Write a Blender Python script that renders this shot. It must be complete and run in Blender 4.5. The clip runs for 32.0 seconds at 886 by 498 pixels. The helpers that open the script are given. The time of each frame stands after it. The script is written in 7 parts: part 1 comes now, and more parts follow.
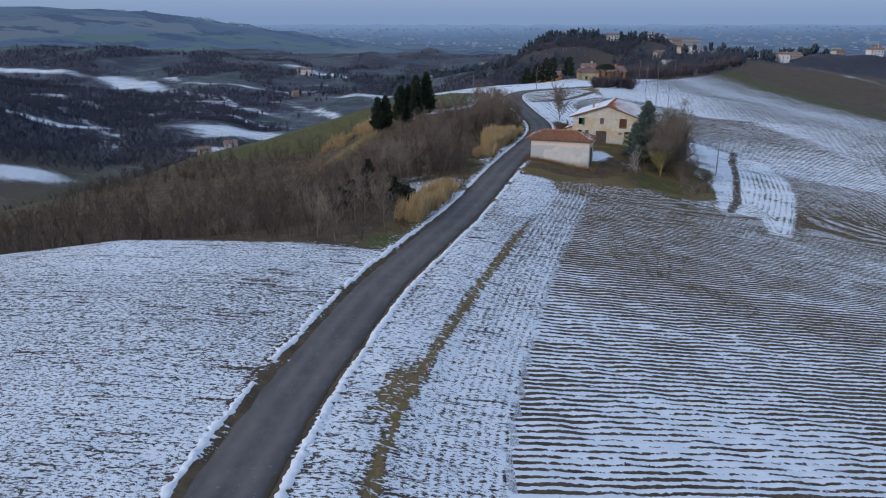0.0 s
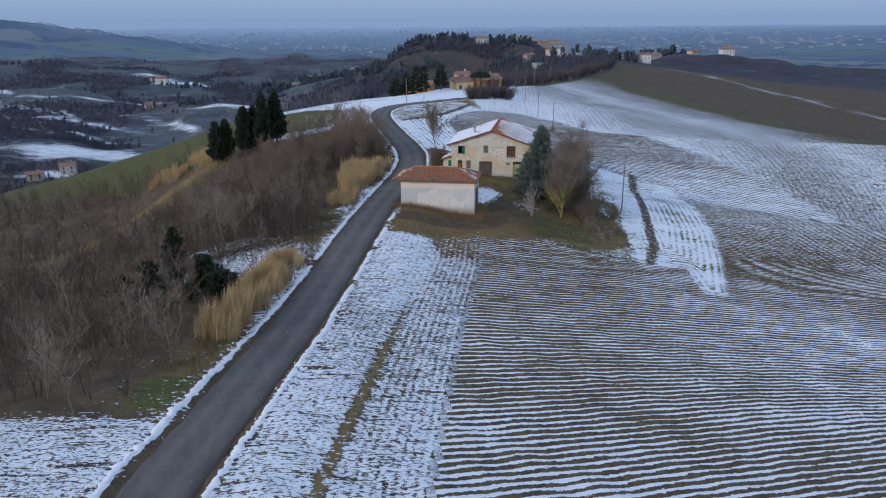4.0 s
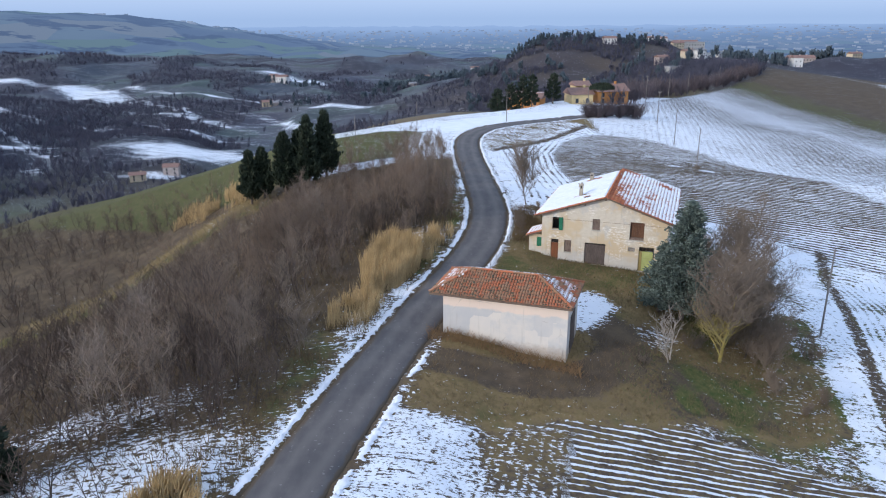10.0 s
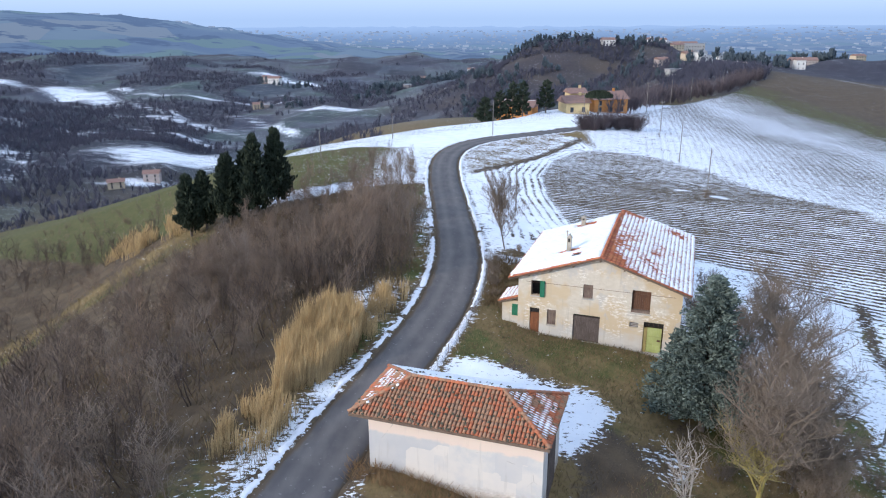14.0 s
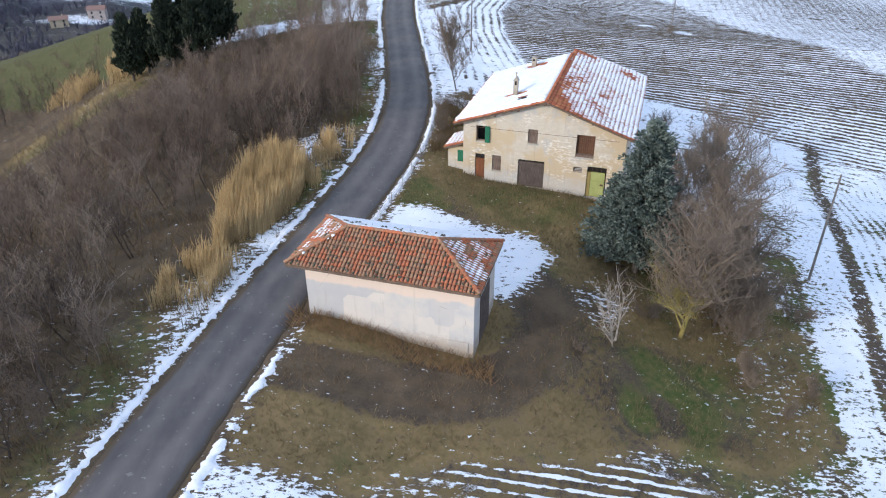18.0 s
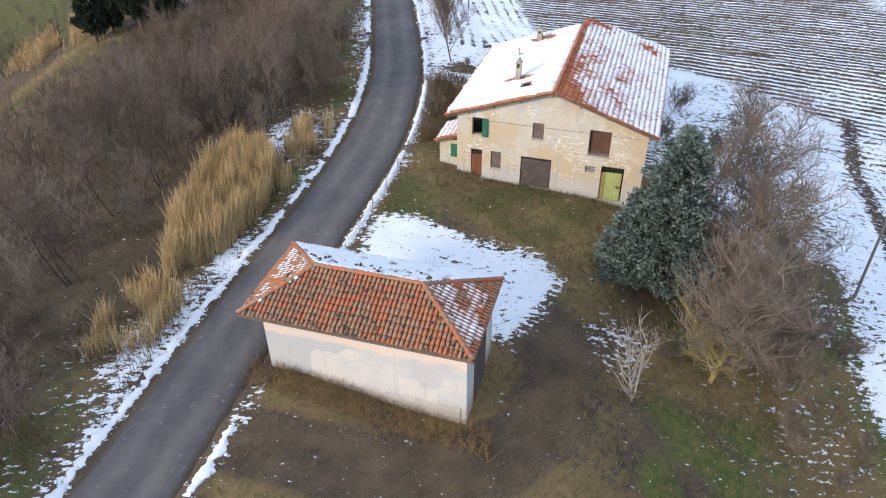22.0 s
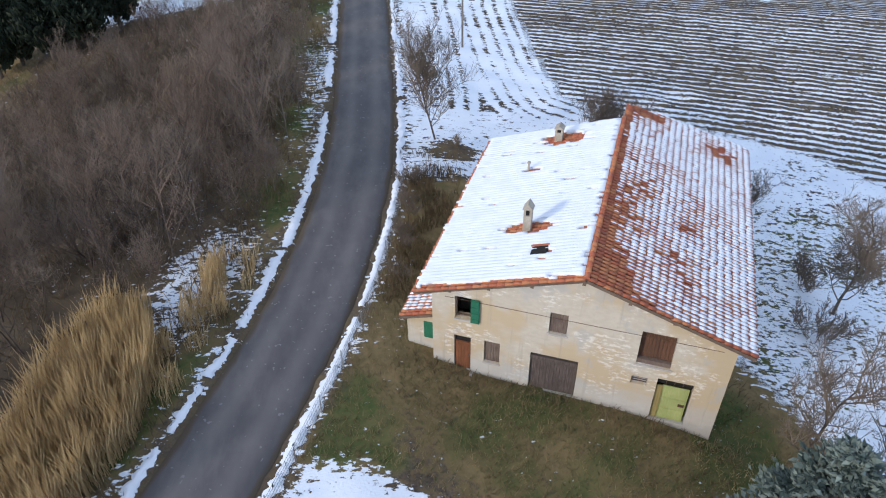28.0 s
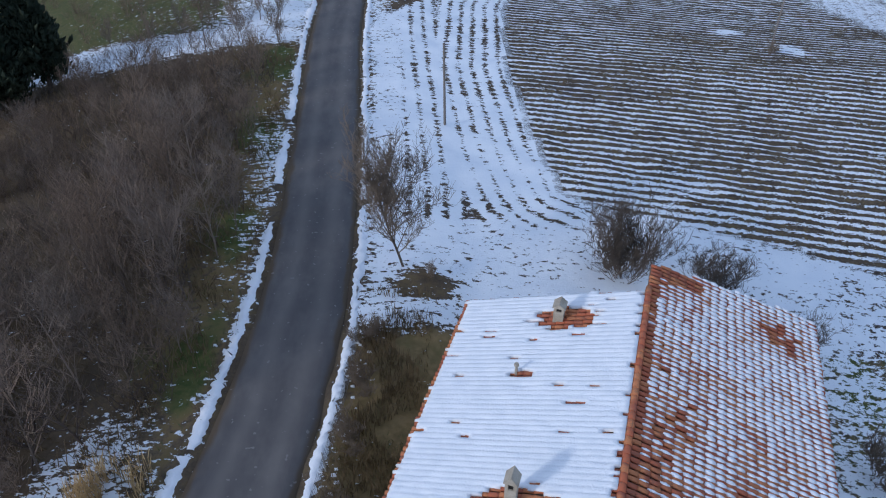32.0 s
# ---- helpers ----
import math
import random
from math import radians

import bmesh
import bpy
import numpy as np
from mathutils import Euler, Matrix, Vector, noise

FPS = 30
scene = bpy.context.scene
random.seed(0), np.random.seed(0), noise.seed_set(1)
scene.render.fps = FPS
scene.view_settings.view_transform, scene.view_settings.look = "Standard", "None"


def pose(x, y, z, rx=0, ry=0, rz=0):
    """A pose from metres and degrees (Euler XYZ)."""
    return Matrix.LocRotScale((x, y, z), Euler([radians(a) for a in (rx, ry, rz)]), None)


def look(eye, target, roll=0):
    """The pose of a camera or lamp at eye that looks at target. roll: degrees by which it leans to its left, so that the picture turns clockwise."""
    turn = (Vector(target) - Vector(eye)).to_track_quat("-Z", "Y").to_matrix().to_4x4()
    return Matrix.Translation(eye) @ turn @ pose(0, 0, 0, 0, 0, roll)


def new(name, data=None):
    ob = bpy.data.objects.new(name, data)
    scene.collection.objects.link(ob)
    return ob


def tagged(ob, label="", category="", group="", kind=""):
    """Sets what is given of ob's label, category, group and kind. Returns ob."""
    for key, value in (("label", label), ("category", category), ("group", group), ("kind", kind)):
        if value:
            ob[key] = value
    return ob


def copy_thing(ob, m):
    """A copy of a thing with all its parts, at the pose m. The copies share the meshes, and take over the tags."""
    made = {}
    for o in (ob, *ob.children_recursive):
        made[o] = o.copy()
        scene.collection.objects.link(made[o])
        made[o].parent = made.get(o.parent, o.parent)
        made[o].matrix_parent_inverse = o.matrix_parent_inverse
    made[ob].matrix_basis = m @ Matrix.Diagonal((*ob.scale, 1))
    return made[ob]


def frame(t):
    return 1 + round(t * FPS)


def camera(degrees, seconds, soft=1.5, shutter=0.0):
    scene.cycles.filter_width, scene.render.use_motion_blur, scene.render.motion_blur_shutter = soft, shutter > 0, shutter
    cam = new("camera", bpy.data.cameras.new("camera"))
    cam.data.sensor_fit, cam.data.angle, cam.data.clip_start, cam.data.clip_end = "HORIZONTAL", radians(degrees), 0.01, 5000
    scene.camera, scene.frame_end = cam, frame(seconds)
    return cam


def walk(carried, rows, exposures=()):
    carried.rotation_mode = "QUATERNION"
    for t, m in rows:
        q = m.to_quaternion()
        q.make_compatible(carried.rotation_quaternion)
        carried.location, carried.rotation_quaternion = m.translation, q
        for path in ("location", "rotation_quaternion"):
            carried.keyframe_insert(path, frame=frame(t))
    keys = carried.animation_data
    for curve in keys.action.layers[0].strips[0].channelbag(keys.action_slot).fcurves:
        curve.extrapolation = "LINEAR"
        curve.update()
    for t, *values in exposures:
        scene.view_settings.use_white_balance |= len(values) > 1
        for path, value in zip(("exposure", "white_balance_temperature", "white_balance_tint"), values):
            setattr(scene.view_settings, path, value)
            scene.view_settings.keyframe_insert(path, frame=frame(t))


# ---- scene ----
cam = camera(64.0, 32.0, soft=1.1)
METRES, EYE, TILT, LEAN, TURN = 138.0, 24.15, -18.1, 0.0, 0.0
ROWS = [
    (0.0, 0.0, 0.0, 0.0, 0.0, 0.0, -0.0),
    (0.5, 0.0021, 0.0265, 0.0087, 0.14, 0.14, 0.04),
    (1.0, 0.0049, 0.0522, 0.0169, 0.32, 0.22, -0.02),
    (1.5, 0.0077, 0.0771, 0.0254, 0.45, 0.17, -0.1),
    (2.0, 0.0103, 0.1021, 0.0342, 0.46, 0.14, -0.04),
    (2.5, 0.0139, 0.1269, 0.0434, -1.94, 0.12, 0.8),
    (3.0, 0.0178, 0.1517, 0.0524, -8.16, -0.03, 2.99),
    (3.5, 0.0252, 0.1758, 0.0609, -9.47, -0.07, 3.45),
    (5.5, 0.0608, 0.2722, 0.0947, -9.26, -0.01, 3.32),
    (6.0, 0.0692, 0.2949, 0.1025, -8.77, 0.01, 3.14),
    (6.5, 0.0777, 0.3177, 0.11, -2.47, 0.16, 0.95),
    (7.0, 0.0826, 0.3412, 0.1179, -1.12, 0.08, 0.48),
    (7.5, 0.0865, 0.3648, 0.1258, -0.76, 0.11, 0.5),
    (8.0, 0.0913, 0.3881, 0.1332, -0.59, 0.13, 0.52),
    (8.5, 0.0961, 0.4113, 0.1407, -0.49, 0.11, 0.48),
    (9.0, 0.1011, 0.4349, 0.1483, -0.39, 0.09, 0.45),
    (9.5, 0.1059, 0.4588, 0.1562, -0.28, 0.09, 0.41),
    (10.0, 0.1106, 0.4821, 0.1639, -0.16, 0.11, 0.42),
    (10.5, 0.1152, 0.5034, 0.1718, -0.04, 0.26, 0.34),
    (11.0, 0.1189, 0.5209, 0.1774, 0.0, 0.37, 0.25),
    (11.5, 0.1222, 0.5348, 0.1814, -0.07, 0.24, 0.25),
    (12.0, 0.1261, 0.5478, 0.1857, -0.15, 0.1, 0.3),
    (12.5, 0.1299, 0.5621, 0.1905, -0.18, 0.04, 0.28),
    (13.0, 0.1337, 0.5768, 0.1958, -0.19, 0.07, 0.32),
    (13.5, 0.1376, 0.5911, 0.201, -0.22, 0.13, 0.36),
    (14.0, 0.1415, 0.6043, 0.2061, -0.28, 0.14, 0.36),
    (14.5, 0.1449, 0.6122, 0.2088, -0.43, 0.42, 0.34),
    (16.5, 0.1529, 0.6095, 0.2095, -1.75, 0.19, 0.79),
    (17.0, 0.1553, 0.607, 0.2089, -2.09, 0.1, 0.87),
    (17.5, 0.1572, 0.6064, 0.2088, -2.36, -4.98, 0.93),
    (18.0, 0.1579, 0.6074, 0.2092, -2.56, -12.7, 1.03),
    (18.5, 0.1582, 0.6095, 0.2112, -2.61, -16.27, 1.12),
    (19.0, 0.1595, 0.6141, 0.2139, -2.61, -16.35, 1.24),
    (19.5, 0.161, 0.6201, 0.2168, -2.65, -16.17, 1.24),
    (20.0, 0.1624, 0.628, 0.2202, -2.64, -16.28, 1.27),
    (20.5, 0.1635, 0.6383, 0.2242, -2.63, -16.26, 1.32),
    (21.0, 0.1647, 0.6488, 0.2279, -2.58, -16.15, 1.34),
    (21.5, 0.1657, 0.6584, 0.2307, -2.53, -16.15, 1.35),
    (22.0, 0.1666, 0.6683, 0.2333, -2.49, -17.73, 1.37),
    (22.5, 0.1675, 0.6788, 0.2363, -2.45, -19.58, 1.41),
    (23.0, 0.1683, 0.69, 0.2396, -2.45, -20.53, 1.46),
    (23.5, 0.1696, 0.7013, 0.2428, -2.42, -20.52, 1.49),
    (24.0, 0.171, 0.714, 0.247, -2.39, -20.65, 1.54),
    (24.5, 0.1726, 0.7273, 0.2513, -2.37, -20.65, 1.59),
    (25.0, 0.1746, 0.7404, 0.2554, -2.31, -20.65, 1.65),
    (25.5, 0.1769, 0.7532, 0.2595, -2.27, -20.67, 1.68),
    (27.5, 0.1841, 0.8031, 0.2758, -2.16, -20.48, 1.39),
    (28.0, 0.1863, 0.8154, 0.28, -2.07, -20.41, 1.42),
    (28.5, 0.1882, 0.8273, 0.2839, -2.06, -20.41, 1.39),
    (29.0, 0.1904, 0.8391, 0.2878, -2.0, -20.41, 1.4),
    (29.5, 0.1925, 0.8511, 0.292, -1.98, -20.42, 1.39),
    (30.0, 0.1948, 0.863, 0.2961, -1.91, -20.42, 1.43),
    (30.5, 0.1969, 0.8748, 0.3003, -1.9, -20.41, 1.4),
    (31.0, 0.1992, 0.8864, 0.3045, -1.86, -20.39, 1.39),
    (31.5, 0.2011, 0.8972, 0.3087, -1.85, -20.41, 1.35),
    (32.0, 0.2032, 0.9055, 0.3117, -1.82, -20.32, 1.35),
]
EXPOSURES = [(0.0, -0.65, 5430, 10), (3.5, -0.55, 5430, 10), (6.0, -0.38, 5520, 10), (9.0, -0.05, 5600, 10), (13.0, 0.35, 5600, 10), (17.0, 0.33, 5620, 10), (19.0, 0.23, 5930, 10), (23.0, 0.38, 6020, 10), (25.5, 0.19, 5900, 10), (28.0, 0.04, 5660, 10), (30.0, -0.22, 5430, 10), (32.0, -0.56, 5220, 10)]
walk(cam, [(t, pose(0, 0, EYE, TILT, LEAN, TURN) @ pose(METRES * x, METRES * y, METRES * z, 90 + pitch, roll, yaw)) for t, x, y, z, yaw, pitch, roll in ROWS], EXPOSURES)


# light: a low, hazy winter sun behind the camera's left shoulder, and a pale sky
SUN_AZ, SUN_EL = 238.0, 21.0
to_sun = Vector((math.sin(radians(SUN_AZ)) * math.cos(radians(SUN_EL)), math.cos(radians(SUN_AZ)) * math.cos(radians(SUN_EL)), math.sin(radians(SUN_EL))))
world = bpy.data.worlds.new("world")
scene.world = world
world.use_nodes = True
wn, wl = world.node_tree.nodes, world.node_tree.links
wn.clear()
sky = wn.new("ShaderNodeTexSky")
sky.sky_type, sky.sun_disc = "NISHITA", False
sky.sun_elevation, sky.sun_rotation = radians(SUN_EL), radians(SUN_AZ)
sky.air_density, sky.dust_density, sky.ozone_density = 1.0, 3.0, 1.5
sky_tint = wn.new("ShaderNodeMix")
sky_tint.data_type, sky_tint.blend_type = "RGBA", "MIX"
sky_tint.inputs[0].default_value = 0.62
wl.new(sky.outputs[0], sky_tint.inputs[6])
# thin high cloud: an even veil, paler towards the horizon
veil_pos = wn.new("ShaderNodeTexCoord")
veil_sep = wn.new("ShaderNodeSeparateXYZ")
wl.new(veil_pos.outputs["Generated"], veil_sep.inputs[0])
veil = wn.new("ShaderNodeValToRGB")
veil.color_ramp.elements[0].position, veil.color_ramp.elements[0].color = 0.0, (5.9, 7.5, 10.2, 1)
veil.color_ramp.elements[1].position, veil.color_ramp.elements[1].color = 1.0, (9.5, 10.7, 12.8, 1)
veil_mid = veil.color_ramp.elements.new(0.045)
veil_mid.color = (8.3, 9.6, 12.0, 1)
wl.new(veil_sep.outputs[2], veil.inputs[0])
wl.new(veil.outputs[0], sky_tint.inputs[7])
wbg = wn.new("ShaderNodeBackground")
wbg.inputs[1].default_value = 0.1
wout = wn.new("ShaderNodeOutputWorld")
wl.new(sky_tint.outputs[2], wbg.inputs[0])
wl.new(wbg.outputs[0], wout.inputs[0])

sun = new("sun", bpy.data.lights.new("sun", "SUN"))
sun.data.energy, sun.data.angle, sun.data.color = 2.0, radians(6), (1.0, 0.86, 0.7)
sun.matrix_world = look(to_sun * 100, (0, 0, 0))


# ---- materials ----
class Nodes:
    """Short hand for building a node material."""

    def __init__(self, name, rough=0.9, spec=0.2, metal=0.0):
        self.mat = bpy.data.materials.new(name)
        self.mat.use_nodes = True
        self.n, self.l = self.mat.node_tree.nodes, self.mat.node_tree.links
        self.bsdf = self.n["Principled BSDF"]
        self.bsdf.inputs["Roughness"].default_value = rough
        self.bsdf.inputs["Specular IOR Level"].default_value = spec
        self.bsdf.inputs["Metallic"].default_value = metal

    def put(self, socket, value):
        if hasattr(value, "is_linked") or hasattr(value, "links"):
            self.l.new(value, socket)
        elif isinstance(value, (tuple, list)):
            socket.default_value = (*value, 1.0) if len(value) == 3 and socket.type == "RGBA" else value
        else:
            socket.default_value = value

    def pos(self):
        return self.n.new("ShaderNodeNewGeometry").outputs["Position"]

    def local(self):
        return self.n.new("ShaderNodeTexCoord").outputs["Object"]

    def rand(self):
        return self.n.new("ShaderNodeObjectInfo").outputs["Random"]

    def island(self):
        return self.n.new("ShaderNodeNewGeometry").outputs["Random Per Island"]

    def attr(self, name):
        a = self.n.new("ShaderNodeAttribute")
        a.attribute_name = name
        return a.outputs["Fac"]

    def stretch(self, vec, scale):
        m = self.n.new("ShaderNodeMapping")
        self.l.new(vec, m.inputs[0])
        m.inputs["Scale"].default_value = scale
        return m.outputs[0]

    def noise(self, scale, vec=None, detail=4, rough=0.6):
        t = self.n.new("ShaderNodeTexNoise")
        t.inputs["Scale"].default_value, t.inputs["Detail"].default_value, t.inputs["Roughness"].default_value = scale, detail, rough
        self.l.new(vec if vec is not None else self.pos(), t.inputs["Vector"])
        return t.outputs["Fac"]

    def math(self, op, a, b=0.0, c=0.0):
        m = self.n.new("ShaderNodeMath")
        m.operation = op
        for s, v in zip(m.inputs, (a, b, c)):
            self.put(s, v)
        return m.outputs[0]

    def span(self, value, a, b, lo=0.0, hi=1.0):
        m = self.n.new("ShaderNodeMapRange")
        m.interpolation_type = "SMOOTHSTEP"
        for s, v in zip(m.inputs, (value, a, b, lo, hi)):
            self.put(s, v)
        return m.outputs[0]

    def mix(self, fac, a, b):
        m = self.n.new("ShaderNodeMix")
        m.data_type = "RGBA"
        self.put(m.inputs[0], fac), self.put(m.inputs[6], a), self.put(m.inputs[7], b)
        return m.outputs[2]

    def done(self, color, bump=None, strength=0.3, distance=0.05, rough=None):
        self.put(self.bsdf.inputs["Base Color"], color)
        if rough is not None:
            self.put(self.bsdf.inputs["Roughness"], rough)
        if bump is not None:
            b = self.n.new("ShaderNodeBump")
            b.inputs["Strength"].default_value, b.inputs["Distance"].default_value = strength, distance
            self.l.new(bump, b.inputs["Height"])
            self.l.new(b.outputs[0], self.bsdf.inputs["Normal"])
        return self.mat


def simple(name, a, b, scale=6.0, rough=0.85, spec=0.2, metal=0.0, fine=40.0, bump=0.25, dist=0.02, vary=0.0, local=False, contrast=(0.35, 0.65)):
    """Two-colour surface with coarse patches and fine grain; vary: brightness by object."""
    k = Nodes(name, rough, spec, metal)
    v = k.local() if local else k.pos()
    coarse, grain = k.noise(scale, v), k.noise(fine, v, 2)
    col = k.mix(k.span(k.math("ADD", k.math("MULTIPLY", coarse, 0.7), k.math("MULTIPLY", grain, 0.3)), *contrast), a, b)
    if vary:
        col = k.mix(k.math("MULTIPLY", k.rand(), vary), col, tuple(c * 0.45 for c in a))
    return k.done(col, grain, bump, dist)


def ground_material():
    k = Nodes("ground_snow_soil", 0.92, 0.15)
    p = k.pos()
    big, mid, small, tiny = k.noise(0.05, p), k.noise(0.45, p), k.noise(2.2, p), k.noise(9.0, p, 3)
    streak = k.noise(1.0, k.stretch(p, (0.55, 2.6, 1.0)), 4)
    soil = k.mix(k.span(mid, .35, .65), (0.088, 0.067, 0.05), (0.145, 0.112, 0.075))
    soil = k.mix(k.span(tiny, .35, .75), soil, (0.05, 0.04, 0.034))
    tan = k.mix(k.span(small, .3, .7), (0.255, 0.18, 0.085), (0.155, 0.117, 0.052))
    green = k.mix(k.span(small, .3, .7), (0.06, 0.085, 0.024), (0.125, 0.12, 0.043))
    litter = k.mix(k.span(mid, .3, .7), (0.082, 0.06, 0.039), (0.14, 0.102, 0.062))
    col = k.mix(k.span(k.math("ADD", k.attr("tan"), k.math("MULTIPLY", k.math("SUBTRACT", small, 0.5), 0.9)), .35, .65), soil, tan)
    col = k.mix(k.span(k.math("ADD", k.attr("grass"), k.math("MULTIPLY", k.math("SUBTRACT", mid, 0.5), 0.9)), .35, .65), col, green)
    col = k.mix(k.attr("litter"), col, litter)
    # rough winter pasture and scrub of the valley, haze painted in as blue-grey
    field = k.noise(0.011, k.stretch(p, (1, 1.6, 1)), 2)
    hazed_land = k.mix(k.span(field, .42, .5), (0.06, 0.071, 0.106), (0.094, 0.108, 0.134))
    hazed_land = k.mix(k.span(field, .54, .6), hazed_land, (0.074, 0.1, 0.106))
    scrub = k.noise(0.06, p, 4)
    hazed_land = k.mix(k.math("MULTIPLY", k.span(scrub, .45, .65), 0.6), hazed_land, (0.046, 0.05, 0.076))
    hazed_land = k.mix(k.math("MULTIPLY", k.span(k.math("ADD", k.attr("litter"), k.math("MULTIPLY", k.math("SUBTRACT", scrub, 0.5), 0.8)), .3, .5), 0.85), hazed_land, (0.034, 0.037, 0.058))
    col = k.mix(k.math("MULTIPLY", k.attr("hazed_land"), 0.85), col, hazed_land)
    wave = k.math("SINE", k.math("MULTIPLY", k.math("ADD", k.attr("row"), k.math("MULTIPLY", small, 0.2)), 6.2832))
    fine = k.attr("fine")
    grain = k.noise(4.4, k.stretch(p, (0.7, 1.5, 1.0)), 4, 0.75)
    speck = k.math("ADD", k.math("MULTIPLY", k.noise(2.6, k.stretch(p, (0.8, 1.5, 1.0)), 3, 0.7), k.math("SUBTRACT", 1.0, fine)), k.math("MULTIPLY", grain, fine))
    # narrow bare scratches along the drills of the sown field
    scratch = k.math("MULTIPLY", k.span(k.noise(1.0, k.stretch(p, (0.16, 2.4, 1.0)), 3), .58, .68), k.math("MULTIPLY", fine, 0.42))
    streak = k.math("ADD", 0.5, k.math("MULTIPLY", k.math("SUBTRACT", streak, 0.5), k.math("SUBTRACT", 1.0, k.math("MULTIPLY", fine, 0.6))))
    loose = k.math("SUBTRACT", 1.0, k.math("MULTIPLY", k.attr("rowk"), 0.66))
    rough_edge = k.math("ADD", k.math("MULTIPLY", k.math("SUBTRACT", streak, 0.5), 0.85), k.math("MULTIPLY", k.math("SUBTRACT", speck, 0.5), k.math("MULTIPLY", k.math("ADD", loose, k.math("MULTIPLY", fine, 0.45)), 2.4)))
    drift = k.math("ADD", k.math("MULTIPLY", k.math("SUBTRACT", big, 0.5), k.math("SUBTRACT", 0.55, k.math("MULTIPLY", fine, 0.33))), k.math("MULTIPLY", k.attr("hazed_land"), k.math("MULTIPLY", k.math("SUBTRACT", k.noise(0.16, k.stretch(p, (0.6, 1.5, 1)), 4), 0.5), 1.25)))
    cover = k.math("ADD", k.math("ADD", k.attr("snow"), k.math("MULTIPLY", wave, k.math("MULTIPLY", k.attr("rowk"), 0.5))), k.math("SUBTRACT", k.math("ADD", rough_edge, drift), scratch))
    bands = k.math("ADD", k.noise(1.0, k.stretch(p, (0.035, 0.42, 1.0)), 3), k.math("MULTIPLY", k.noise(1.0, k.stretch(p, (0.12, 1.5, 1.0)), 3), 0.8))
    cover = k.math("ADD", cover, k.math("MULTIPLY", k.math("SUBTRACT", bands, 0.9), k.math("MULTIPLY", k.attr("rowk"), 0.95)))
    snow = k.span(cover, 0.45, 0.57)
    white = k.mix(k.span(mid, .3, .7), (0.86, 0.88, 0.91), (0.78, 0.81, 0.86))
    col = k.mix(snow, col, white)
    height = k.math("ADD", k.math("MULTIPLY", snow, 0.6), k.math("ADD", k.math("MULTIPLY", tiny, 0.6), k.math("MULTIPLY", small, 0.5)))
    return k.done(col, height, 0.5, 0.10, k.mix(snow, (0.95,) * 3, (0.75,) * 3))


def asphalt_material():
    k = Nodes("worn_asphalt", 0.85, 0.3)
    p = k.pos()
    big, mid, fine = k.noise(0.25, p), k.noise(1.5, k.stretch(p, (1.0, 0.35, 1.0))), k.noise(60.0, p, 2)
    across = k.attr("across")
    track = k.span(k.math("ABSOLUTE", k.math("SUBTRACT", k.math("ABSOLUTE", across), 0.42)), 0.0, 0.33, 1.0, 0.0)
    col = k.mix(k.span(mid, .3, .7), (0.104, 0.095, 0.094), (0.138, 0.126, 0.12))
    col = k.mix(k.math("MULTIPLY", k.span(big, .4, .65), 0.6), col, (0.078, 0.073, 0.075))
    col = k.mix(k.math("MULTIPLY", track, 0.35), col, (0.205, 0.185, 0.17))
    edge = k.span(k.math("ADD", k.math("ABSOLUTE", across), k.math("MULTIPLY", mid, 0.3)), 1.0, 1.12)
    col = k.mix(edge, col, (0.10, 0.075, 0.05))
    spots = k.span(k.noise(3.5, p, 1), 0.70, 0.74)
    col = k.mix(k.math("MULTIPLY", spots, 0.5), col, (0.26, 0.25, 0.24))
    return k.done(col, fine, 0.35, 0.01)


def distance_material():
    """The hazy far country: a plain backdrop beyond a mile, which gives off its own pale light."""
    k = Nodes("hazy_distance", 1.0, 0.0)
    p = k.pos()
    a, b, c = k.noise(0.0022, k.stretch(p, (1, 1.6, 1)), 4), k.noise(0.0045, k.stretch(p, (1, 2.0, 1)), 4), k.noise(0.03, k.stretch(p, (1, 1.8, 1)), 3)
    # all tones carry painted haze, bluish and paler with distance, shown by emission
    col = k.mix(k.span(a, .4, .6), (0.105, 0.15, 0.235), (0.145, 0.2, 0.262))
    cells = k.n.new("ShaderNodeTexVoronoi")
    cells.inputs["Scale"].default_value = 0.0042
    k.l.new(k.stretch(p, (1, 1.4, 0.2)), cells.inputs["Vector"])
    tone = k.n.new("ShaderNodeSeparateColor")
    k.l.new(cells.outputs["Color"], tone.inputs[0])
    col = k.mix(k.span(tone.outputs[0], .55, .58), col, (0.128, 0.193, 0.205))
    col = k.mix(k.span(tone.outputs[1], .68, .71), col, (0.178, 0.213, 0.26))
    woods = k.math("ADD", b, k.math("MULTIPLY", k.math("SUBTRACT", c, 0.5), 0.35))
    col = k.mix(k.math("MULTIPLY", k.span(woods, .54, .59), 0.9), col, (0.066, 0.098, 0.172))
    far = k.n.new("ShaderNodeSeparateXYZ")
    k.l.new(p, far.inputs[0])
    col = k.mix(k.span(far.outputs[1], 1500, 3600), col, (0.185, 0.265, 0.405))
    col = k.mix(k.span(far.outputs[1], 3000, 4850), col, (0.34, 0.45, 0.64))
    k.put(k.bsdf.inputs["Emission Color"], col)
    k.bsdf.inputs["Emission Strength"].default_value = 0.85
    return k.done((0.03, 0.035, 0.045))


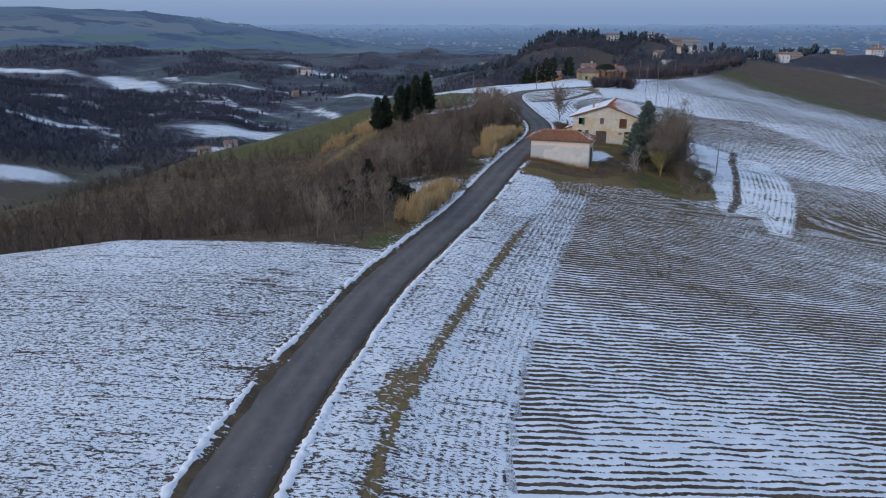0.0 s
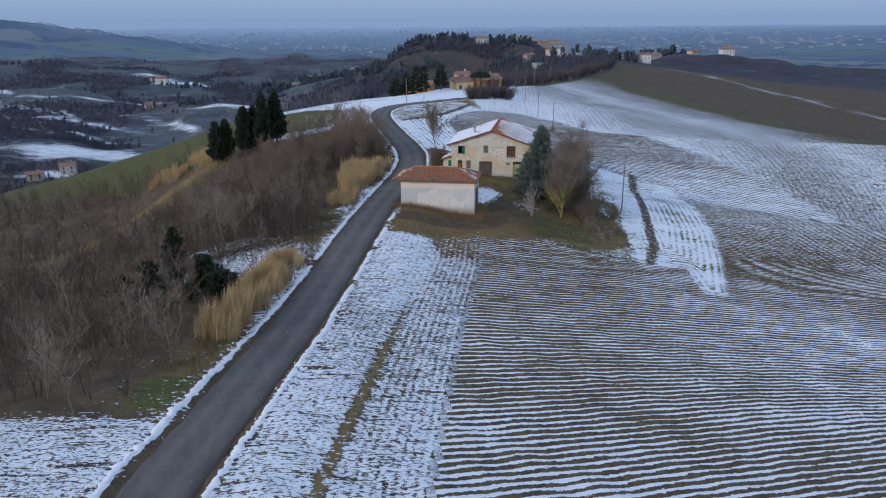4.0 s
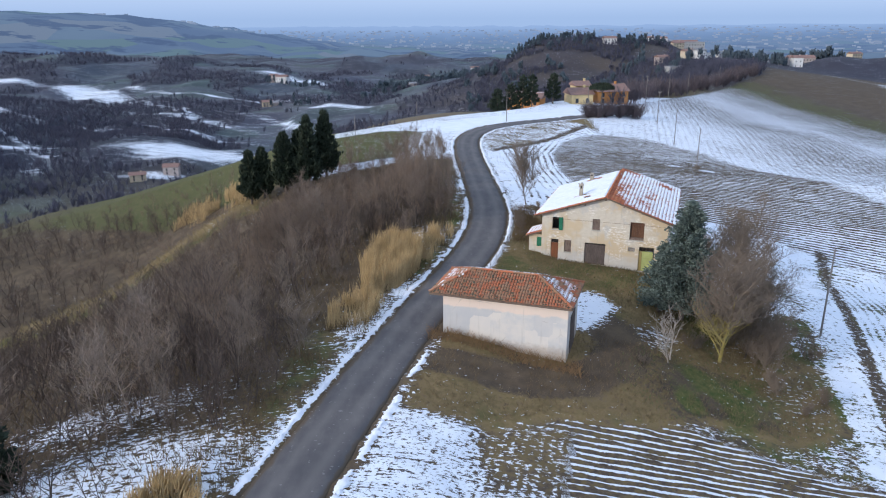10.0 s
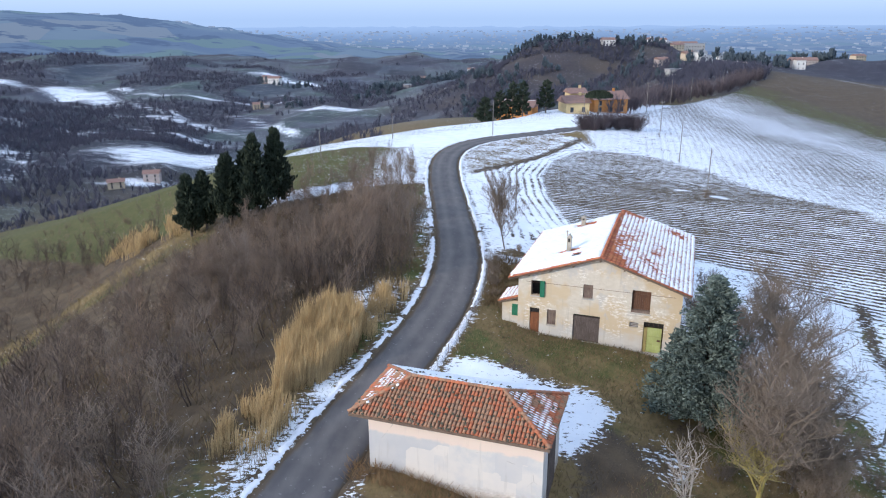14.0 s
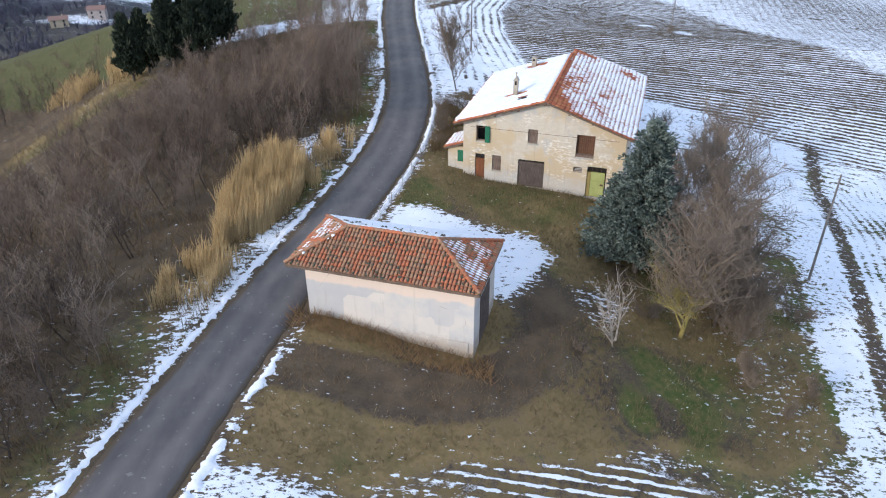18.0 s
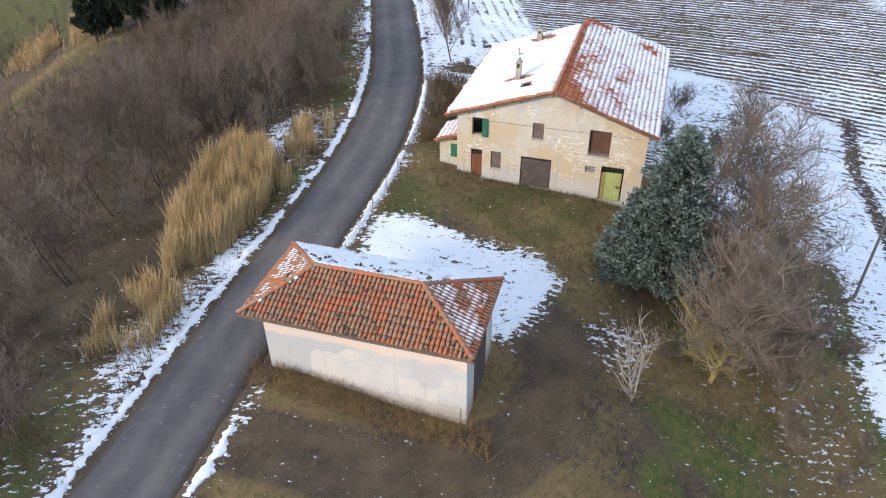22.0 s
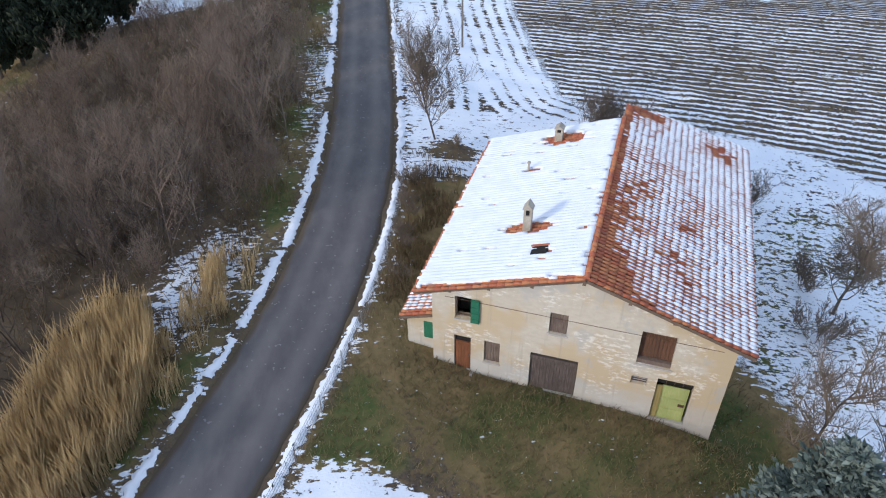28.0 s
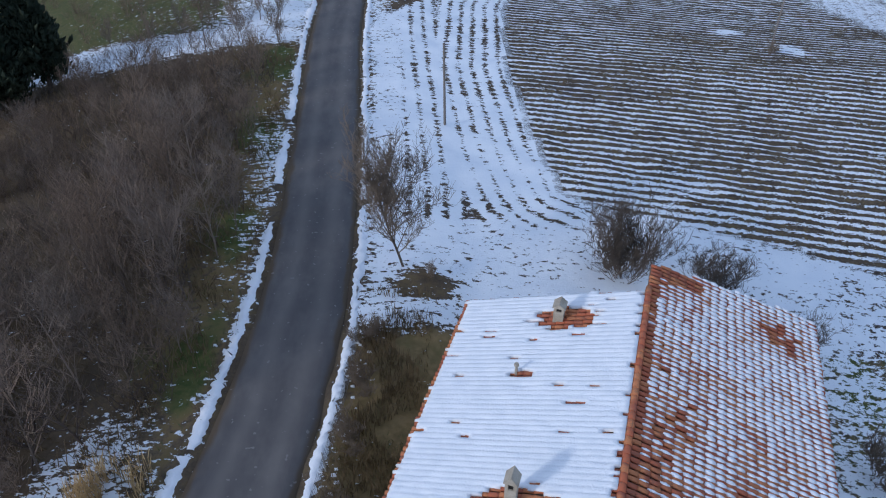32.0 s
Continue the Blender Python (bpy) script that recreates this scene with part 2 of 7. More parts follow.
M_DISTANCE = distance_material()
M_GROUND, M_ROAD = ground_material(), asphalt_material()
def snow_material():
    k = Nodes("old_snow", 0.75, 0.25)
    p = k.pos()
    a, b = k.noise(1.4, p), k.noise(14.0, p, 3)
    col = k.mix(k.span(a, .3, .7), (0.88, 0.89, 0.92), (0.80, 0.82, 0.86))
    return k.done(col, k.math("ADD", a, b), 0.5, 0.05)


M_SNOW = snow_material()
M_BARK = simple("grey_brown_bark", (0.17, 0.135, 0.105), (0.10, 0.08, 0.065), 5, bump=0.4)
M_TWIG = simple("bare_twigs", (0.27, 0.21, 0.155), (0.18, 0.142, 0.108), 0.15, vary=0.3)


def thicket_material(name, dark, light, grey):
    """Twigs of the wood: every shoot its own brown, whole trees darker or greyer."""
    k = Nodes(name, 0.9, 0.15)
    col = k.mix(k.island(), dark, light)
    col = k.mix(k.span(k.noise(0.07, k.pos(), 3), .42, .62), col, (0.14, 0.102, 0.074))
    return k.done(k.mix(k.math("MULTIPLY", k.rand(), 0.55), col, grey))


M_THICKET = thicket_material("thicket_twigs", (0.075, 0.055, 0.041), (0.35, 0.25, 0.175), (0.24, 0.195, 0.162))
M_ASH = thicket_material("ashen_twigs", (0.1, 0.076, 0.06), (0.39, 0.3, 0.225), (0.285, 0.24, 0.2))


def catmull(nodes, per=8):
    """Smooth polyline through the nodes."""
    p = np.array(nodes, float)
    p = np.vstack([2 * p[0] - p[1], p, 2 * p[-1] - p[-2]])
    out = []
    for i in range(1, len(p) - 2):
        for k in range(per):
            t = k / per
            out.append(0.5 * (2 * p[i] + (p[i + 1] - p[i - 1]) * t + (2 * p[i - 1] - 5 * p[i] + 4 * p[i + 1] - p[i + 2]) * t * t
                              + (3 * p[i] - p[i - 1] - 3 * p[i + 1] + p[i + 2]) * t ** 3))
    out.append(p[-2])
    return np.array(out)


# the ridge: the road's middle line as far as the houses, then the crest beyond
ROAD = [(-13.3, -40, 1.3), (-12.6, 0, 1.3), (-11.8, 22, 1.2), (-10.2, 38, 1.1), (-8.4, 48, 1.0), (-5.8, 61, .7), (-1.3, 76, .35),
        (1.65, 85.6, .15), (4.9, 97.5, 0), (7.75, 108, .1), (10.35, 117.5, .25), (13.4, 127, .55), (17.1, 137.5, .95), (20.1, 147.5, 1.3),
        (21.55, 160, 1.4), (21.15, 177, 1.45), (20.4, 195, 1.7), (20.6, 210, 1.7), (22.2, 221, 1.6), (26.0, 230, 1.55), (33, 238, 1.4),
        (43, 245.5, 1.2), (56, 257, .8)]
CREST = [(66, 272, 0.2), (85, 310, -2), (115, 355, -4.5), (151, 409, -6), (190, 465, -5), (215, 530, -5), (228, 620, -9), (240, 740, -10), (262, 860, -11), (300, 1100, -30)]
ROAD_LINE = catmull(ROAD)
SPINE = catmull(ROAD + CREST)
ROAD_HALF = 2.22


def along(line, x, y):
    """Signed distance from a line (right of it positive), and the line's height and arc length at the foot."""
    shape = np.shape(x)
    x, y = np.ravel(x), np.ravel(y)
    best, side = np.full(x.size, 1e18), np.ones(x.size)
    h, arc, run = np.zeros(x.size), np.zeros(x.size), 0.0
    for a, b in zip(line[:-1], line[1:]):
        dx, dy = b[0] - a[0], b[1] - a[1]
        n2 = dx * dx + dy * dy
        t = np.clip(((x - a[0]) * dx + (y - a[1]) * dy) / n2, 0, 1)
        ex, ey = x - a[0] - t * dx, y - a[1] - t * dy
        d2 = ex * ex + ey * ey
        m = d2 < best
        best[m], h[m], arc[m] = d2[m], (a[2] + t * (b[2] - a[2]))[m], (run + t * n2 ** 0.5)[m]
        side[m] = np.where(ex * dy - ey * dx >= 0, 1.0, -1.0)[m]
        run += n2 ** 0.5
    return (np.sqrt(best) * side).reshape(shape), h.reshape(shape), arc.reshape(shape)


def smax(a, b, k):
    """Smooth maximum with a rounding of k metres."""
    m = np.clip(0.5 + 0.5 * (a - b) / k, 0, 1)
    return b + (a - b) * m + k * m * (1 - m)


def bump2(x, y, cx, cy, rx, ry, turn=0.0):
    c, s = np.cos(radians(turn)), np.sin(radians(turn))
    u, v = ((x - cx) * c + (y - cy) * s) / rx, (-(x - cx) * s + (y - cy) * c) / ry
    return np.exp(-u * u - v * v)


def waves(x, y, size, seed):
    """Cheap smooth noise of about -1 to 1, with features of about the given size."""
    r = np.random.RandomState(seed)
    out = 0.0
    for k in range(7):
        a, f = r.uniform(0, 6.283), r.uniform(0.6, 1.7) * 6.283 / size
        out = out + np.sin(f * (np.cos(a) * x + np.sin(a) * y) + r.uniform(0, 6.283))
    return out / 3.2


def valley(x, y):
    """The far country: valley floor, hills on its other side and the plain beyond."""
    z = -72 + 0 * x
    z = z + 118 * bump2(x, y, -1650, 2100, 800, 800) + 66 * bump2(x, y, -850, 2250, 520, 420) + 40 * bump2(x, y, -620, 1150, 300, 260, 20)
    z = z + 14 * bump2(x, y, -280, 1000, 120, 300, 20) + 30 * bump2(x, y, -380, 450, 110, 170, 25) + 40 * bump2(x, y, -560, 400, 250, 260)
    z = z + 40 * bump2(x, y, -560, 720, 130, 150) + 17 * bump2(x, y, 470, 800, 90, 80) + 15 * bump2(x, y, 296, 960, 110, 60)
    z = z + 46 * np.exp(-((x - 185) / 118) ** 4 - ((y - 880) / 140) ** 2) + 26 * bump2(x, y, 120, 650, 130, 220) + 22 * bump2(x, y, 400, 960, 230, 250) + 16 * bump2(x, y, 60, 900, 150, 160) + 26 * bump2(x, y, 520, 820, 260, 260)
    z = z + 8 * bump2(x, y, 900, 500, 420, 500) + 22 * bump2(x, y, 100, 1500, 700, 300)
    far = np.hypot(x, y)
    z = z + 5.5 * waves(x, y, 210, 3) * np.clip((far - 300) / 300, 0, 1) + 2.2 * waves(x, y, 85, 4)
    return z + 46 * np.clip((far - 2600) / 2300, 0, 1)


def ground_z(x, y):
    x, y = np.asarray(x, float), np.asarray(y, float)
    d, h, arc = along(SPINE, x, y)
    yy = np.clip(y, -50, 1200)
    slope = np.interp(yy, [0, 75, 125, 140, 152, 170, 190, 215, 300, 420, 700], [.17, .175, .185, .175, .2, .115, .068, .115, .12, .13, .12])
    r = np.clip(d - 3.0, 0, None)
    right = -slope * np.where(r < 150, r, 150 + (r - 150) * 0.6) * np.clip(r / 6, 0.35, 1)
    steep = np.interp(yy, [72, 95, 150, 185, 200, 225, 330, 420], [0, 1, 1, .9, .75, 0, 0, 1])
    l = np.clip(-d, 0, None)
    wood = np.interp(l, [0, 7, 14, 24, 40, 58, 80, 110, 145, 200, 280, 420], [0, -.2, -1.1, -3.4, -9.5, -18.5, -21.5, -23.5, -30, -48, -68, -82])
    open_left = np.interp(l, [0, 4, 12, 30, 60, 100, 200, 420], [0, .3, .9, 1.0, -3, -12, -35, -75])
    shelf = np.interp(l, [0, 20, 40, 60, 85, 105, 130, 170, 250, 420], [0, 0, -3, -9.5, -17, -21.5, -30.5, -40, -62, -84])
    left = wood * steep + np.where(y < 150, open_left, shelf) * (1 - steep)
    left = left - 0.2 * np.clip(y - 238, 0, 60) * np.clip((400 - y) / 80, 0, 1) * np.clip((l - 22) / 30, 0, 1)
    # the bare spur that runs down from the cypresses
    left = left + 1.5 * bump2(x, y, -22, 197, 22, 14, 30) * (l > 0)
    z = h + np.where(d > 0, right, left)
    z = smax(z, valley(x, y), 8.0)
    # the knoll that the two buildings stand on
    z = z + 1.5 * bump2(x, y, 36, 136, 9, 9) + 0.9 * bump2(x, y, 29, 122, 8, 8) + 1.0 * bump2(x, y, 45, 288, 18, 16) + 11 * bump2(x, y, 5, 430, 65, 85)
    return z


def poly_sd(x, y, pts):
    """Signed distance to a polygon, positive inside."""
    pts = np.array(pts, float)
    best, inside = np.full(x.shape, 1e9), np.zeros(x.shape, bool)
    for a, b in zip(pts, np.roll(pts, -1, 0)):
        dx, dy = b - a
        t = np.clip(((x - a[0]) * dx + (y - a[1]) * dy) / (dx * dx + dy * dy), 0, 1)
        best = np.minimum(best, np.hypot(x - a[0] - t * dx, y - a[1] - t * dy))
        if a[1] != b[1]:
            cross = ((a[1] > y) != (b[1] > y)) & (x < (b[0] - a[0]) * (y - a[1]) / (b[1] - a[1]) + a[0])
            inside ^= cross
    return np.where(inside, best, -best)


STRIP_Y, STRIP_X = [-40, 33, 39, 49, 64, 80, 89.7, 104.5, 112], [1.5, 3.6, 4.3, 6.3, 9.9, 14.4, 17.3, 22.1, 24]
YARD = [(10.5, 114.5), (13, 112.5), (16, 111.6), (19, 111.8), (23, 113.8), (29, 113.6), (35, 115.5), (41, 114), (46, 117), (48, 126), (45, 136), (41, 143), (38.5, 151), (36, 158), (24, 157), (17, 136)]
YARD_SNOW = [(18.2, 129), (20.3, 136.4), (23.2, 136.3), (27, 134.2), (30.3, 133), (31.6, 130.6), (29.3, 127.3), (27.6, 125.4)]
TERRACE = [(57.4, 159), (73, 157), (69, 140), (64, 125), (59, 114.5), (52.5, 102.2), (49.2, 102), (51.2, 110), (44, 110.3), (37.6, 112.4), (32.5, 114.4), (37, 115.5), (44, 116), (47, 125), (46, 135), (42, 143), (44, 158)]
BACK = [(23.5, 157), (36, 157), (44, 158), (57, 158.5), (66, 158), (56.5, 164.5), (48, 167.3), (41, 168.6), (37, 170.6), (36.1, 176.5), (35.3, 188.5), (36.5, 203.5), (41, 220), (46.3, 228), (51.6, 231.5), (50, 241), (40, 243), (31, 236), (24.6, 226), (22.8, 215), (23, 195), (24, 170)]
UPPER = [(51.6, 231), (62, 230), (71, 221), (79, 203), (84.5, 186), (110, 150), (215, 150), (215, 330), (190, 420), (158, 420), (120, 362), (85, 312), (62, 262), (52, 248)]
TRACK = [(66, 160, 0), (63.2, 153, 0), (55.8, 132.3, 0), (50.6, 118.4, 0), (46.4, 110.7, 0)]
YARD_TRACK = [(12.5, 120.0, 0), (15.9, 118.9, 0), (21.1, 117.7, 0), (25.5, 118.2, 0), (28.9, 120.8, 0), (30.4, 124.4, 0), (29.0, 127.6, 0)]
SPUR = [(-15, 190.5, 0), (-19.4, 190.3, 0), (-27.6, 184.3, 0), (-33.3, 179.8, 0), (-38, 174, 0), (-45, 166, 0)]
# snow lying on far slopes: middle x, y, half sizes and turn
FAR_SNOW = [(-395, 920, 80, 32, -38), (-190, 1110, 75, 14, -20), (-85, 800, 55, 16, -35), (-165, 570, 60, 36, -10), (-232, 379, 30, 20, 0), (-560, 960, 110, 20, -10), (-200, 690, 70, 7, -25), (-240, 760, 80, 6, -25), (455, 850, 60, 12, -10), (-150, 500, 40, 8, 10), (-300, 560, 50, 10, 30)]

# thin snow left along far banks and tracks
SNOW_LINES = [[(-369, 962, 0), (-287, 900, 0), (-203, 890, 0), (-130, 905, 0)], [(-330, 880, 0), (-295, 847, 0), (-205, 750, 0), (-150, 720, 0)], [(-190, 800, 0), (-157, 779, 0), (-102, 701, 0)],
              [(-420, 720, 0), (-361, 713, 0), (-335, 693, 0)], [(-340, 640, 0), (-314, 613, 0), (-261, 559, 0), (-235, 500, 0)], [(-302, 704, 0), (-264, 676, 0), (-230, 670, 0)]]


def zones(x, y):
    """Per place: snow cover, dry grass, green grass, leaf litter, furrow phase and furrow strength."""
    d, _, _ = along(SPINE, x, y)
    l = -d
    soft = lambda sd, w=0.8: np.clip(0.5 + sd / w, 0, 1)
    snow, tan, grass, litter, rowk, fine = (np.zeros(x.shape) for _ in range(6))
    row = y / 1.05

    def lay(m, s=None, t=None, g=None, li=None, k=None, f=None):
        nonlocal snow, tan, grass, litter, rowk, fine
        fine = fine * (1 - m) + (f or 0.0) * m
        for name, v in (("s", s), ("t", t), ("g", g), ("l", li), ("k", k)):
            if v is None:
                continue
            if name == "s":
                snow = snow * (1 - m) + v * m
            if name == "t":
                tan = tan * (1 - m) + v * m
            if name == "g":
                grass = grass * (1 - m) + v * m
            if name == "l":
                litter = litter * (1 - m) + v * m
            if name == "k":
                rowk = rowk * (1 - m) + v * m

    # far country: bare woods and pasture in patches
    patch = waves(x, y, 260, 11)
    woods = np.clip(waves(x, y, 150, 12) * 2.5 + 0.6, 0, 1)
    woods = np.maximum(woods, np.clip(2.4 * bump2(x, y, -390, 600, 210, 220, 15) - 0.4, 0, 1))
    lay(np.ones(x.shape), 0.08, 0.5 + 0.3 * patch, np.clip(0.5 + 0.5 * waves(x, y, 330, 13), 0, 1), 0.75 * woods, 0)
    for cx, cy, rx, ry, turn in FAR_SNOW:
        lay(np.clip(2.2 * bump2(x, y, cx, cy, rx, ry, turn) - 0.6, 0, 1), 0.74)
    for seg in SNOW_LINES:
        lay(np.clip(1.5 - np.abs(along(catmull(seg, 5), x, y)[0]) / 5.0, 0, 1), 0.55 + 0.2 * waves(x, y, 60, 17))
    lay(np.clip(1.6 * bump2(x, y, 15, 410, 95, 130, 15), 0, 1) * (d < 0), 0.0, 0.7, 0.2, 0.15, 0)
    lay(np.clip(1.5 * bump2(x, y, 160, 760, 150, 170), 0, 1) * (d < 0), 0.0, 0.4 + 0.4 * waves(x, y, 90, 18), 0.2, 0.55, 0)
    # the ploughed field below the road
    right = soft(d)
    lean = np.interp(y, [35, 60, 75, 90, 105, 116], [.18, .2, .18, .05, 0, -.13])
    body = right * soft(210 - y, 8) * soft(150 - x, 20)
    lay(body, 0.04 + 0.10 * waves(x, y, 45, 21) + 0.07 * waves(0.22 * x, y + 0.2 * x, 13, 28) + np.interp(y + 0.18 * (x - 20), [30, 46, 60, 76, 92, 104, 112, 150], [.62, .61, .57, .51, .47, .40, .31, .40]) - np.clip((x - 75) / 300, 0, .08), np.interp(y, [40, 60, 80], [.35, .42, .46]), 0.0, 0, 0.84)
    row = np.where(d > 0, (y - lean * (x - 20) + 0.45 * waves(x, y, 60, 5) + 0.05 * waves(x, y, 15, 6)) / 0.7, (y + x * 0.07) / 0.62)
    # the far field behind the house, with closer drills
    beyond = right * soft(y - 150, 6) * soft(235 - y, 6)
    lay(beyond, np.interp(y - 0.1 * x, [150, 165, 185, 215], [.6, .49, .4, .38]) + 0.05 * waves(x, y, 50, 22), 0.4, 0.0, 0, 0.52, 0.6)
    for cx, cy, rx, ry in ((58.9, 200.5, 1.7, .9), (63.3, 195.8, 1.5, 1.5)):
        lay(np.clip(2.5 * bump2(x, y, cx, cy, rx, ry) - .5, 0, 1), 0.85)
    row = np.where((y > 150) & (d > 0), (y + 0.12 * (x - 40)) / 0.8, row)
    # strip between road and field
    xb = np.interp(y, STRIP_Y, STRIP_X)
    strip = soft(xb - x, 0.9) * right * soft(113 - y, 3)
    lay(strip, 0.64 + 0.05 * waves(x, y, 25, 23) - np.clip((x - xb + 5.6) / 1.2, 0, 1) * np.interp(y, [40, 70, 95], [.02, .05, .09]), 0.3, 0.2, 0, np.where(x > xb - 5.2, 0.15, 0.08), 0.75)
    row = np.where((x < xb) & (d > 0) & (y < 112), (x - xb) / 0.62, row)
    mid = xb - 5.2 - np.interp(y, [30, 60, 100], [2.2, 1.2, 0])
    lay(strip * np.clip((x - 16.5) / 2, 0, 1) * np.clip((y - 104) / 4, 0, 1), 0.24, 0.55, 0.25, 0.1)
    lay(strip * np.clip(1.3 - np.abs(x - mid) / 0.4, 0, 1) * np.clip((95 - y) / 15, 0, 1), 0.16, 0.75, 0.3)
    lay(strip * np.clip(1.6 * bump2(x, y, -3.2, 42, 1.1, 4.5, -15) - 0.3, 0, 1), 0.32, 0.6, 0.2)
    # upper field towards the crest, greener and barer to its far side
    u = soft(poly_sd(x, y, UPPER), 3)
    side = x + 0.12 * (y - 300) + 4 * waves(x, y, 40, 24)
    lay(u, np.interp(side, [60, 82, 94, 104, 118, 132, 150, 170, 186], [0.74, 0.6, 0.5, 0.49, 0.6, 0.52, 0.43, 0.28, 0.05]), 0.35, np.interp(side, [84, 96, 106, 118, 138, 158, 170], [0, .3, .3, 0, .25, .5, .55]), 0.1, 0.10, 0.8)
    lay(right * soft(side - 168, 22) * soft(1.0 * (y - 205), 30), 0.05, 0.2, np.interp(side, [160, 186, 202, 290, 330], [.55, .5, 0.0, 0.0, .35]), np.interp(side, [160, 190, 210, 284, 292], [.3, .3, .6, .6, .75]), 0.06)
    lay(right * np.clip(1.3 - np.abs(side - 284) / 4.5, 0, 1) * soft(y - 200, 20), 0.48)
    row = np.where((poly_sd(x, y, UPPER) > 0), (x - 0.25 * y) / 1.6, row)
    # snow behind the house and up the road's right side
    sd = poly_sd(x, y, BACK)
    b = soft(sd, 0.8)
    lay(b, np.where((x > 26.3) & (y > 167), 0.74 + 0.06 * waves(x, y, 14, 25), 0.82 + 0.1 * waves(x, y, 7, 26)), 0.3, 0.1, 0, np.where((x > 26.3) & (y > 167), 0.5, 0.05))
    lay(b * np.clip(1.7 * bump2(x, y, 27.8, 160.8, 1.7, 1.2) - .2, 0, 1), 0.1, 0.5, 0.1, 0.4)
    row = np.where(sd > 0, np.minimum(sd, x * 10) / 1.15, row)
    ditch = y - (204 + 1.55 * (x - 27))
    lay(b * soft(ditch, 2) * soft(x - 24, 1), 0.50 + 0.14 * waves(x, y, 6, 27), 0.55, 0.15, 0, 0.0)
    lay(b * np.clip(1.4 - np.abs(ditch) / 1.5, 0, 1) * soft(x - 25, 1), 0.12, 0.1, 0.0, 0.5, 0.0)
    # terrace with its cart track
    sd = poly_sd(x, y, TERRACE)
    lay(soft(sd), np.where(x > 51 - (132 - y) * 0.3, 0.70, np.where(y > 136, 0.62, 0.42)) + 0.12 * waves(x, y, 9, 35), 0.45, 0.5, 0, np.where(x > 54 - (132 - y) * 0.35, 0.3, 0.05), 0.4)
    row = np.where(sd > 0, np.minimum(sd, 14) / 0.9, row)
    td, _, _ = along(np.array(TRACK), x, y)
    lay(np.clip(1.5 - np.abs(td) / 0.62, 0, 1), 0.2, 0.35, 0.3, 0, 0)
    # yard
    sd = poly_sd(x, y, YARD)
    yd = soft(sd, 1.6)
    lay(yd, 0.0 + 0.06 * waves(x, y, 12, 31), 0.74 + 0.35 * waves(x, y, 9, 32), 0.3 + 0.35 * waves(x, y, 14, 33), 0.06 + 0.14 * waves(x, y, 6, 34), 0)
    lay(yd * np.clip(1.6 * bump2(x, y, 36.5, 119.0, 6.0, 3.6), 0, 1), 0.06, 0.3, 0.62 + 0.3 * waves(x, y, 5, 39))
    lay(yd * np.clip(1.5 * bump2(x, y, 31, 137, 7, 3.0, -20), 0, 1), 0.03, 0.65, 0.5, 0.05)
    lay(yd * np.clip(1.6 * bump2(x, y, 22, 116.5, 8, 2.2, -10), 0, 1), 0.02, 0.66, 0.36)
    lay(yd * np.clip(1.3 * bump2(x, y, 20, 118.3, 7, 1.0, -15), 0, 1), 0.0, 0.48, 0.12)
    lay(yd * np.clip(1.6 * bump2(x, y, 30.0, 122.5, 2.4, 5, 20), 0, 1), 0.02, 0.5, 0.1)
    lay(yd * np.clip(1.3 * bump2(x, y, 44, 121, 4, 7), 0, 1), 0.2, 0.6, 0.4)
    lay(yd * np.clip(1.3 * bump2(x, y, 33.5, 126, 2.4, 2), 0, 1), 0.42, 0.4, 0.2)
    arc, _, _ = along(catmull(YARD_TRACK, 6), x, y)
    lay(np.clip(1.9 - np.abs(arc) / 1.2, 0, 1), 0.0, 0.06, 0.0, 0.55 + 0.35 * np.exp(-((np.abs(arc) - 0.7) / 0.3) ** 2))
    lay(soft(poly_sd(x, y, YARD_SNOW), 1.6), 0.9, 0.3, 0.3, 0, 0)
    lay(yd * np.clip(1.6 * bump2(x, y, 23.5, 150, 2.6, 7), 0, 1), 0.05, 0.7, 0.2)
    # left of the road: snowy field, wood, then shelf and pasture
    left = 1 - right
    near = left * soft(72 - y + 0.03 * l, 2) * soft(90 - l, 10)
    lay(near, 0.625 + 0.04 * waves(x, y, 30, 41) - 0.06 * bump2(x, y, -25, 44, 9, 6) - 0.04 * bump2(x, y, -22, 58, 14, 6), 0.25, 0.05, 0, 0.09, 1.0)
    wood = left * soft(y - 72 - 0.03 * l, 2) * soft(np.where(l > 40, np.clip(195 + 0.5 * (l - 46), 195, 218), 194) - y, 3) * soft(150 - l, 20)
    lay(wood, 0.0, 0.35, 0.2, np.clip((l - 5) / 5, 0, 1) * 0.9, 0)
    bank = left * soft(y - 72, 3) * soft(200 - y, 3) * np.clip((9.5 - l) / 5, 0, 1)
    lay(bank, 0.04 + 0.10 * waves(x, y, 16, 42) + np.interp(y, [90, 100, 108, 116, 122, 158, 165, 178, 184], [.15, .3, .16, .1, .1, 0, .42, .42, .1]) * np.clip((6.5 - l) / 2, 0.2, 1), 0.6, 0.5 + 0.4 * waves(x, y, 11, 43), 0, 0)
    lay(left * np.clip(1.5 * bump2(x, y, -4, 106, 9, 5, 10), 0, 1), 0.66, 0.4, 0.3, 0.2)
    lay(left * np.clip(1.8 * bump2(x, y, 13.5, 148.3, 2.0, 4.2, -12), 0, 1), 0.62, 0.3, 0.1, 0.5)
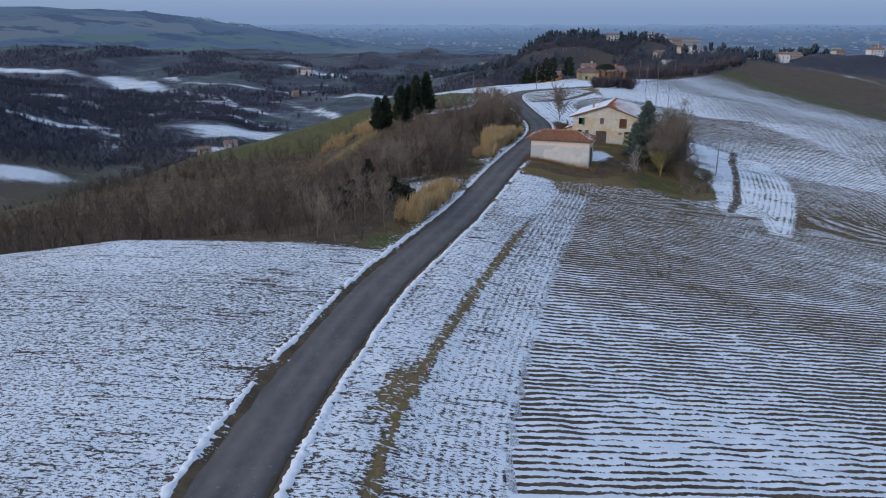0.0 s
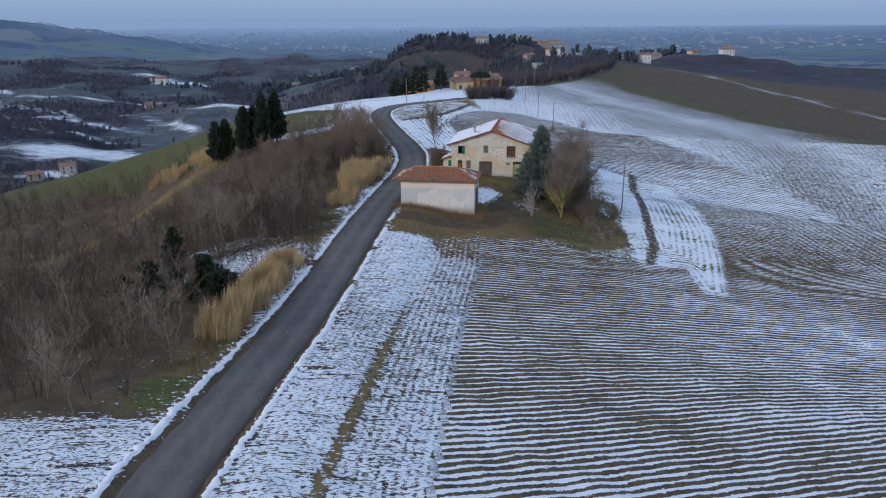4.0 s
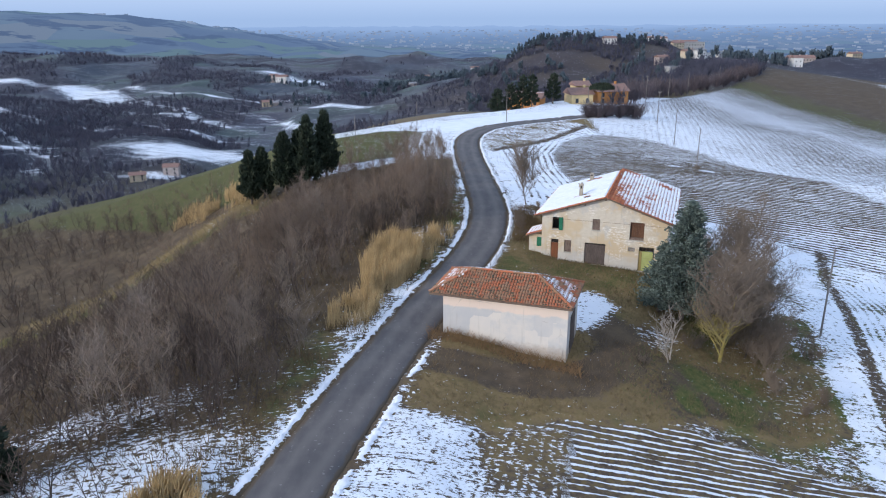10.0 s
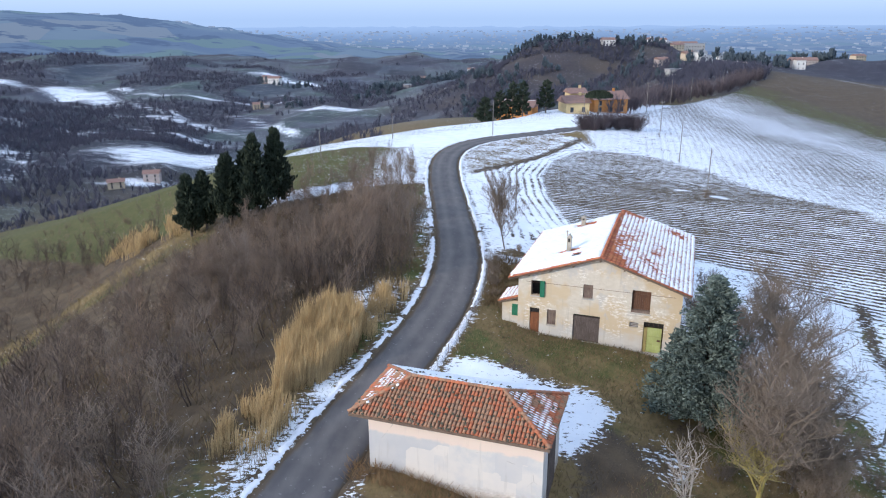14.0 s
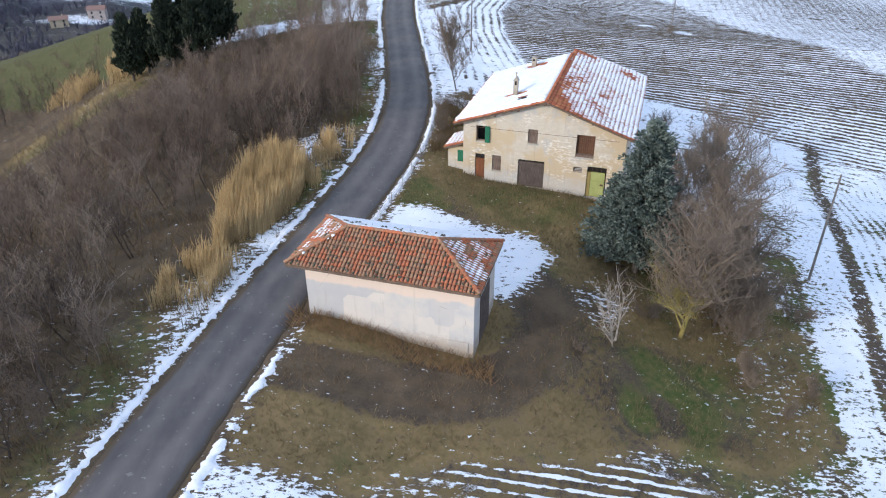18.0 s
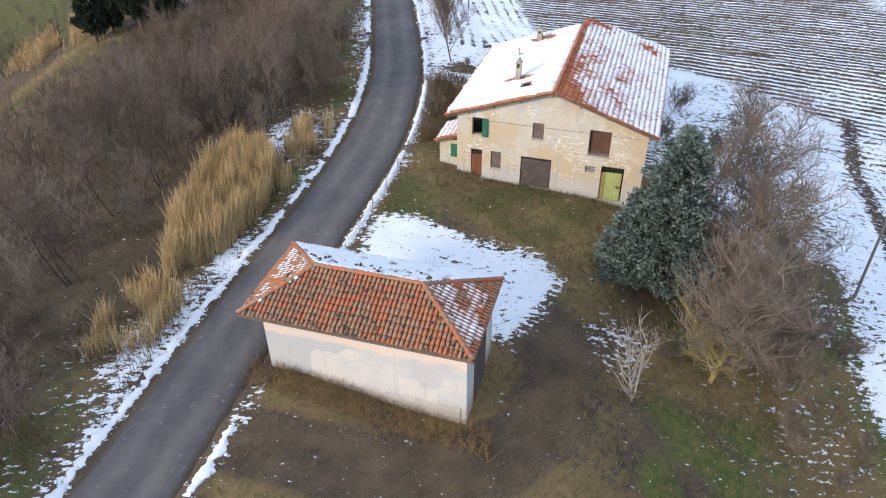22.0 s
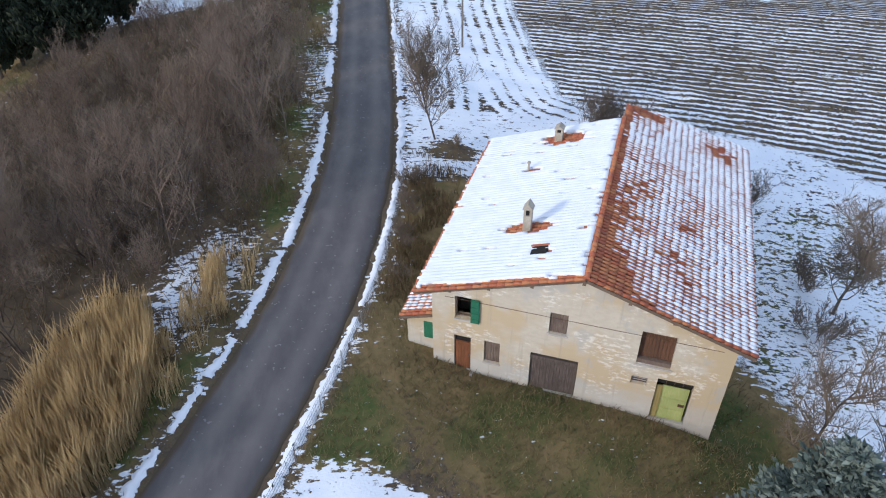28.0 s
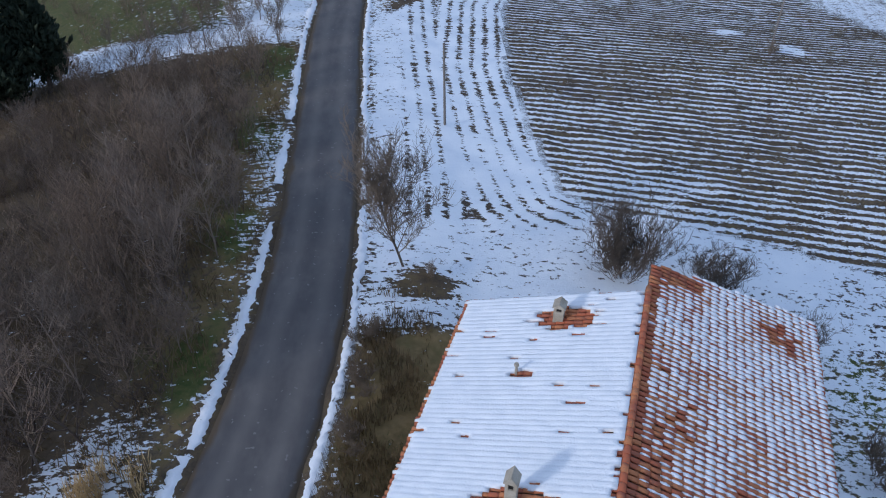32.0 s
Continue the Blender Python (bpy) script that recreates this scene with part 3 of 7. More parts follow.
    lay(left * np.clip((y - 84) / 4, 0, 1) * np.clip((138 - y) / 4, 0, 1) * np.clip(1.6 - np.abs(l - 3.4) / np.interp(y, [100, 106, 115, 120], [.95, .45, .45, .95]), 0, 1), 0.56 + 0.2 * waves(x, y, 7, 44), 0.5, 0.3, 0.1)
    lay(left * np.clip(1.5 * bump2(x, y, 8.6, 126.0, 1.5, 4.2, -22), 0, 1), 0.62 + 0.12 * waves(x, y, 6, 47), 0.5, 0.2, 0.4)
    lay(left * np.clip(1.6 * bump2(x, y, 4.6, 117.5, 2.0, 3.4, -22), 0, 1), 0.14 + 0.14 * waves(x, y, 4, 48), 0.45, 0.55, 0.2)
    lay(left * np.clip(1.4 * bump2(x, y, -8, 114.5, 8, 3.0, 12), 0, 1), 0.55, 0.4, 0.2, 0.4)
    spur, _, _ = along(np.array(SPUR), x, y)
    lay(left * np.clip(1.5 - np.abs(spur) / 1.8, 0, 1) * (x < -13), 0.05, 1.0, 0.1, 0)
    lay(left * np.clip(1.2 - np.abs(spur + 4) / 3.5, 0, 1) * (x < -13), 0.0, 0.6, 0.5, 0.1)
    band = left * soft(y - 192 - 0.1 * np.abs(x), 2) * soft(199 - y, 2) * soft(x + 9, 3)
    lay(band, 0.8, 0.4, 0.2, 0.1)
    slope = left * soft(y - np.where(l > 40, np.clip(195 + 0.5 * (l - 46), 195, 218), 198), 2) * soft(330 - y, 10) * soft(90 - l, 10)
    lay(slope, np.interp(l, [2, 9, 14, 40], [.85, .8, .2, .0]) + np.where(y > 226, 0.6 * np.clip((l < 34), 0, 1), 0), 0.5, np.interp(l, [20, 40], [.6, .85]), 0.25, 0)
    lay(left * np.clip(1.5 * bump2(x, y, -110, 290, 70, 75, -20), 0, 1), -0.2, 0.4, 0.72, 0.5, 0)
    shoulder = np.clip(1.6 - (np.abs(d) - 2.2) / 1.0, 0, 1) * (y < 262)
    lay(shoulder, np.where(np.abs(d) < 2.6, 0.06, 0.42) + 0.16 * waves(x, y, 5, 46), 0.4, 0.12, 0.45, 0)
    return snow, tan, grass, litter, row, rowk, fine


def lines(fine_lo, fine_hi, step, lo, hi, grow):
    """Grid lines: even in the middle, wider and wider outwards."""
    mid = list(np.arange(fine_lo, fine_hi + 1e-6, step))
    out, s, v = [], step, fine_hi
    while v < hi:
        s = min(s * grow, 7.5) if v < 1000 else s * 1.15
        v += s
        out.append(v)
    low, s, v = [], step, fine_lo
    while v > lo:
        s = min(s * grow, 7.5) if v > -520 else s * 1.15
        v -= s
        low.append(v)
    return np.array(low[::-1] + mid + out)


GRID = []


def build_ground():
    gx, gy = lines(-14, 62, 0.55, -3600, 3600, 1.045), lines(26, 205, 0.24, -700, 4850, 1.035)
    nx, ny = len(gx), len(gy)
    x, y = np.meshgrid(gx, gy)
    z = ground_z(x, y)
    snow, tan, grass, litter, row, rowk, fine = zones(x, y)
    z = z + 0.055 * rowk * np.cos(row * 6.2832) * (np.hypot(x, y) < 230) * (rowk > 0.47) + 0.05 * waves(x, y, 3.1, 51) * (np.hypot(x, y) < 300)
    dr, _, _ = along(ROAD_LINE, x, y)
    z = z - 0.22 * np.clip((2.32 - np.abs(dr)) / 0.35, 0, 1)
    GRID.extend((gx, gy, z))
    i = np.arange(nx * ny).reshape(ny, nx)
    quads = np.stack([i[:-1, :-1], i[:-1, 1:], i[1:, 1:], i[1:, :-1]], -1).reshape(-1, 4)
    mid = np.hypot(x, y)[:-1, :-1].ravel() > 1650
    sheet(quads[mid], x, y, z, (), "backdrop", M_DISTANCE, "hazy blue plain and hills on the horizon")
    quads = quads[~mid]
    # the last attribute grows with distance and blends in the painted haze
    return sheet(quads, x, y, z, (("snow", snow), ("tan", tan), ("grass", grass), ("litter", litter), ("row", row), ("rowk", rowk), ("fine", fine), ("hazed_land", np.clip((np.hypot(x, y) - 330) / 250, 0, 1) * (1 - 0.35 * bump2(x, y, 160, 760, 150, 170)) * np.where(along(SPINE, x, y)[0] > 0, np.clip((y - 480) / 150, 0, 1), 1))), "ground", M_GROUND,
                 "rolling winter farmland with ploughed furrows, thin snow and brown grass")


def sheet(quads, x, y, z, attributes, name, material, label):
    used, quads = np.unique(quads, return_inverse=True)
    quads = quads.reshape(-1, 4)
    co = np.stack([x, y, z], -1).reshape(-1, 3)[used]
    me = bpy.data.meshes.new(name)
    me.vertices.add(len(co))
    me.vertices.foreach_set("co", co.ravel())
    me.loops.add(quads.size)
    me.loops.foreach_set("vertex_index", quads.ravel())
    me.polygons.add(len(quads))
    me.polygons.foreach_set("loop_start", np.arange(0, quads.size, 4))
    me.update(calc_edges=True)
    for key, v in attributes:
        me.attributes.new(key, "FLOAT", "POINT").data.foreach_set("value", v.ravel()[used].astype(np.float32))
    me.polygons.foreach_set("use_smooth", np.ones(len(quads), bool))
    me.materials.append(material)
    return tagged(new(name, me), label, name, kind="structure")


GROUND = build_ground()


def gz(x, y):
    """Height of the built ground at a place."""
    gx, gy, z = GRID
    i = int(np.clip(np.searchsorted(gx, x) - 1, 0, len(gx) - 2))
    j = int(np.clip(np.searchsorted(gy, y) - 1, 0, len(gy) - 2))
    a, b = (x - gx[i]) / (gx[i + 1] - gx[i]), (y - gy[j]) / (gy[j + 1] - gy[j])
    return float((z[j, i] * (1 - a) + z[j, i + 1] * a) * (1 - b) + (z[j + 1, i] * (1 - a) + z[j + 1, i + 1] * a) * b)


def ribbon(name, line, offsets, lift, material, across=True):
    """A strip that follows a line; offsets: metres to its right; lift(k, offset, arc): height over the ground line."""
    verts, faces, acr = [], [], []
    arc = 0.0
    for i, p in enumerate(line):
        q = line[min(i + 1, len(line) - 1)] - line[max(i - 1, 0)]
        nrm = np.array([q[1], -q[0]]) / np.hypot(q[0], q[1])
        if i:
            arc += np.hypot(*(p[:2] - line[i - 1][:2]))
        for o in offsets:
            verts.append((p[0] + nrm[0] * o, p[1] + nrm[1] * o, p[2] + lift(o, arc)))
            acr.append(o / ROAD_HALF)
    w = len(offsets)
    for i in range(len(line) - 1):
        for j in range(w - 1):
            a = i * w + j
            faces.append((a, a + 1, a + w + 1, a + w))
    me = bpy.data.meshes.new(name)
    me.from_pydata(verts, [], faces)
    me.attributes.new("across", "FLOAT", "POINT").data.foreach_set("value", np.array(acr, np.float32))
    me.polygons.foreach_set("use_smooth", np.ones(len(faces), bool))
    me.materials.append(material)
    return new(name, me)


road = ribbon("road", catmull(ROAD + CREST[:2], 14), [-2.35, -2.25, -1.5, -0.7, 0, 0.7, 1.5, 2.2, 2.3], lambda o, s: (0.05 - 0.012 * o * o) if -2.3 < o < 2.25 else -0.25, M_ROAD)
tagged(road, "narrow grey asphalt country road with worn wheel tracks", "road", kind="structure")


# ---- more materials ----
def plaster_material():
    k = Nodes("worn_lime_plaster", 0.92, 0.12)
    p = k.local()
    big, mid, fine, grit = k.noise(0.28, p, 3), k.noise(0.9, k.stretch(p, (1.0, 1.0, 1.7)), 5), k.noise(3.5, k.stretch(p, (0.6, 0.6, 1.2)), 4), k.noise(30, p, 2)
    z = k.n.new("ShaderNodeSeparateXYZ")
    k.l.new(p, z.inputs[0])
    col = k.mix(k.span(fine, .3, .7), (0.56, 0.49, 0.38), (0.63, 0.56, 0.45))
    col = k.mix(k.math("MULTIPLY", k.span(big, .43, .54), 0.8), col, (0.56, 0.43, 0.26))
    col = k.mix(k.math("MULTIPLY", k.span(k.noise(0.5, k.stretch(p, (1, 1, 0.8)), 4), .56, .62), 0.55), col, (0.47, 0.45, 0.42))
    # flaked courses: pale joints and stones in flat rows, in the wall's middle height
    course = k.noise(1.0, k.stretch(p, (2.6, 2.6, 7.0)), 4, 0.7)
    zone = k.span(k.math("ADD", k.noise(0.42, p, 4), k.math("MULTIPLY", k.math("ABSOLUTE", k.math("SUBTRACT", z.outputs[2], 3.5)), -0.05)), .44, .50)
    col = k.mix(k.math("MULTIPLY", zone, k.math("MULTIPLY", k.span(course, .5, .58), 0.62)), col, (0.84, 0.80, 0.72))
    col = k.mix(k.math("MULTIPLY", zone, k.math("MULTIPLY", k.span(course, .32, .42, 1.0, 0.0), 0.25)), col, (0.42, 0.36, 0.28))
    foot = k.span(k.math("ADD", z.outputs[2], k.math("MULTIPLY", mid, 1.6)), 1.9, 2.8, 1.0, 0.0)
    col = k.mix(k.math("MULTIPLY", foot, 0.65), col, (0.54, 0.52, 0.48))
    damp = k.span(k.math("ADD", z.outputs[2], k.math("MULTIPLY", fine, 0.8)), 0.5, 1.3, 1.0, 0.0)
    col = k.mix(k.math("MULTIPLY", damp, 0.6), col, (0.36, 0.33, 0.30))
    runs = k.noise(2.0, k.stretch(p, (1.6, 1.6, 0.12)), 3)
    col = k.mix(k.math("MULTIPLY", k.span(runs, .57, .68), 0.3), col, (0.36, 0.32, 0.26))
    return k.done(col, k.math("ADD", mid, k.math("MULTIPLY", grit, 0.4)), 0.4, 0.03)


def barn_plaster_material():
    k = Nodes("cracked_grey_render", 0.92, 0.12)
    p = k.local()
    mid, fine, grit = k.noise(0.7, p, 4), k.noise(4.0, p, 4), k.noise(30, p, 2)
    z = k.n.new("ShaderNodeSeparateXYZ")
    k.l.new(p, z.inputs[0])
    col = k.mix(k.span(mid, .35, .62), (0.56, 0.54, 0.51), (0.66, 0.61, 0.54))
    # squarish fields of render put on at different times
    vor = k.n.new("ShaderNodeTexVoronoi")
    vor.distance = "CHEBYCHEV"
    vor.inputs["Scale"].default_value = 0.42
    vor.inputs["Randomness"].default_value = 0.7
    bent = k.mix(0.06, p, k.n.new("ShaderNodeTexNoise").outputs["Color"])
    k.l.new(bent, vor.inputs["Vector"])
    tone = k.n.new("ShaderNodeSeparateColor")
    k.l.new(vor.outputs["Color"], tone.inputs[0])
    col = k.mix(k.math("MULTIPLY", k.span(tone.outputs[0], .5, .56), 0.6), col, (0.49, 0.48, 0.47))
    col = k.mix(k.math("MULTIPLY", k.span(tone.outputs[1], .62, .68), 0.6), col, (0.72, 0.65, 0.56))
    band = k.span(k.math("ADD", z.outputs[2], k.math("MULTIPLY", mid, 0.9)), 3.3, 3.5)
    col = k.mix(k.math("MULTIPLY", band, 0.85), col, (0.78, 0.62, 0.49))
    seam = k.n.new("ShaderNodeTexVoronoi")
    seam.feature, seam.inputs["Scale"].default_value = "DISTANCE_TO_EDGE", 0.34
    k.l.new(bent, seam.inputs["Vector"])
    crack = k.span(seam.outputs["Distance"], 0.002, 0.008, 1.0, 0.0)
    col = k.mix(k.math("MULTIPLY", crack, k.span(mid, .52, .62, 0.0, 0.7)), col, (0.36, 0.32, 0.28))
    foot = k.span(k.math("ADD", z.outputs[2], k.math("MULTIPLY", fine, 0.9)), 0.4, 1.2, 1.0, 0.0)
    col = k.mix(k.math("MULTIPLY", foot, 0.65), col, (0.36, 0.29, 0.22))
    runs = k.noise(2.0, k.stretch(p, (1.4, 1.4, 0.15)), 3)
    col = k.mix(k.math("MULTIPLY", k.span(runs, .58, .7), 0.25), col, (0.42, 0.38, 0.33))
    return k.done(col, k.math("ADD", fine, k.math("MULTIPLY", grit, 0.4)), 0.35, 0.03)


def tile_material(name, a, b, c, lichen=0.6):
    k = Nodes(name, 0.88, 0.18)
    p = k.pos()
    r = k.math("FRACT", k.math("ADD", k.rand(), k.island()))
    mid, fine = k.noise(1.3, p, 3), k.noise(25, p, 3)
    col = k.mix(r, a, b)
    col = k.mix(k.span(k.math("ADD", mid, k.math("MULTIPLY", r, 0.35)), .62, .78), col, c)
    col = k.mix(k.math("MULTIPLY", k.span(k.math("ADD", fine, k.math("MULTIPLY", k.math("SUBTRACT", k.noise(3.2, p, 3), 0.5), 0.5)), .54, .68), lichen), col, (0.15, 0.13, 0.095))
    return k.done(col, fine, 0.4, 0.02)


def wood_material(name, a, b, tall=(9, 9, 0.6)):
    k = Nodes(name, 0.85, 0.2)
    p = k.local()
    grain, big = k.noise(3.0, k.stretch(p, tall), 5), k.noise(1.1, p, 2)
    col = k.mix(k.span(grain, .3, .7), a, b)
    col = k.mix(k.math("MULTIPLY", k.span(big, .4, .7), 0.4), col, tuple(v * 0.6 for v in a))
    col = k.mix(k.math("MULTIPLY", k.rand(), 0.35), col, tuple(v * 0.55 for v in b))
    return k.done(col, grain, 0.4, 0.01)


M_PLASTER, M_RENDER = plaster_material(), barn_plaster_material()
M_TILE_BARN = tile_material("mossy_barrel_tiles", (0.39, 0.215, 0.125), (0.27, 0.175, 0.115), (0.46, 0.16, 0.08), 0.85)
M_TILE_HOUSE = tile_material("orange_red_tiles", (0.44, 0.135, 0.068), (0.30, 0.105, 0.07), (0.50, 0.2, 0.09))
M_MOSS = simple("dark_moss", (0.065, 0.07, 0.05), (0.13, 0.115, 0.08), 9, 0.95, 0.1)
M_UNDER = simple("roof_boards", (0.13, 0.095, 0.07), (0.2, 0.14, 0.1), 3)
M_DOOR = wood_material("orange_brown_door", (0.30, 0.12, 0.05), (0.18, 0.075, 0.04))
M_GATE = wood_material("weathered_dark_planks", (0.085, 0.065, 0.055), (0.17, 0.135, 0.115))
M_SHUTTER = wood_material("brown_grey_shutter", (0.15, 0.10, 0.075), (0.26, 0.20, 0.16))
M_GREEN = wood_material("green_paint", (0.035, 0.16, 0.085), (0.05, 0.21, 0.12))
M_LIME = wood_material("yellow_green_paint", (0.42, 0.46, 0.14), (0.50, 0.52, 0.22))
M_OCHRE = wood_material("ochre_paint", (0.42, 0.33, 0.12), (0.33, 0.25, 0.10))
M_DARK = simple("dark_interior", (0.02, 0.018, 0.016), (0.035, 0.03, 0.026), 2)
M_STONE = simple("stone_sill", (0.42, 0.38, 0.33), (0.55, 0.5, 0.44), 3)
M_CHIMNEY = simple("chimney_render", (0.46, 0.41, 0.33), (0.34, 0.29, 0.22), 2.5, bump=0.4)
M_METAL = simple("rusty_iron", (0.12, 0.08, 0.06), (0.2, 0.11, 0.07), 8, 0.6, 0.4, 0.5)
M_POLE = wood_material("grey_pole_wood", (0.30, 0.27, 0.24), (0.20, 0.175, 0.15), (6, 6, 0.3))
M_CONCRETE = simple("concrete", (0.45, 0.44, 0.42), (0.36, 0.35, 0.33), 2)
M_WIRE = simple("galvanised_wire", (0.35, 0.36, 0.37), (0.22, 0.22, 0.23), 8, 0.5, 0.4, 0.7)


# ---- mesh helpers ----
def part(name, bm, material, parent=None, label=""):
    """Links a bmesh as one mesh object, under a thing or a part if given."""
    me = bpy.data.meshes.new(name)
    bm.normal_update()
    bm.to_mesh(me)
    bm.free()
    me.materials.append(material)
    ob = new(name, me)
    if parent:
        ob.parent = parent
    if label:
        ob["label"] = label
    return ob


def mesh_part(name, verts, faces, material, parent=None, smooth=False):
    me = bpy.data.meshes.new(name)
    me.from_pydata(verts, [], faces)
    if smooth:
        me.polygons.foreach_set("use_smooth", np.ones(len(faces), bool))
    me.materials.append(material)
    ob = new(name, me)
    if parent:
        ob.parent = parent
    return ob


def thing(name, m, label, category, group="", kind=""):
    ob = new(name)
    ob.empty_display_size = 0.5
    ob.matrix_world = m
    return tagged(ob, label, category, group, kind)


def box(bm, x0, x1, y0, y1, z0, z1, m=None, bevel=0.0):
    r = bmesh.ops.create_cube(bm, size=1, matrix=Matrix.LocRotScale(((x0 + x1) / 2, (y0 + y1) / 2, (z0 + z1) / 2), None, (x1 - x0, y1 - y0, z1 - z0)))
    if bevel:
        bmesh.ops.bevel(bm, geom=list({e for v in r["verts"] for e in v.link_edges}), offset=bevel, segments=1, affect="EDGES")
    elif m is not None:
        bmesh.ops.transform(bm, matrix=m, verts=r["verts"])
    return bm


def one_box(x0, x1, y0, y1, z0, z1, bevel=0.0):
    return box(bmesh.new(), x0, x1, y0, y1, z0, z1, None, bevel)


def tube(verts, faces, a, b, ra, rb, sides):
    """Adds a tapered stick from a to b to the lists."""
    a, b = np.asarray(a, float), np.asarray(b, float)
    w = b - a
    w = w / (np.linalg.norm(w) + 1e-9)
    u = np.cross(w, (0.3, 0.2, 0.9) if abs(w[2]) < 0.9 else (1.0, 0.1, 0))
    u = u / np.linalg.norm(u)
    v = np.cross(w, u)
    i = len(verts)
    for c, r in ((a, ra), (b, rb)):
        for k in range(sides):
            t = 6.28318 * k / sides
            verts.append(tuple(c + r * (math.cos(t) * u + math.sin(t) * v)))
    for k in range(sides):
        n = (k + 1) % sides
        faces.append((i + k, i + n, i + sides + n, i + sides + k))
    if sides > 3:
        faces.append(tuple(range(i + sides, i + 2 * sides)))


def wall_with_holes(bm, length, holes, top, thick, z0=0.0, cuts=()):
    """An upright wall along x, outer face at y = 0, with rectangular holes (x0, x1, z0, z1); top(x): its upper edge."""
    xs = sorted({0.0, length, *cuts, *(h[0] for h in holes), *(h[1] for h in holes)})
    low = min(top(x) for x in xs) - 0.02
    zs = sorted({z0, low, *(h[2] for h in holes), *(h[3] for h in holes)})
    cells = {}
    for i, (xa, xb) in enumerate(zip(xs, xs[1:])):
        for j, (za, zb) in enumerate(zip(zs, zs[1:])):
            cx, cz = (xa + xb) / 2, (za + zb) / 2
            cells[i, j] = not any(h[0] < cx < h[1] and h[2] < cz < h[3] for h in holes)
        cells[i, len(zs) - 1] = True
    nz = len(zs)
    zt = lambda i, j: zs[j] if j < nz else top(xs[i])

    def quad(pts):
        bm.faces.new([bm.verts.new(p) for p in pts])

    for (i, j), solid in cells.items():
        if not solid:
            continue
        a, b = xs[i], xs[i + 1]
        la, lb, ha, hb = zt(i, j), zt(i + 1, j), zt(i, j + 1), zt(i + 1, j + 1)
        quad([(a, 0, la), (b, 0, lb), (b, 0, hb), (a, 0, ha)])
        quad([(b, thick, lb), (a, thick, la), (a, thick, ha), (b, thick, hb)])
        if not cells.get((i - 1, j), False):
            quad([(a, thick, la), (a, 0, la), (a, 0, ha), (a, thick, ha)])
        if not cells.get((i + 1, j), False):
            quad([(b, 0, lb), (b, thick, lb), (b, thick, hb), (b, 0, hb)])
        if not cells.get((i, j - 1), False):
            quad([(a, thick, la), (b, thick, lb), (b, 0, lb), (a, 0, la)])
        if not cells.get((i, j + 1), False):
            quad([(a, 0, ha), (b, 0, hb), (b, thick, hb), (a, thick, ha)])
    bmesh.ops.remove_doubles(bm, verts=bm.verts, dist=0.001)
    return bm


def planks(name, x0, x1, z0, z1, y, n, material, parent, thick=0.04, lean=0.0):
    """Upright boards side by side, each an object."""
    w = (x1 - x0) / n
    for k in range(n):
        dz = random.uniform(-0.015, 0.015)
        part(name, one_box(x0 + k * w + 0.006, x0 + (k + 1) * w - 0.006, y + random.uniform(-.006, .006), y + thick, z0, z1 + dz), material, parent)


# ---- roof tiles ----
def tile_mesh(name, material, length=0.43, r0=0.105, r1=0.085, arc=5):
    verts, faces = [], []
    for y, r, lift in ((0, r0, 0.014), (length, r1, 0.0)):
        for k in range(arc):
            t = math.pi * k / (arc - 1)
            verts.append((math.cos(t) * r, y, math.sin(t) * r * 0.85 + lift))
    for k in range(arc - 1):
        faces.append((k, k + 1, arc + k + 1, arc + k))
    faces.append((0, arc, 2 * arc - 1, arc - 1))
    faces.append(tuple(range(arc - 1, -1, -1)))
    faces.append(tuple(range(arc, 2 * arc)))
    me = bpy.data.meshes.new(name)
    me.from_pydata(verts, [], faces)
    me.polygons.foreach_set("use_smooth", np.array([True] * (arc - 1) + [False] * 3))
    me.materials.append(material)
    return me


def slope_frame(p0, eave, up):
    """Matrix whose x runs along the eave, y up the slope and z out of the roof."""
    e, u = Vector(eave).normalized(), Vector(up).normalized()
    n = e.cross(u).normalized()
    m = Matrix((e, u, n)).transposed().to_4x4()
    m.translation = Vector(p0)
    return m


def join_copies(name, me, mats, material, parent, kind="", label=""):
    """All copies of a mesh in one object."""
    base = np.array([v.co[:] for v in me.vertices])
    polys = [tuple(p.vertices) for p in me.polygons]
    verts, faces = [], []
    for m in mats:
        a = np.array(m)
        i = len(verts)
        verts.extend(map(tuple, base @ a[:3, :3].T + a[:3, 3]))
        faces.extend(tuple(i + k for k in p) for p in polys)
    ob = mesh_part(name, verts, faces, material, parent, True)
    return tagged(ob, label, kind=kind)


def lay_tiles(frame_m, width, height, inside, me, material, parent, single=None, col=0.225, course=0.36):
    """Barrel tiles in columns up a slope; single(e, u): the tiles that become objects of their own. Returns all places."""
    rest, places = [], []
    for c in range(int(width / col) + 1):
        e = col * (c + 0.5)
        slip = random.uniform(-0.03, 0.03)
        for r in range(int(height / course) + 1):
            u = r * course + slip
            if not inside(e, u + 0.2):
                continue
            m = frame_m @ Matrix.LocRotScale((e + random.uniform(-.012, .012), u, random.uniform(0, 0.012)), Euler((radians(-1.4) + random.uniform(-.025, .025), 0, random.uniform(-.05, .05))), None)
            places.append((e, u))
            if single and single(e, u):
                ob = new("roof_tile", me)
                ob.parent, ob.matrix_basis = parent, m
            else:
                rest.append(m)
    if rest:
        join_copies("roof_tiles", me, rest, material, parent, "stuff")
    return places


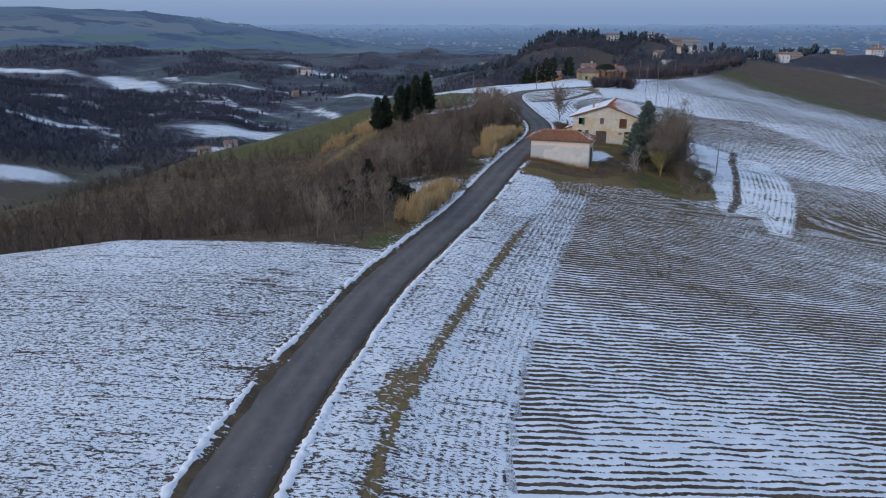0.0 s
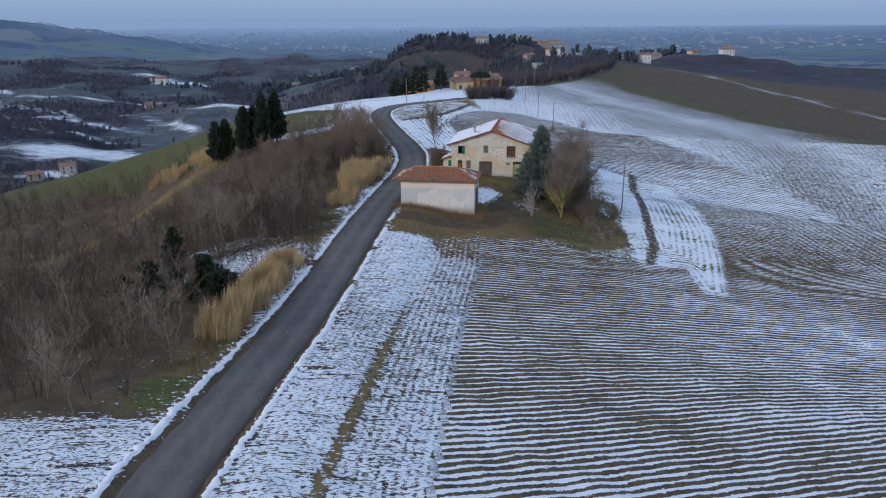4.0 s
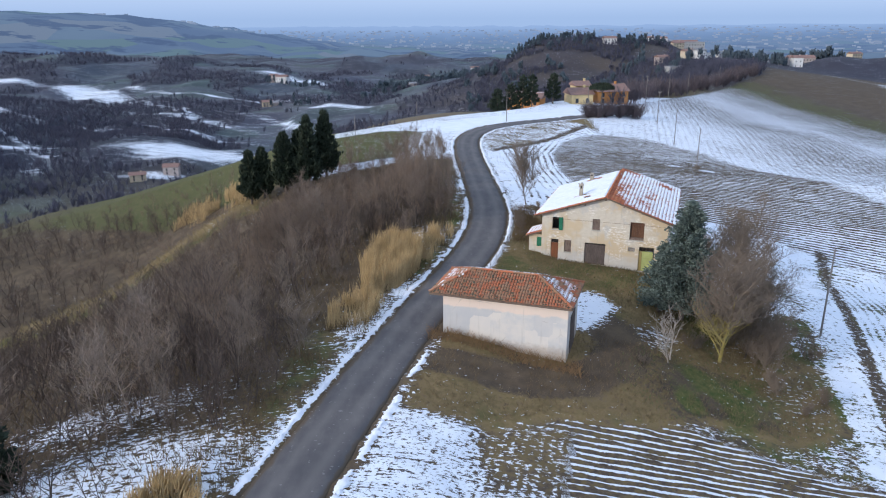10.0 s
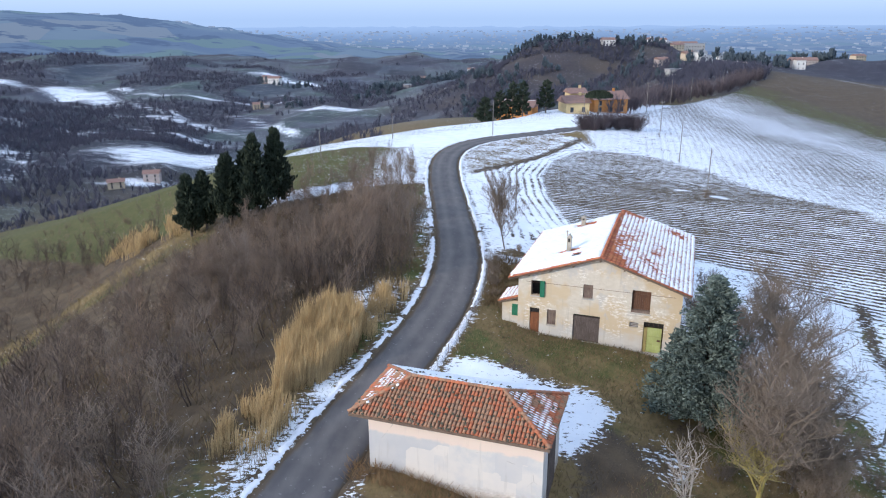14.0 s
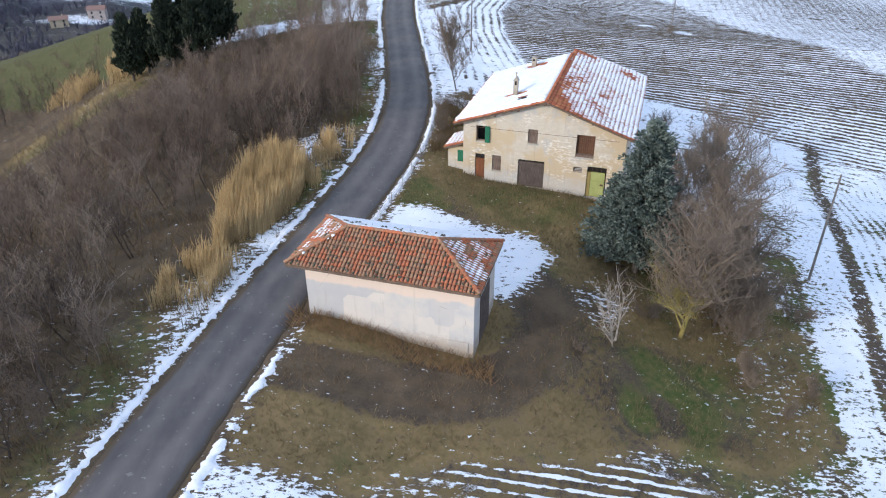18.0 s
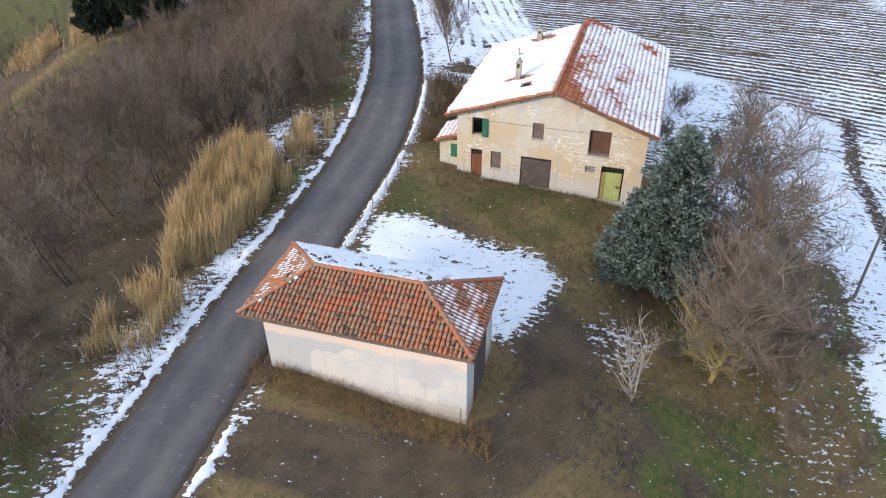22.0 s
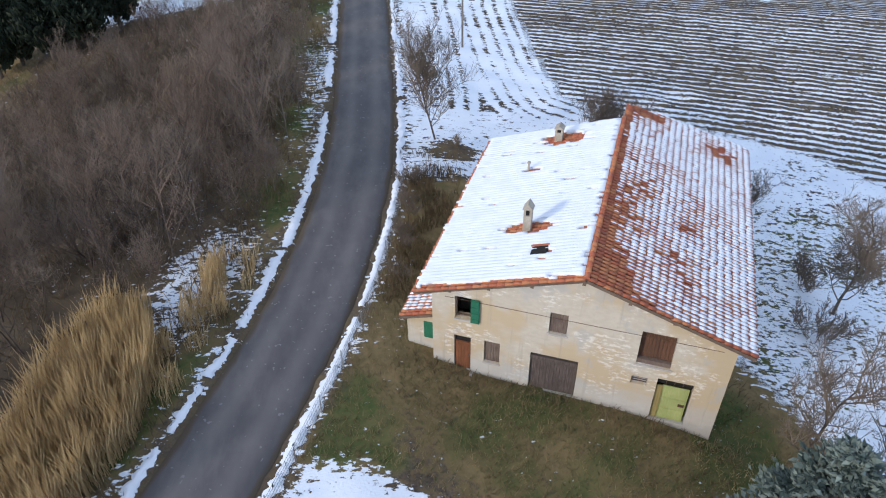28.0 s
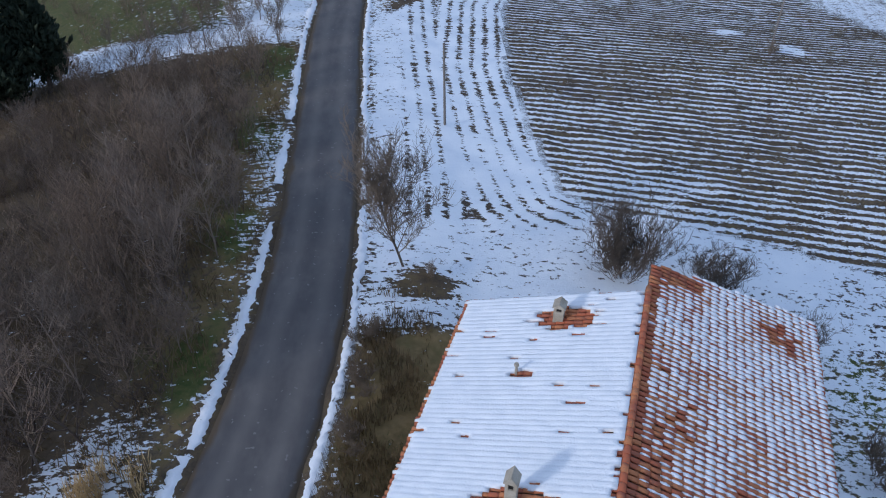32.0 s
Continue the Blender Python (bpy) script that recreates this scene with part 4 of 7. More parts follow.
def snow_lumps(name, frame_m, places, keep, parent, label, col=0.225, course=0.36):
    """Snow left in the channels between tile columns: one long lump a tile where keep(e, u) allows."""
    verts, faces = [], []
    for e, u in places:
        k = keep(e, u)
        if k <= 0:
            continue
        w, ln = col * (0.20 + 0.33 * min(k, 1)), course * random.uniform(0.85, 1.06)
        h = 0.09 + 0.06 * min(k, 1)
        x, y = e + col * 0.5 + random.uniform(-.02, .02), u + random.uniform(0, .05)
        i = len(verts)
        for yy, s in ((y, 0.7), (y + ln * .5, 1.0), (y + ln, 0.75)):
            for dx, z in ((-w, 0.0), (-w * .55, h * .9 * s), (w * .55, h * .9 * s), (w, 0.0)):
                verts.append(tuple(frame_m @ Vector((x + dx * s, yy, z))))
        for r in range(2):
            for q in range(3):
                a = i + r * 4 + q
                faces.append((a, a + 1, a + 5, a + 4))
        faces.append((i + 3, i + 2, i + 1, i))
        faces.append((i + 8, i + 9, i + 10, i + 11))
    ob = mesh_part(name, verts, faces, M_SNOW, parent, True)
    return tagged(ob, label, "snow", kind="stuff")


def snow_sheet(name, frame_m, width, height, thick, cover, label, rib=0.225, step=(0.075, 0.18)):
    """A ribbed blanket of snow on a roof slope; cover(e, u) under 0 leaves the tiles bare. It has an underside."""
    ne, nu = int(width / step[0]) + 1, int(height / step[1]) + 1
    idx, verts, faces = {}, [], []
    cov = {}
    for i in range(ne):
        for j in range(nu):
            e, u = i * step[0], j * step[1]
            cov[i, j] = cover(e, u)

    def vert(i, j, low):
        key = (i, j, low)
        if key not in idx:
            e, u = i * step[0], j * step[1]
            edge = min(1.0, max(0.0, cov[i, j] * 5))
            z = 0.03 if low else 0.115 + thick * edge + 0.028 * math.cos(6.28318 * e / rib) + 0.02 * noise.noise(Vector((e * 2, u * 3, 1)))
            idx[key] = len(verts)
            verts.append(tuple(frame_m @ Vector((e, u, z))))
        return idx[key]

    on = lambda i, j: 0 <= i < ne - 1 and 0 <= j < nu - 1 and min(cov[i, j], cov[i + 1, j], cov[i, j + 1], cov[i + 1, j + 1]) > 0
    for i in range(ne - 1):
        for j in range(nu - 1):
            if not on(i, j):
                continue
            q = ((i, j), (i + 1, j), (i + 1, j + 1), (i, j + 1))
            faces.append(tuple(vert(a, b, False) for a, b in q))
            for (a, b), (c, d), near in ((q[0], q[1], (i, j - 1)), (q[1], q[2], (i + 1, j)), (q[2], q[3], (i, j + 1)), (q[3], q[0], (i - 1, j))):
                if not on(*near):
                    faces.append((vert(a, b, True), vert(c, d, True), vert(c, d, False), vert(a, b, False)))
    ob = mesh_part(name, verts, faces, M_SNOW, None, True)
    return tagged(ob, label, "snow", kind="stuff")


# ---- farmhouse ----
def ridge_run(parent, a, b, me, step=0.34):
    a, b = Vector(a), Vector(b)
    w = (b - a).normalized()
    side = w.cross(Vector((0, 0, 1))).normalized()
    m = Matrix((side, w, side.cross(w))).transposed().to_4x4()
    for k in range(int((b - a).length / step)):
        q = m.copy()
        q.translation = a + w * k * step + Vector((0, 0, random.uniform(0, .015)))
        ob = new("ridge_tile", me)
        ob.parent, ob.matrix_basis = parent, q @ Matrix.Scale(1.35, 4)


def farmhouse():
    turn = math.degrees(math.atan2(-.338, .9411))
    m = pose(25.93, 142.04, 0, 0, 0, turn)
    inv = lambda x, y: m @ Vector((x, y, 0))
    h = thing("farmhouse", m, "old two-storey farmhouse with peeling cream plaster and snowy tile roof", "house")
    W, D, RX, RZ, EL, ER = 12.72, 12.9, 6.5, 7.62, 5.55, 5.62
    top = lambda x: EL + (RZ - EL) * x / RX if x < RX else RZ + (ER - RZ) * (x - RX) / (W - RX)
    holes = [(1.02, 1.80, .72, 2.86), (1.06, 1.80, 3.95, 5.24), (2.43, 3.15, 1.55, 2.87), (4.55, 6.66, .45, 2.78), (5.23, 5.99, 4.2, 5.38),
             (9.0, 10.40, 3.5, 5.35), (8.95, 9.63, 2.24, 2.70), (10.03, 11.52, .25, 2.84)]
    part("front_wall", wall_with_holes(bmesh.new(), W, holes, top, 0.45, -1.2, (RX,)), M_PLASTER, h, "peeling cream plaster with yellow and white patches")
    part("side_wall", one_box(0.003, 0.45, 0.453, D - .45, -1.2, EL - .02), M_PLASTER, h)
    part("side_wall", one_box(W - .45, W - .003, 0.453, D + 1.3, -1.5, ER - .02), M_PLASTER, h)
    bm = wall_with_holes(bmesh.new(), W, [], top, 0.45, -1.2, (RX,))
    bmesh.ops.translate(bm, vec=(0, D - .45, 0), verts=bm.verts)
    part("back_wall", bm, M_PLASTER, h)
    bm = wall_with_holes(bmesh.new(), W - RX, [], lambda x: RZ + (ER - RZ) * x / (W - RX), 0.4, -1.2)
    bmesh.ops.translate(bm, vec=(RX, D + 1.3, 0), verts=bm.verts)
    part("annexe_wall", bm, M_PLASTER, h)
    part("annexe_wall", one_box(RX + .003, RX + .4, D + .003, D + 1.297, -1.2, RZ - .02), M_PLASTER, h)
    # string line left by an old floor
    for x0, z0, x1, z1 in ((0.6, 5.1, 12.2, 5.02),):
        bm = one_box(x0, x1, -.012, -.002, z0 - .012, z0 + .012)
        part("cable", bm, M_METAL, h, "thin dark cable across the front")
    # openings
    d1 = part("door", one_box(1.05, 1.77, .10, .13, .72, 2.45), M_DOOR, h, "orange-brown plank door")
    planks("door_plank", 1.06, 1.76, .74, 2.43, .06, 5, M_DOOR, d1)
    part("transom", one_box(1.05, 1.77, .12, .15, 2.47, 2.84), M_DARK, h, "dark transom light")
    part("handle", one_box(1.66, 1.70, .03, .06, 1.55, 1.72), M_METAL, d1)
    part("step", one_box(.9, 1.95, -.35, 0, .2, .68, .02), M_STONE, h)
    part("room_shadow", one_box(1.0, 2.4, .9, .95, 3.7, 5.4), M_DARK, h)
    for xa in (1.06, ):
        w1 = part("window_frame", one_box(xa, xa + .05, .22, .28, 3.95, 5.24), M_SHUTTER, h)
        part("rail", one_box(xa + .05, 1.80, .22, .28, 5.19, 5.24), M_SHUTTER, w1)
        part("rail", one_box(xa + .05, 1.80, .22, .28, 3.95, 4.0), M_SHUTTER, w1)
    g = part("shutter", one_box(1.80, 2.19, -.11, -.07, 3.90, 5.28, .008), M_GREEN, h, "open green painted shutter")
    for z in (4.0, 4.35, 4.7, 5.05):
        part("louvre", one_box(1.84, 2.15, -.135, -.112, z, z + .16), M_GREEN, g)
    s = part("shutter", one_box(2.45, 3.13, .12, .15, 1.57, 2.85), M_SHUTTER, h, "closed grey-brown plank shutter")
    planks("shutter_plank", 2.46, 3.12, 1.58, 2.84, .08, 5, M_SHUTTER, s)
    gt = part("barn_gate", one_box(4.57, 6.64, .16, .19, .45, 2.40), M_GATE, h, "dark weathered double plank gate")
    planks("gate_plank", 4.58, 6.63, .47, 2.38, .11, 14, M_GATE, gt)
    part("lintel", one_box(4.5, 6.7, .02, .3, 2.42, 2.60), M_GATE, h)
    planks("vent_slat", 4.6, 6.6, 2.62, 2.76, .18, 12, M_DARK, h)
    for x in (5.58,):
        part("gate_bar", one_box(x, x + .06, .075, .105, .5, 2.36), M_GATE, gt)
    s = part("shutter", one_box(5.25, 5.97, .12, .15, 4.22, 5.36), M_SHUTTER, h, "closed brown shutters")
    planks("shutter_plank", 5.26, 5.96, 4.23, 5.35, .08, 6, M_SHUTTER, s)
    bw = part("loft_shutter", one_box(9.0, 10.4, .30, .33, 3.5, 5.35), M_SHUTTER, h, "recessed brown plank loft opening")
    planks("loft_plank", 9.02, 10.38, 3.75, 5.33, .25, 9, wood_material("dark_red_brown_planks", (0.20, 0.10, 0.055), (0.11, 0.06, 0.04)), bw)
    part("loft_ledge", one_box(9.0, 10.4, .06, .26, 3.5, 3.72), M_SHUTTER, bw)
    part("vent_grille", one_box(8.96, 9.62, .14, .17, 2.25, 2.69), M_CONCRETE, h, "small grey vent window")
    for z in (2.33, 2.45, 2.57):
        part("grille_bar", one_box(8.97, 9.61, .10, .135, z, z + .03), M_METAL, h)
    gd = part("green_door", one_box(10.33, 11.42, .14, .18, .27, 2.36), M_LIME, h, "yellow-green painted door")
    for z0, z1 in ((.35, .95), (1.02, 1.62), (1.7, 2.3)):
        part("door_panel", one_box(10.40, 11.36, .115, .138, z0, z1, .01), M_LIME, gd)
    part("door_leaf", one_box(10.05, 10.32, .10, .14, .27, 2.36), M_OCHRE, h, "ochre painted side leaf")
    part("latch", one_box(11.1, 11.35, .085, .112, 1.25, 1.4), M_METAL, gd)
    part("transom", one_box(10.05, 11.50, .2, .24, 2.42, 2.82), M_DARK, h, "dark barred transom")
    for x in (10.4, 10.75, 11.1):
        part("transom_bar", one_box(x, x + .03, .15, .18, 2.42, 2.82), M_METAL, h)
    for x0, x1, z in ((1.0, 1.86, 3.95), (5.15, 6.07, 4.2), (2.38, 3.2, 1.55), (8.92, 10.48, 3.5)):
        part("window_sill", one_box(x0, x1, -.07, .0, z - .1, z - .005, .012), M_STONE, h)
    # roof
    tile = tile_mesh("house_tile", M_TILE_HOUSE)
    roof = part("roof", bmesh.new(), M_UNDER, h, "low gable roof of orange barrel tiles")
    OL, OR, F, BL, BR = -.75, 13.35, -.38, 13.25, 15.95
    zl, zr_, zt = 5.36, 5.42, 7.80
    lw, rw = Vector((RX - OL, 0, zt - zl)), Vector((RX - OR, 0, zt - zr_))
    for nm, p0, e, up, wid in (("left", (OL, BL, zl), (0, -1, 0), lw, BL - F), ("right", (OR, F, zr_), (0, 1, 0), rw, BR - F)):
        fm = slope_frame(p0, e, up)
        bm = one_box(0, wid, 0, up.length, -.16, -.02)
        skew = 0.95 if nm == "right" else 0.0
        for v in bm.verts:
            if v.co.x > 1 and v.co.y > 1:
                v.co.x -= skew
        bmesh.ops.transform(bm, matrix=fm, verts=bm.verts)
        part("roof_deck", bm, M_UNDER, roof)
        if nm == "left":
            single = lambda e, u: u < 0.3 or e > wid - 0.5 or (abs(e - 9.7) < 0.9 and 3.0 < u < 4.0)
        else:
            single = lambda e, u: e < 3.3 and u < 7 and u > 1.4
        pl = lay_tiles(fm, wid, up.length - .1, lambda e, u: e < wid - skew * u / up.length, tile, M_TILE_HOUSE, roof, single)
        if nm == "left":
            U = up.length

            def cover(e, u):
                v = 0.40 + 0.6 * noise.noise(Vector((e * 9.5, u * 1.5, 7)))
                v -= 2.0 * max(0, 0.22 - u) + 3.0 * max(0, u - U + 0.16) + 2.5 * max(0, e - wid + 0.34) + 2.5 * max(0, 0.18 - e)
                for ce, cu, re, ru in ((9.7, 4.25, .33, .95), (1.5, 4.4, .5, 1.0), (4.5, 3.3, .16, .35), (11.62, 5.2, .16, .32)):
                    v -= 1.3 * math.exp(-((e - ce) / re) ** 2 - ((u - cu - 0.3) / ru) ** 2)
                return v

            sn = snow_sheet("roof_snow", m @ fm, wid, U, 0.05, cover, "white ribbed snow lying on a tile roof")
        else:
            def keep(e, u):
                t = u / up.length
                v = 0.76 - 0.25 * t - 1.5 * max(0, t - .30 - .03 * e) + random.uniform(-.3, .3) + 1.0 * noise.noise(Vector((e * .45, u * .55, 3))) + 0.7 * noise.noise(Vector((e * 3, u * 2.5, 5)))
                v += 0.25 * min(1, e / 6) - 1.2 * (u > up.length - .5) - 0.9 * math.exp(-((e - 6.2) / .8) ** 2 - ((u - 3.0) / .7) ** 2) - 0.9 * math.exp(-((e - 14.2) / .9) ** 2 - ((u - 1.2) / .7) ** 2) - 0.8 * (e > 14.6) * (u > 5)
                return v

            snow_lumps("roof_snow", m @ fm, pl, keep, None, "melting snow lying in channels of red tiles")
    ridge_run(roof, (RX, F, zt + .02), (RX, BL, zt + .02), tile)
    # verge tiles, rafters and eaves boards
    for y in np.arange(.8, 12.5, 1.55):
        part("rafter", one_box(OL + .12, .0, y, y + .12, zl - .12, zl + .02), M_UNDER, h)
        part("rafter", one_box(W, OR - .12, y, y + .12, zr_ - .12, zr_ + .02), M_UNDER, h)
    for x in (.9, 2.6, 4.4, 6.44, 8.3, 10.1, 11.8):
        part("purlin", one_box(x - .07, x + .07, F + .05, .0, top(x) - .17, top(x) - .01), M_UNDER, h)
    part("pediment_shadow_board", one_box(RX - .003, RX + .3, BL - .2, BR - 1.1, zt - .5, zt - .15), M_UNDER, roof)
    # chimneys
    for x, y, z, s, hgt in ((3.4, 3.45, 6.75, .36, 1.5), (3.35, 11.75, 6.75, .40, .95)):
        c = part("chimney", one_box(x - s / 2, x + s / 2, y - s / 2, y + s / 2, z - .3, z + hgt * .62, .015), M_CHIMNEY, h, "grey rendered chimney with gabled cap")
        bm = bmesh.new()
        for ax, bx in ((-s / 2, -s / 2 + .1), (s / 2 - .1, s / 2)):
            box(bm, x + ax, x + bx, y - s / 2, y + s / 2, z + hgt * .62, z + hgt * .85)
        part("flue_opening", bm, M_CHIMNEY, c)
        part("flue_dark", one_box(x - s / 2 + .1, x + s / 2 - .1, y - s / 2 + .06, y + s / 2 - .06, z + hgt * .62, z + hgt * .84), M_DARK, c)
        bm = bmesh.new()
        v = [bm.verts.new(p) for p in ((x - s * .65, y - s * .65, z + hgt * .85), (x + s * .65, y - s * .65, z + hgt * .85), (x + s * .65, y + s * .65, z + hgt * .85), (x - s * .65, y + s * .65, z + hgt * .85), (x, y - s * .65, z + hgt * 1.08), (x, y + s * .65, z + hgt * 1.08))]
        for f in ((0, 3, 2, 1), (0, 1, 4), (2, 3, 5), (1, 2, 5, 4), (3, 0, 4, 5)):
            bm.faces.new([v[i] for i in f])
        part("chimney_cap", bm, M_CHIMNEY, c)
    verts, faces = [], []
    tube(verts, faces, (2.35, 8.8, 6.3), (2.35, 8.8, 6.95), .05, .05, 8)
    tube(verts, faces, (2.35, 8.8, 6.95), (2.35, 8.8, 7.03), .10, .08, 8)
    mesh_part("vent_pipe", verts, faces, M_CHIMNEY, h)
    # roof light
    lm = slope_frame((OL, BL, zl), (0, -1, 0), lw)
    bm = one_box(11.3, 11.9, 5.0, 5.7, .10, .16)
    bmesh.ops.transform(bm, matrix=lm, verts=bm.verts)
    sk = part("roof_hatch", bm, M_DARK, h, "small roof hatch clear of snow")
    bm = one_box(11.2, 11.3, 4.95, 5.75, .06, .2)
    bmesh.ops.transform(bm, matrix=lm, verts=bm.verts)
    part("hatch_frame", bm, M_TILE_HOUSE, sk)
    # lean-to on the road side
    lt = thing("lean_to", m, "low lean-to with a snowy red tile roof beside the farmhouse", "outbuilding")
    part("wall", one_box(-1.45, -.003, .55, .85, -.6, 3.05), M_PLASTER, lt)
    part("wall", one_box(-1.45, -1.2, .853, 3.4, -.6, 2.95), M_PLASTER, lt)
    part("shutter", one_box(-.62, -.1, .50, .545, 1.75, 2.75), M_GREEN, lt, "faded green shutter")
    up = Vector((1.75, 0, .62))
    fm = slope_frame((-1.75, 3.5, 2.9), (0, -1, 0), up)
    lroof = part("roof", bmesh.new(), M_UNDER, lt)
    bm = one_box(0, 3.2, 0, up.length, -.12, -.02)
    bmesh.ops.transform(bm, matrix=fm, verts=bm.verts)
    part("roof_deck", bm, M_UNDER, lroof)
    pl = lay_tiles(fm, 3.1, up.length - .2, lambda e, u: True, tile, M_TILE_HOUSE, lroof, lambda e, u: True)
    snow_lumps("lean_to_snow", m @ fm, pl, lambda e, u: 0.8 if e < 2.75 else -1, None, "snow on a small tile roof")
    return h


# ---- roadside barn ----
def barn():
    d = Vector((24.97 - 15.4, 120.27 - 123.6, 0)).normalized()
    turn = math.degrees(math.atan2(d.y, d.x))
    m = pose(15.4, 123.6, 0, 0, 0, turn)
    b = thing("barn", m, "plain rendered roadside barn with mossy hipped tile roof", "barn")
    W, D, T = 10.12, 5.15, 4.08
    part("front_wall", wall_with_holes(bmesh.new(), W, [], lambda x: T, .4, -1.2, (2.6, 5.1, 7.6)), M_RENDER, b, "cracked pale grey and peach render")
    part("side_wall", one_box(.003, .4, .403, D - .403, -1.2, T - .003), M_RENDER, b)
    part("side_wall", one_box(W - .4, W - .003, .403, D - .403, -1.5, T - .003), M_RENDER, b)
    part("back_wall", one_box(0, W, D - .4, D, -1.2, T), M_RENDER, b)
    part("side_door", one_box(W + .001, W + .05, 1.4, 3.6, -.6, 2.6), M_GATE, b, "dark wooden side door")
    part("wall_foot", one_box(.5, W - .3, -.06, -.003, -1.2, .38), M_RENDER, b)
    tile = tile_mesh("barn_tile", M_TILE_BARN)
    roof = part("roof", bmesh.new(), M_UNDER, b, "hipped roof of mossy brown-red barrel tiles")
    x0, x1, y0, y1, ze, zr_ = -1.05, W + .38, -.38, D + .42, 4.02, 5.32
    ym = (y0 + y1) / 2
    ra, rb = Vector((1.75, ym, zr_)), Vector((7.3, ym, zr_))
    c = [Vector(p) for p in ((x0, y0, ze), (x1, y0, ze), (x1, y1, ze), (x0, y1, ze))]
    bm = bmesh.new()
    v = [bm.verts.new(p) for p in (*[q - Vector((0, 0, .03)) for q in c], ra - Vector((0, 0, .03)), rb - Vector((0, 0, .03)), *[q - Vector((0, 0, .18)) for q in c])]
    for f in ((0, 1, 5, 4), (1, 2, 5), (2, 3, 4, 5), (3, 0, 4), (6, 7, 1, 0), (7, 8, 2, 1), (8, 9, 3, 2), (9, 6, 0, 3), (9, 8, 7, 6)):
        bm.faces.new([v[i] for i in f])
    part("roof_deck", bm, M_UNDER, roof)
    for nm, p, q, apex_a, apex_b in (("front", c[0], c[1], ra, rb), ("right", c[1], c[2], rb, rb), ("back", c[2], c[3], rb, ra), ("left", c[3], c[0], ra, ra)):
        e = (q - p).normalized()
        foot = p + e * (apex_a - p).dot(e)
        up = apex_a - foot
        fm = slope_frame(p, e, up)
        wid, hgt = (q - p).length, up.length
        ea, eb = (apex_a - p).dot(e), (apex_b - p).dot(e)
        inside = lambda s, u, ea=ea, eb=eb, hgt=hgt, wid=wid: u < hgt and s > ea * u / hgt - .05 and s < wid - (wid - eb) * u / hgt + .05
        single = {"front": lambda s, u: u < 2.6 and 0.2 < s < 11, "left": lambda s, u: u < 1.2, "right": lambda s, u: u < 1.6, "back": None}[nm]
        pl = lay_tiles(fm, wid, hgt, inside, tile, M_TILE_BARN, roof, single)
        if nm == "left":
            snow_lumps("roof_snow", m @ fm, pl, lambda s, u: 0.15 + noise.noise(Vector((s * .9, u * 1.1, 2))) * .9 + .35 * noise.noise(Vector((s * 3, u * 3, 2))) - .7 * (u < .35), None, "thin snow lying between barn roof tiles")
        if nm == "right":
            snow_lumps("roof_snow", m @ fm, pl, lambda s, u: 0.55 - s * .14 + noise.noise(Vector((s * .9, u * 1.1, 9))) * .7 - .5 * (u < .3), None, "thin snow lying between barn roof tiles")
        if nm == "back":
            def cover(s, u):
                if not inside(s, u):
                    return -1
                lim = min(s - ea * u / hgt, wid - (wid - eb) * u / hgt - s)
                v = .6 + .3 * noise.noise(Vector((s * 2, u * 2, 4))) - 2 * max(0, .12 - lim) - 2 * max(0, u - hgt + .1)
                return v - 1.5 * (noise.noise(Vector((s * 1.9, u * 2.6, 14))) > .43)
            snow_sheet("roof_snow", m @ fm, wid, hgt, .06, cover, "smooth white snow on the barn's rear roof slope", step=(.1, .12))
    up = Vector((0, 0, .03))
    ridge_run(roof, ra + up, rb + up, tile)
    for q, a in ((c[0], ra), (c[1], rb), (c[2], rb), (c[3], ra)):
        ridge_run(roof, q + up * 2, a + up, tile)
    # moss cushions along the eaves and poking out of the snow below the ridge
    rng = np.random.RandomState(23)
    verts, faces = [], []

    def cushion(p, r):
        i = len(verts)
        for k in range(6):
            t = k * 1.0472 + rng.uniform(-.2, .2)
            verts.append((p[0] + math.cos(t) * r * rng.uniform(.8, 1.2), p[1] + math.sin(t) * r * rng.uniform(.8, 1.2), p[2] - .03))
            verts.append((p[0] + math.cos(t) * r * .6, p[1] + math.sin(t) * r * .6, p[2] + r * rng.uniform(.5, .8)))
        verts.append((p[0], p[1], p[2] + r * .85))
        for k in range(6):
            n = (k + 1) % 6
            faces.extend([(i + 2 * k, i + 2 * n, i + 2 * n + 1, i + 2 * k + 1), (i + 2 * k + 1, i + 2 * n + 1, i + 12)])

    for _ in range(130):
        s_, t_ = rng.uniform(.01, .99), rng.uniform(0, 1) ** 2.2 * .8
        lo, hi = c[0].lerp(c[1], s_), ra.lerp(rb, s_)
        q = lo.lerp(hi, t_)
        cushion((q.x, q.y, q.z + .10), rng.uniform(.04, .10))
    for _ in range(34):
        s_ = rng.uniform(.02, .98)
        q = c[3].lerp(c[2], s_).lerp(ra.lerp(rb, s_), rng.uniform(.55, .86))
        cushion((q.x, q.y, q.z + .17), rng.uniform(.07, .13))
    for _ in range(40):
        s_, t_ = rng.uniform(.05, .95), rng.uniform(0, .8)
        q = c[3].lerp(c[0], s_).lerp(ra, t_) if rng.uniform() < .5 else c[1].lerp(c[2], s_).lerp(rb, t_)
        cushion((q.x, q.y, q.z + .10), rng.uniform(.04, .09))
    tagged(mesh_part("moss", verts, faces, M_MOSS, roof, True), "dark grey-green moss in cushions", kind="stuff")
    return b


farmhouse()
barn()


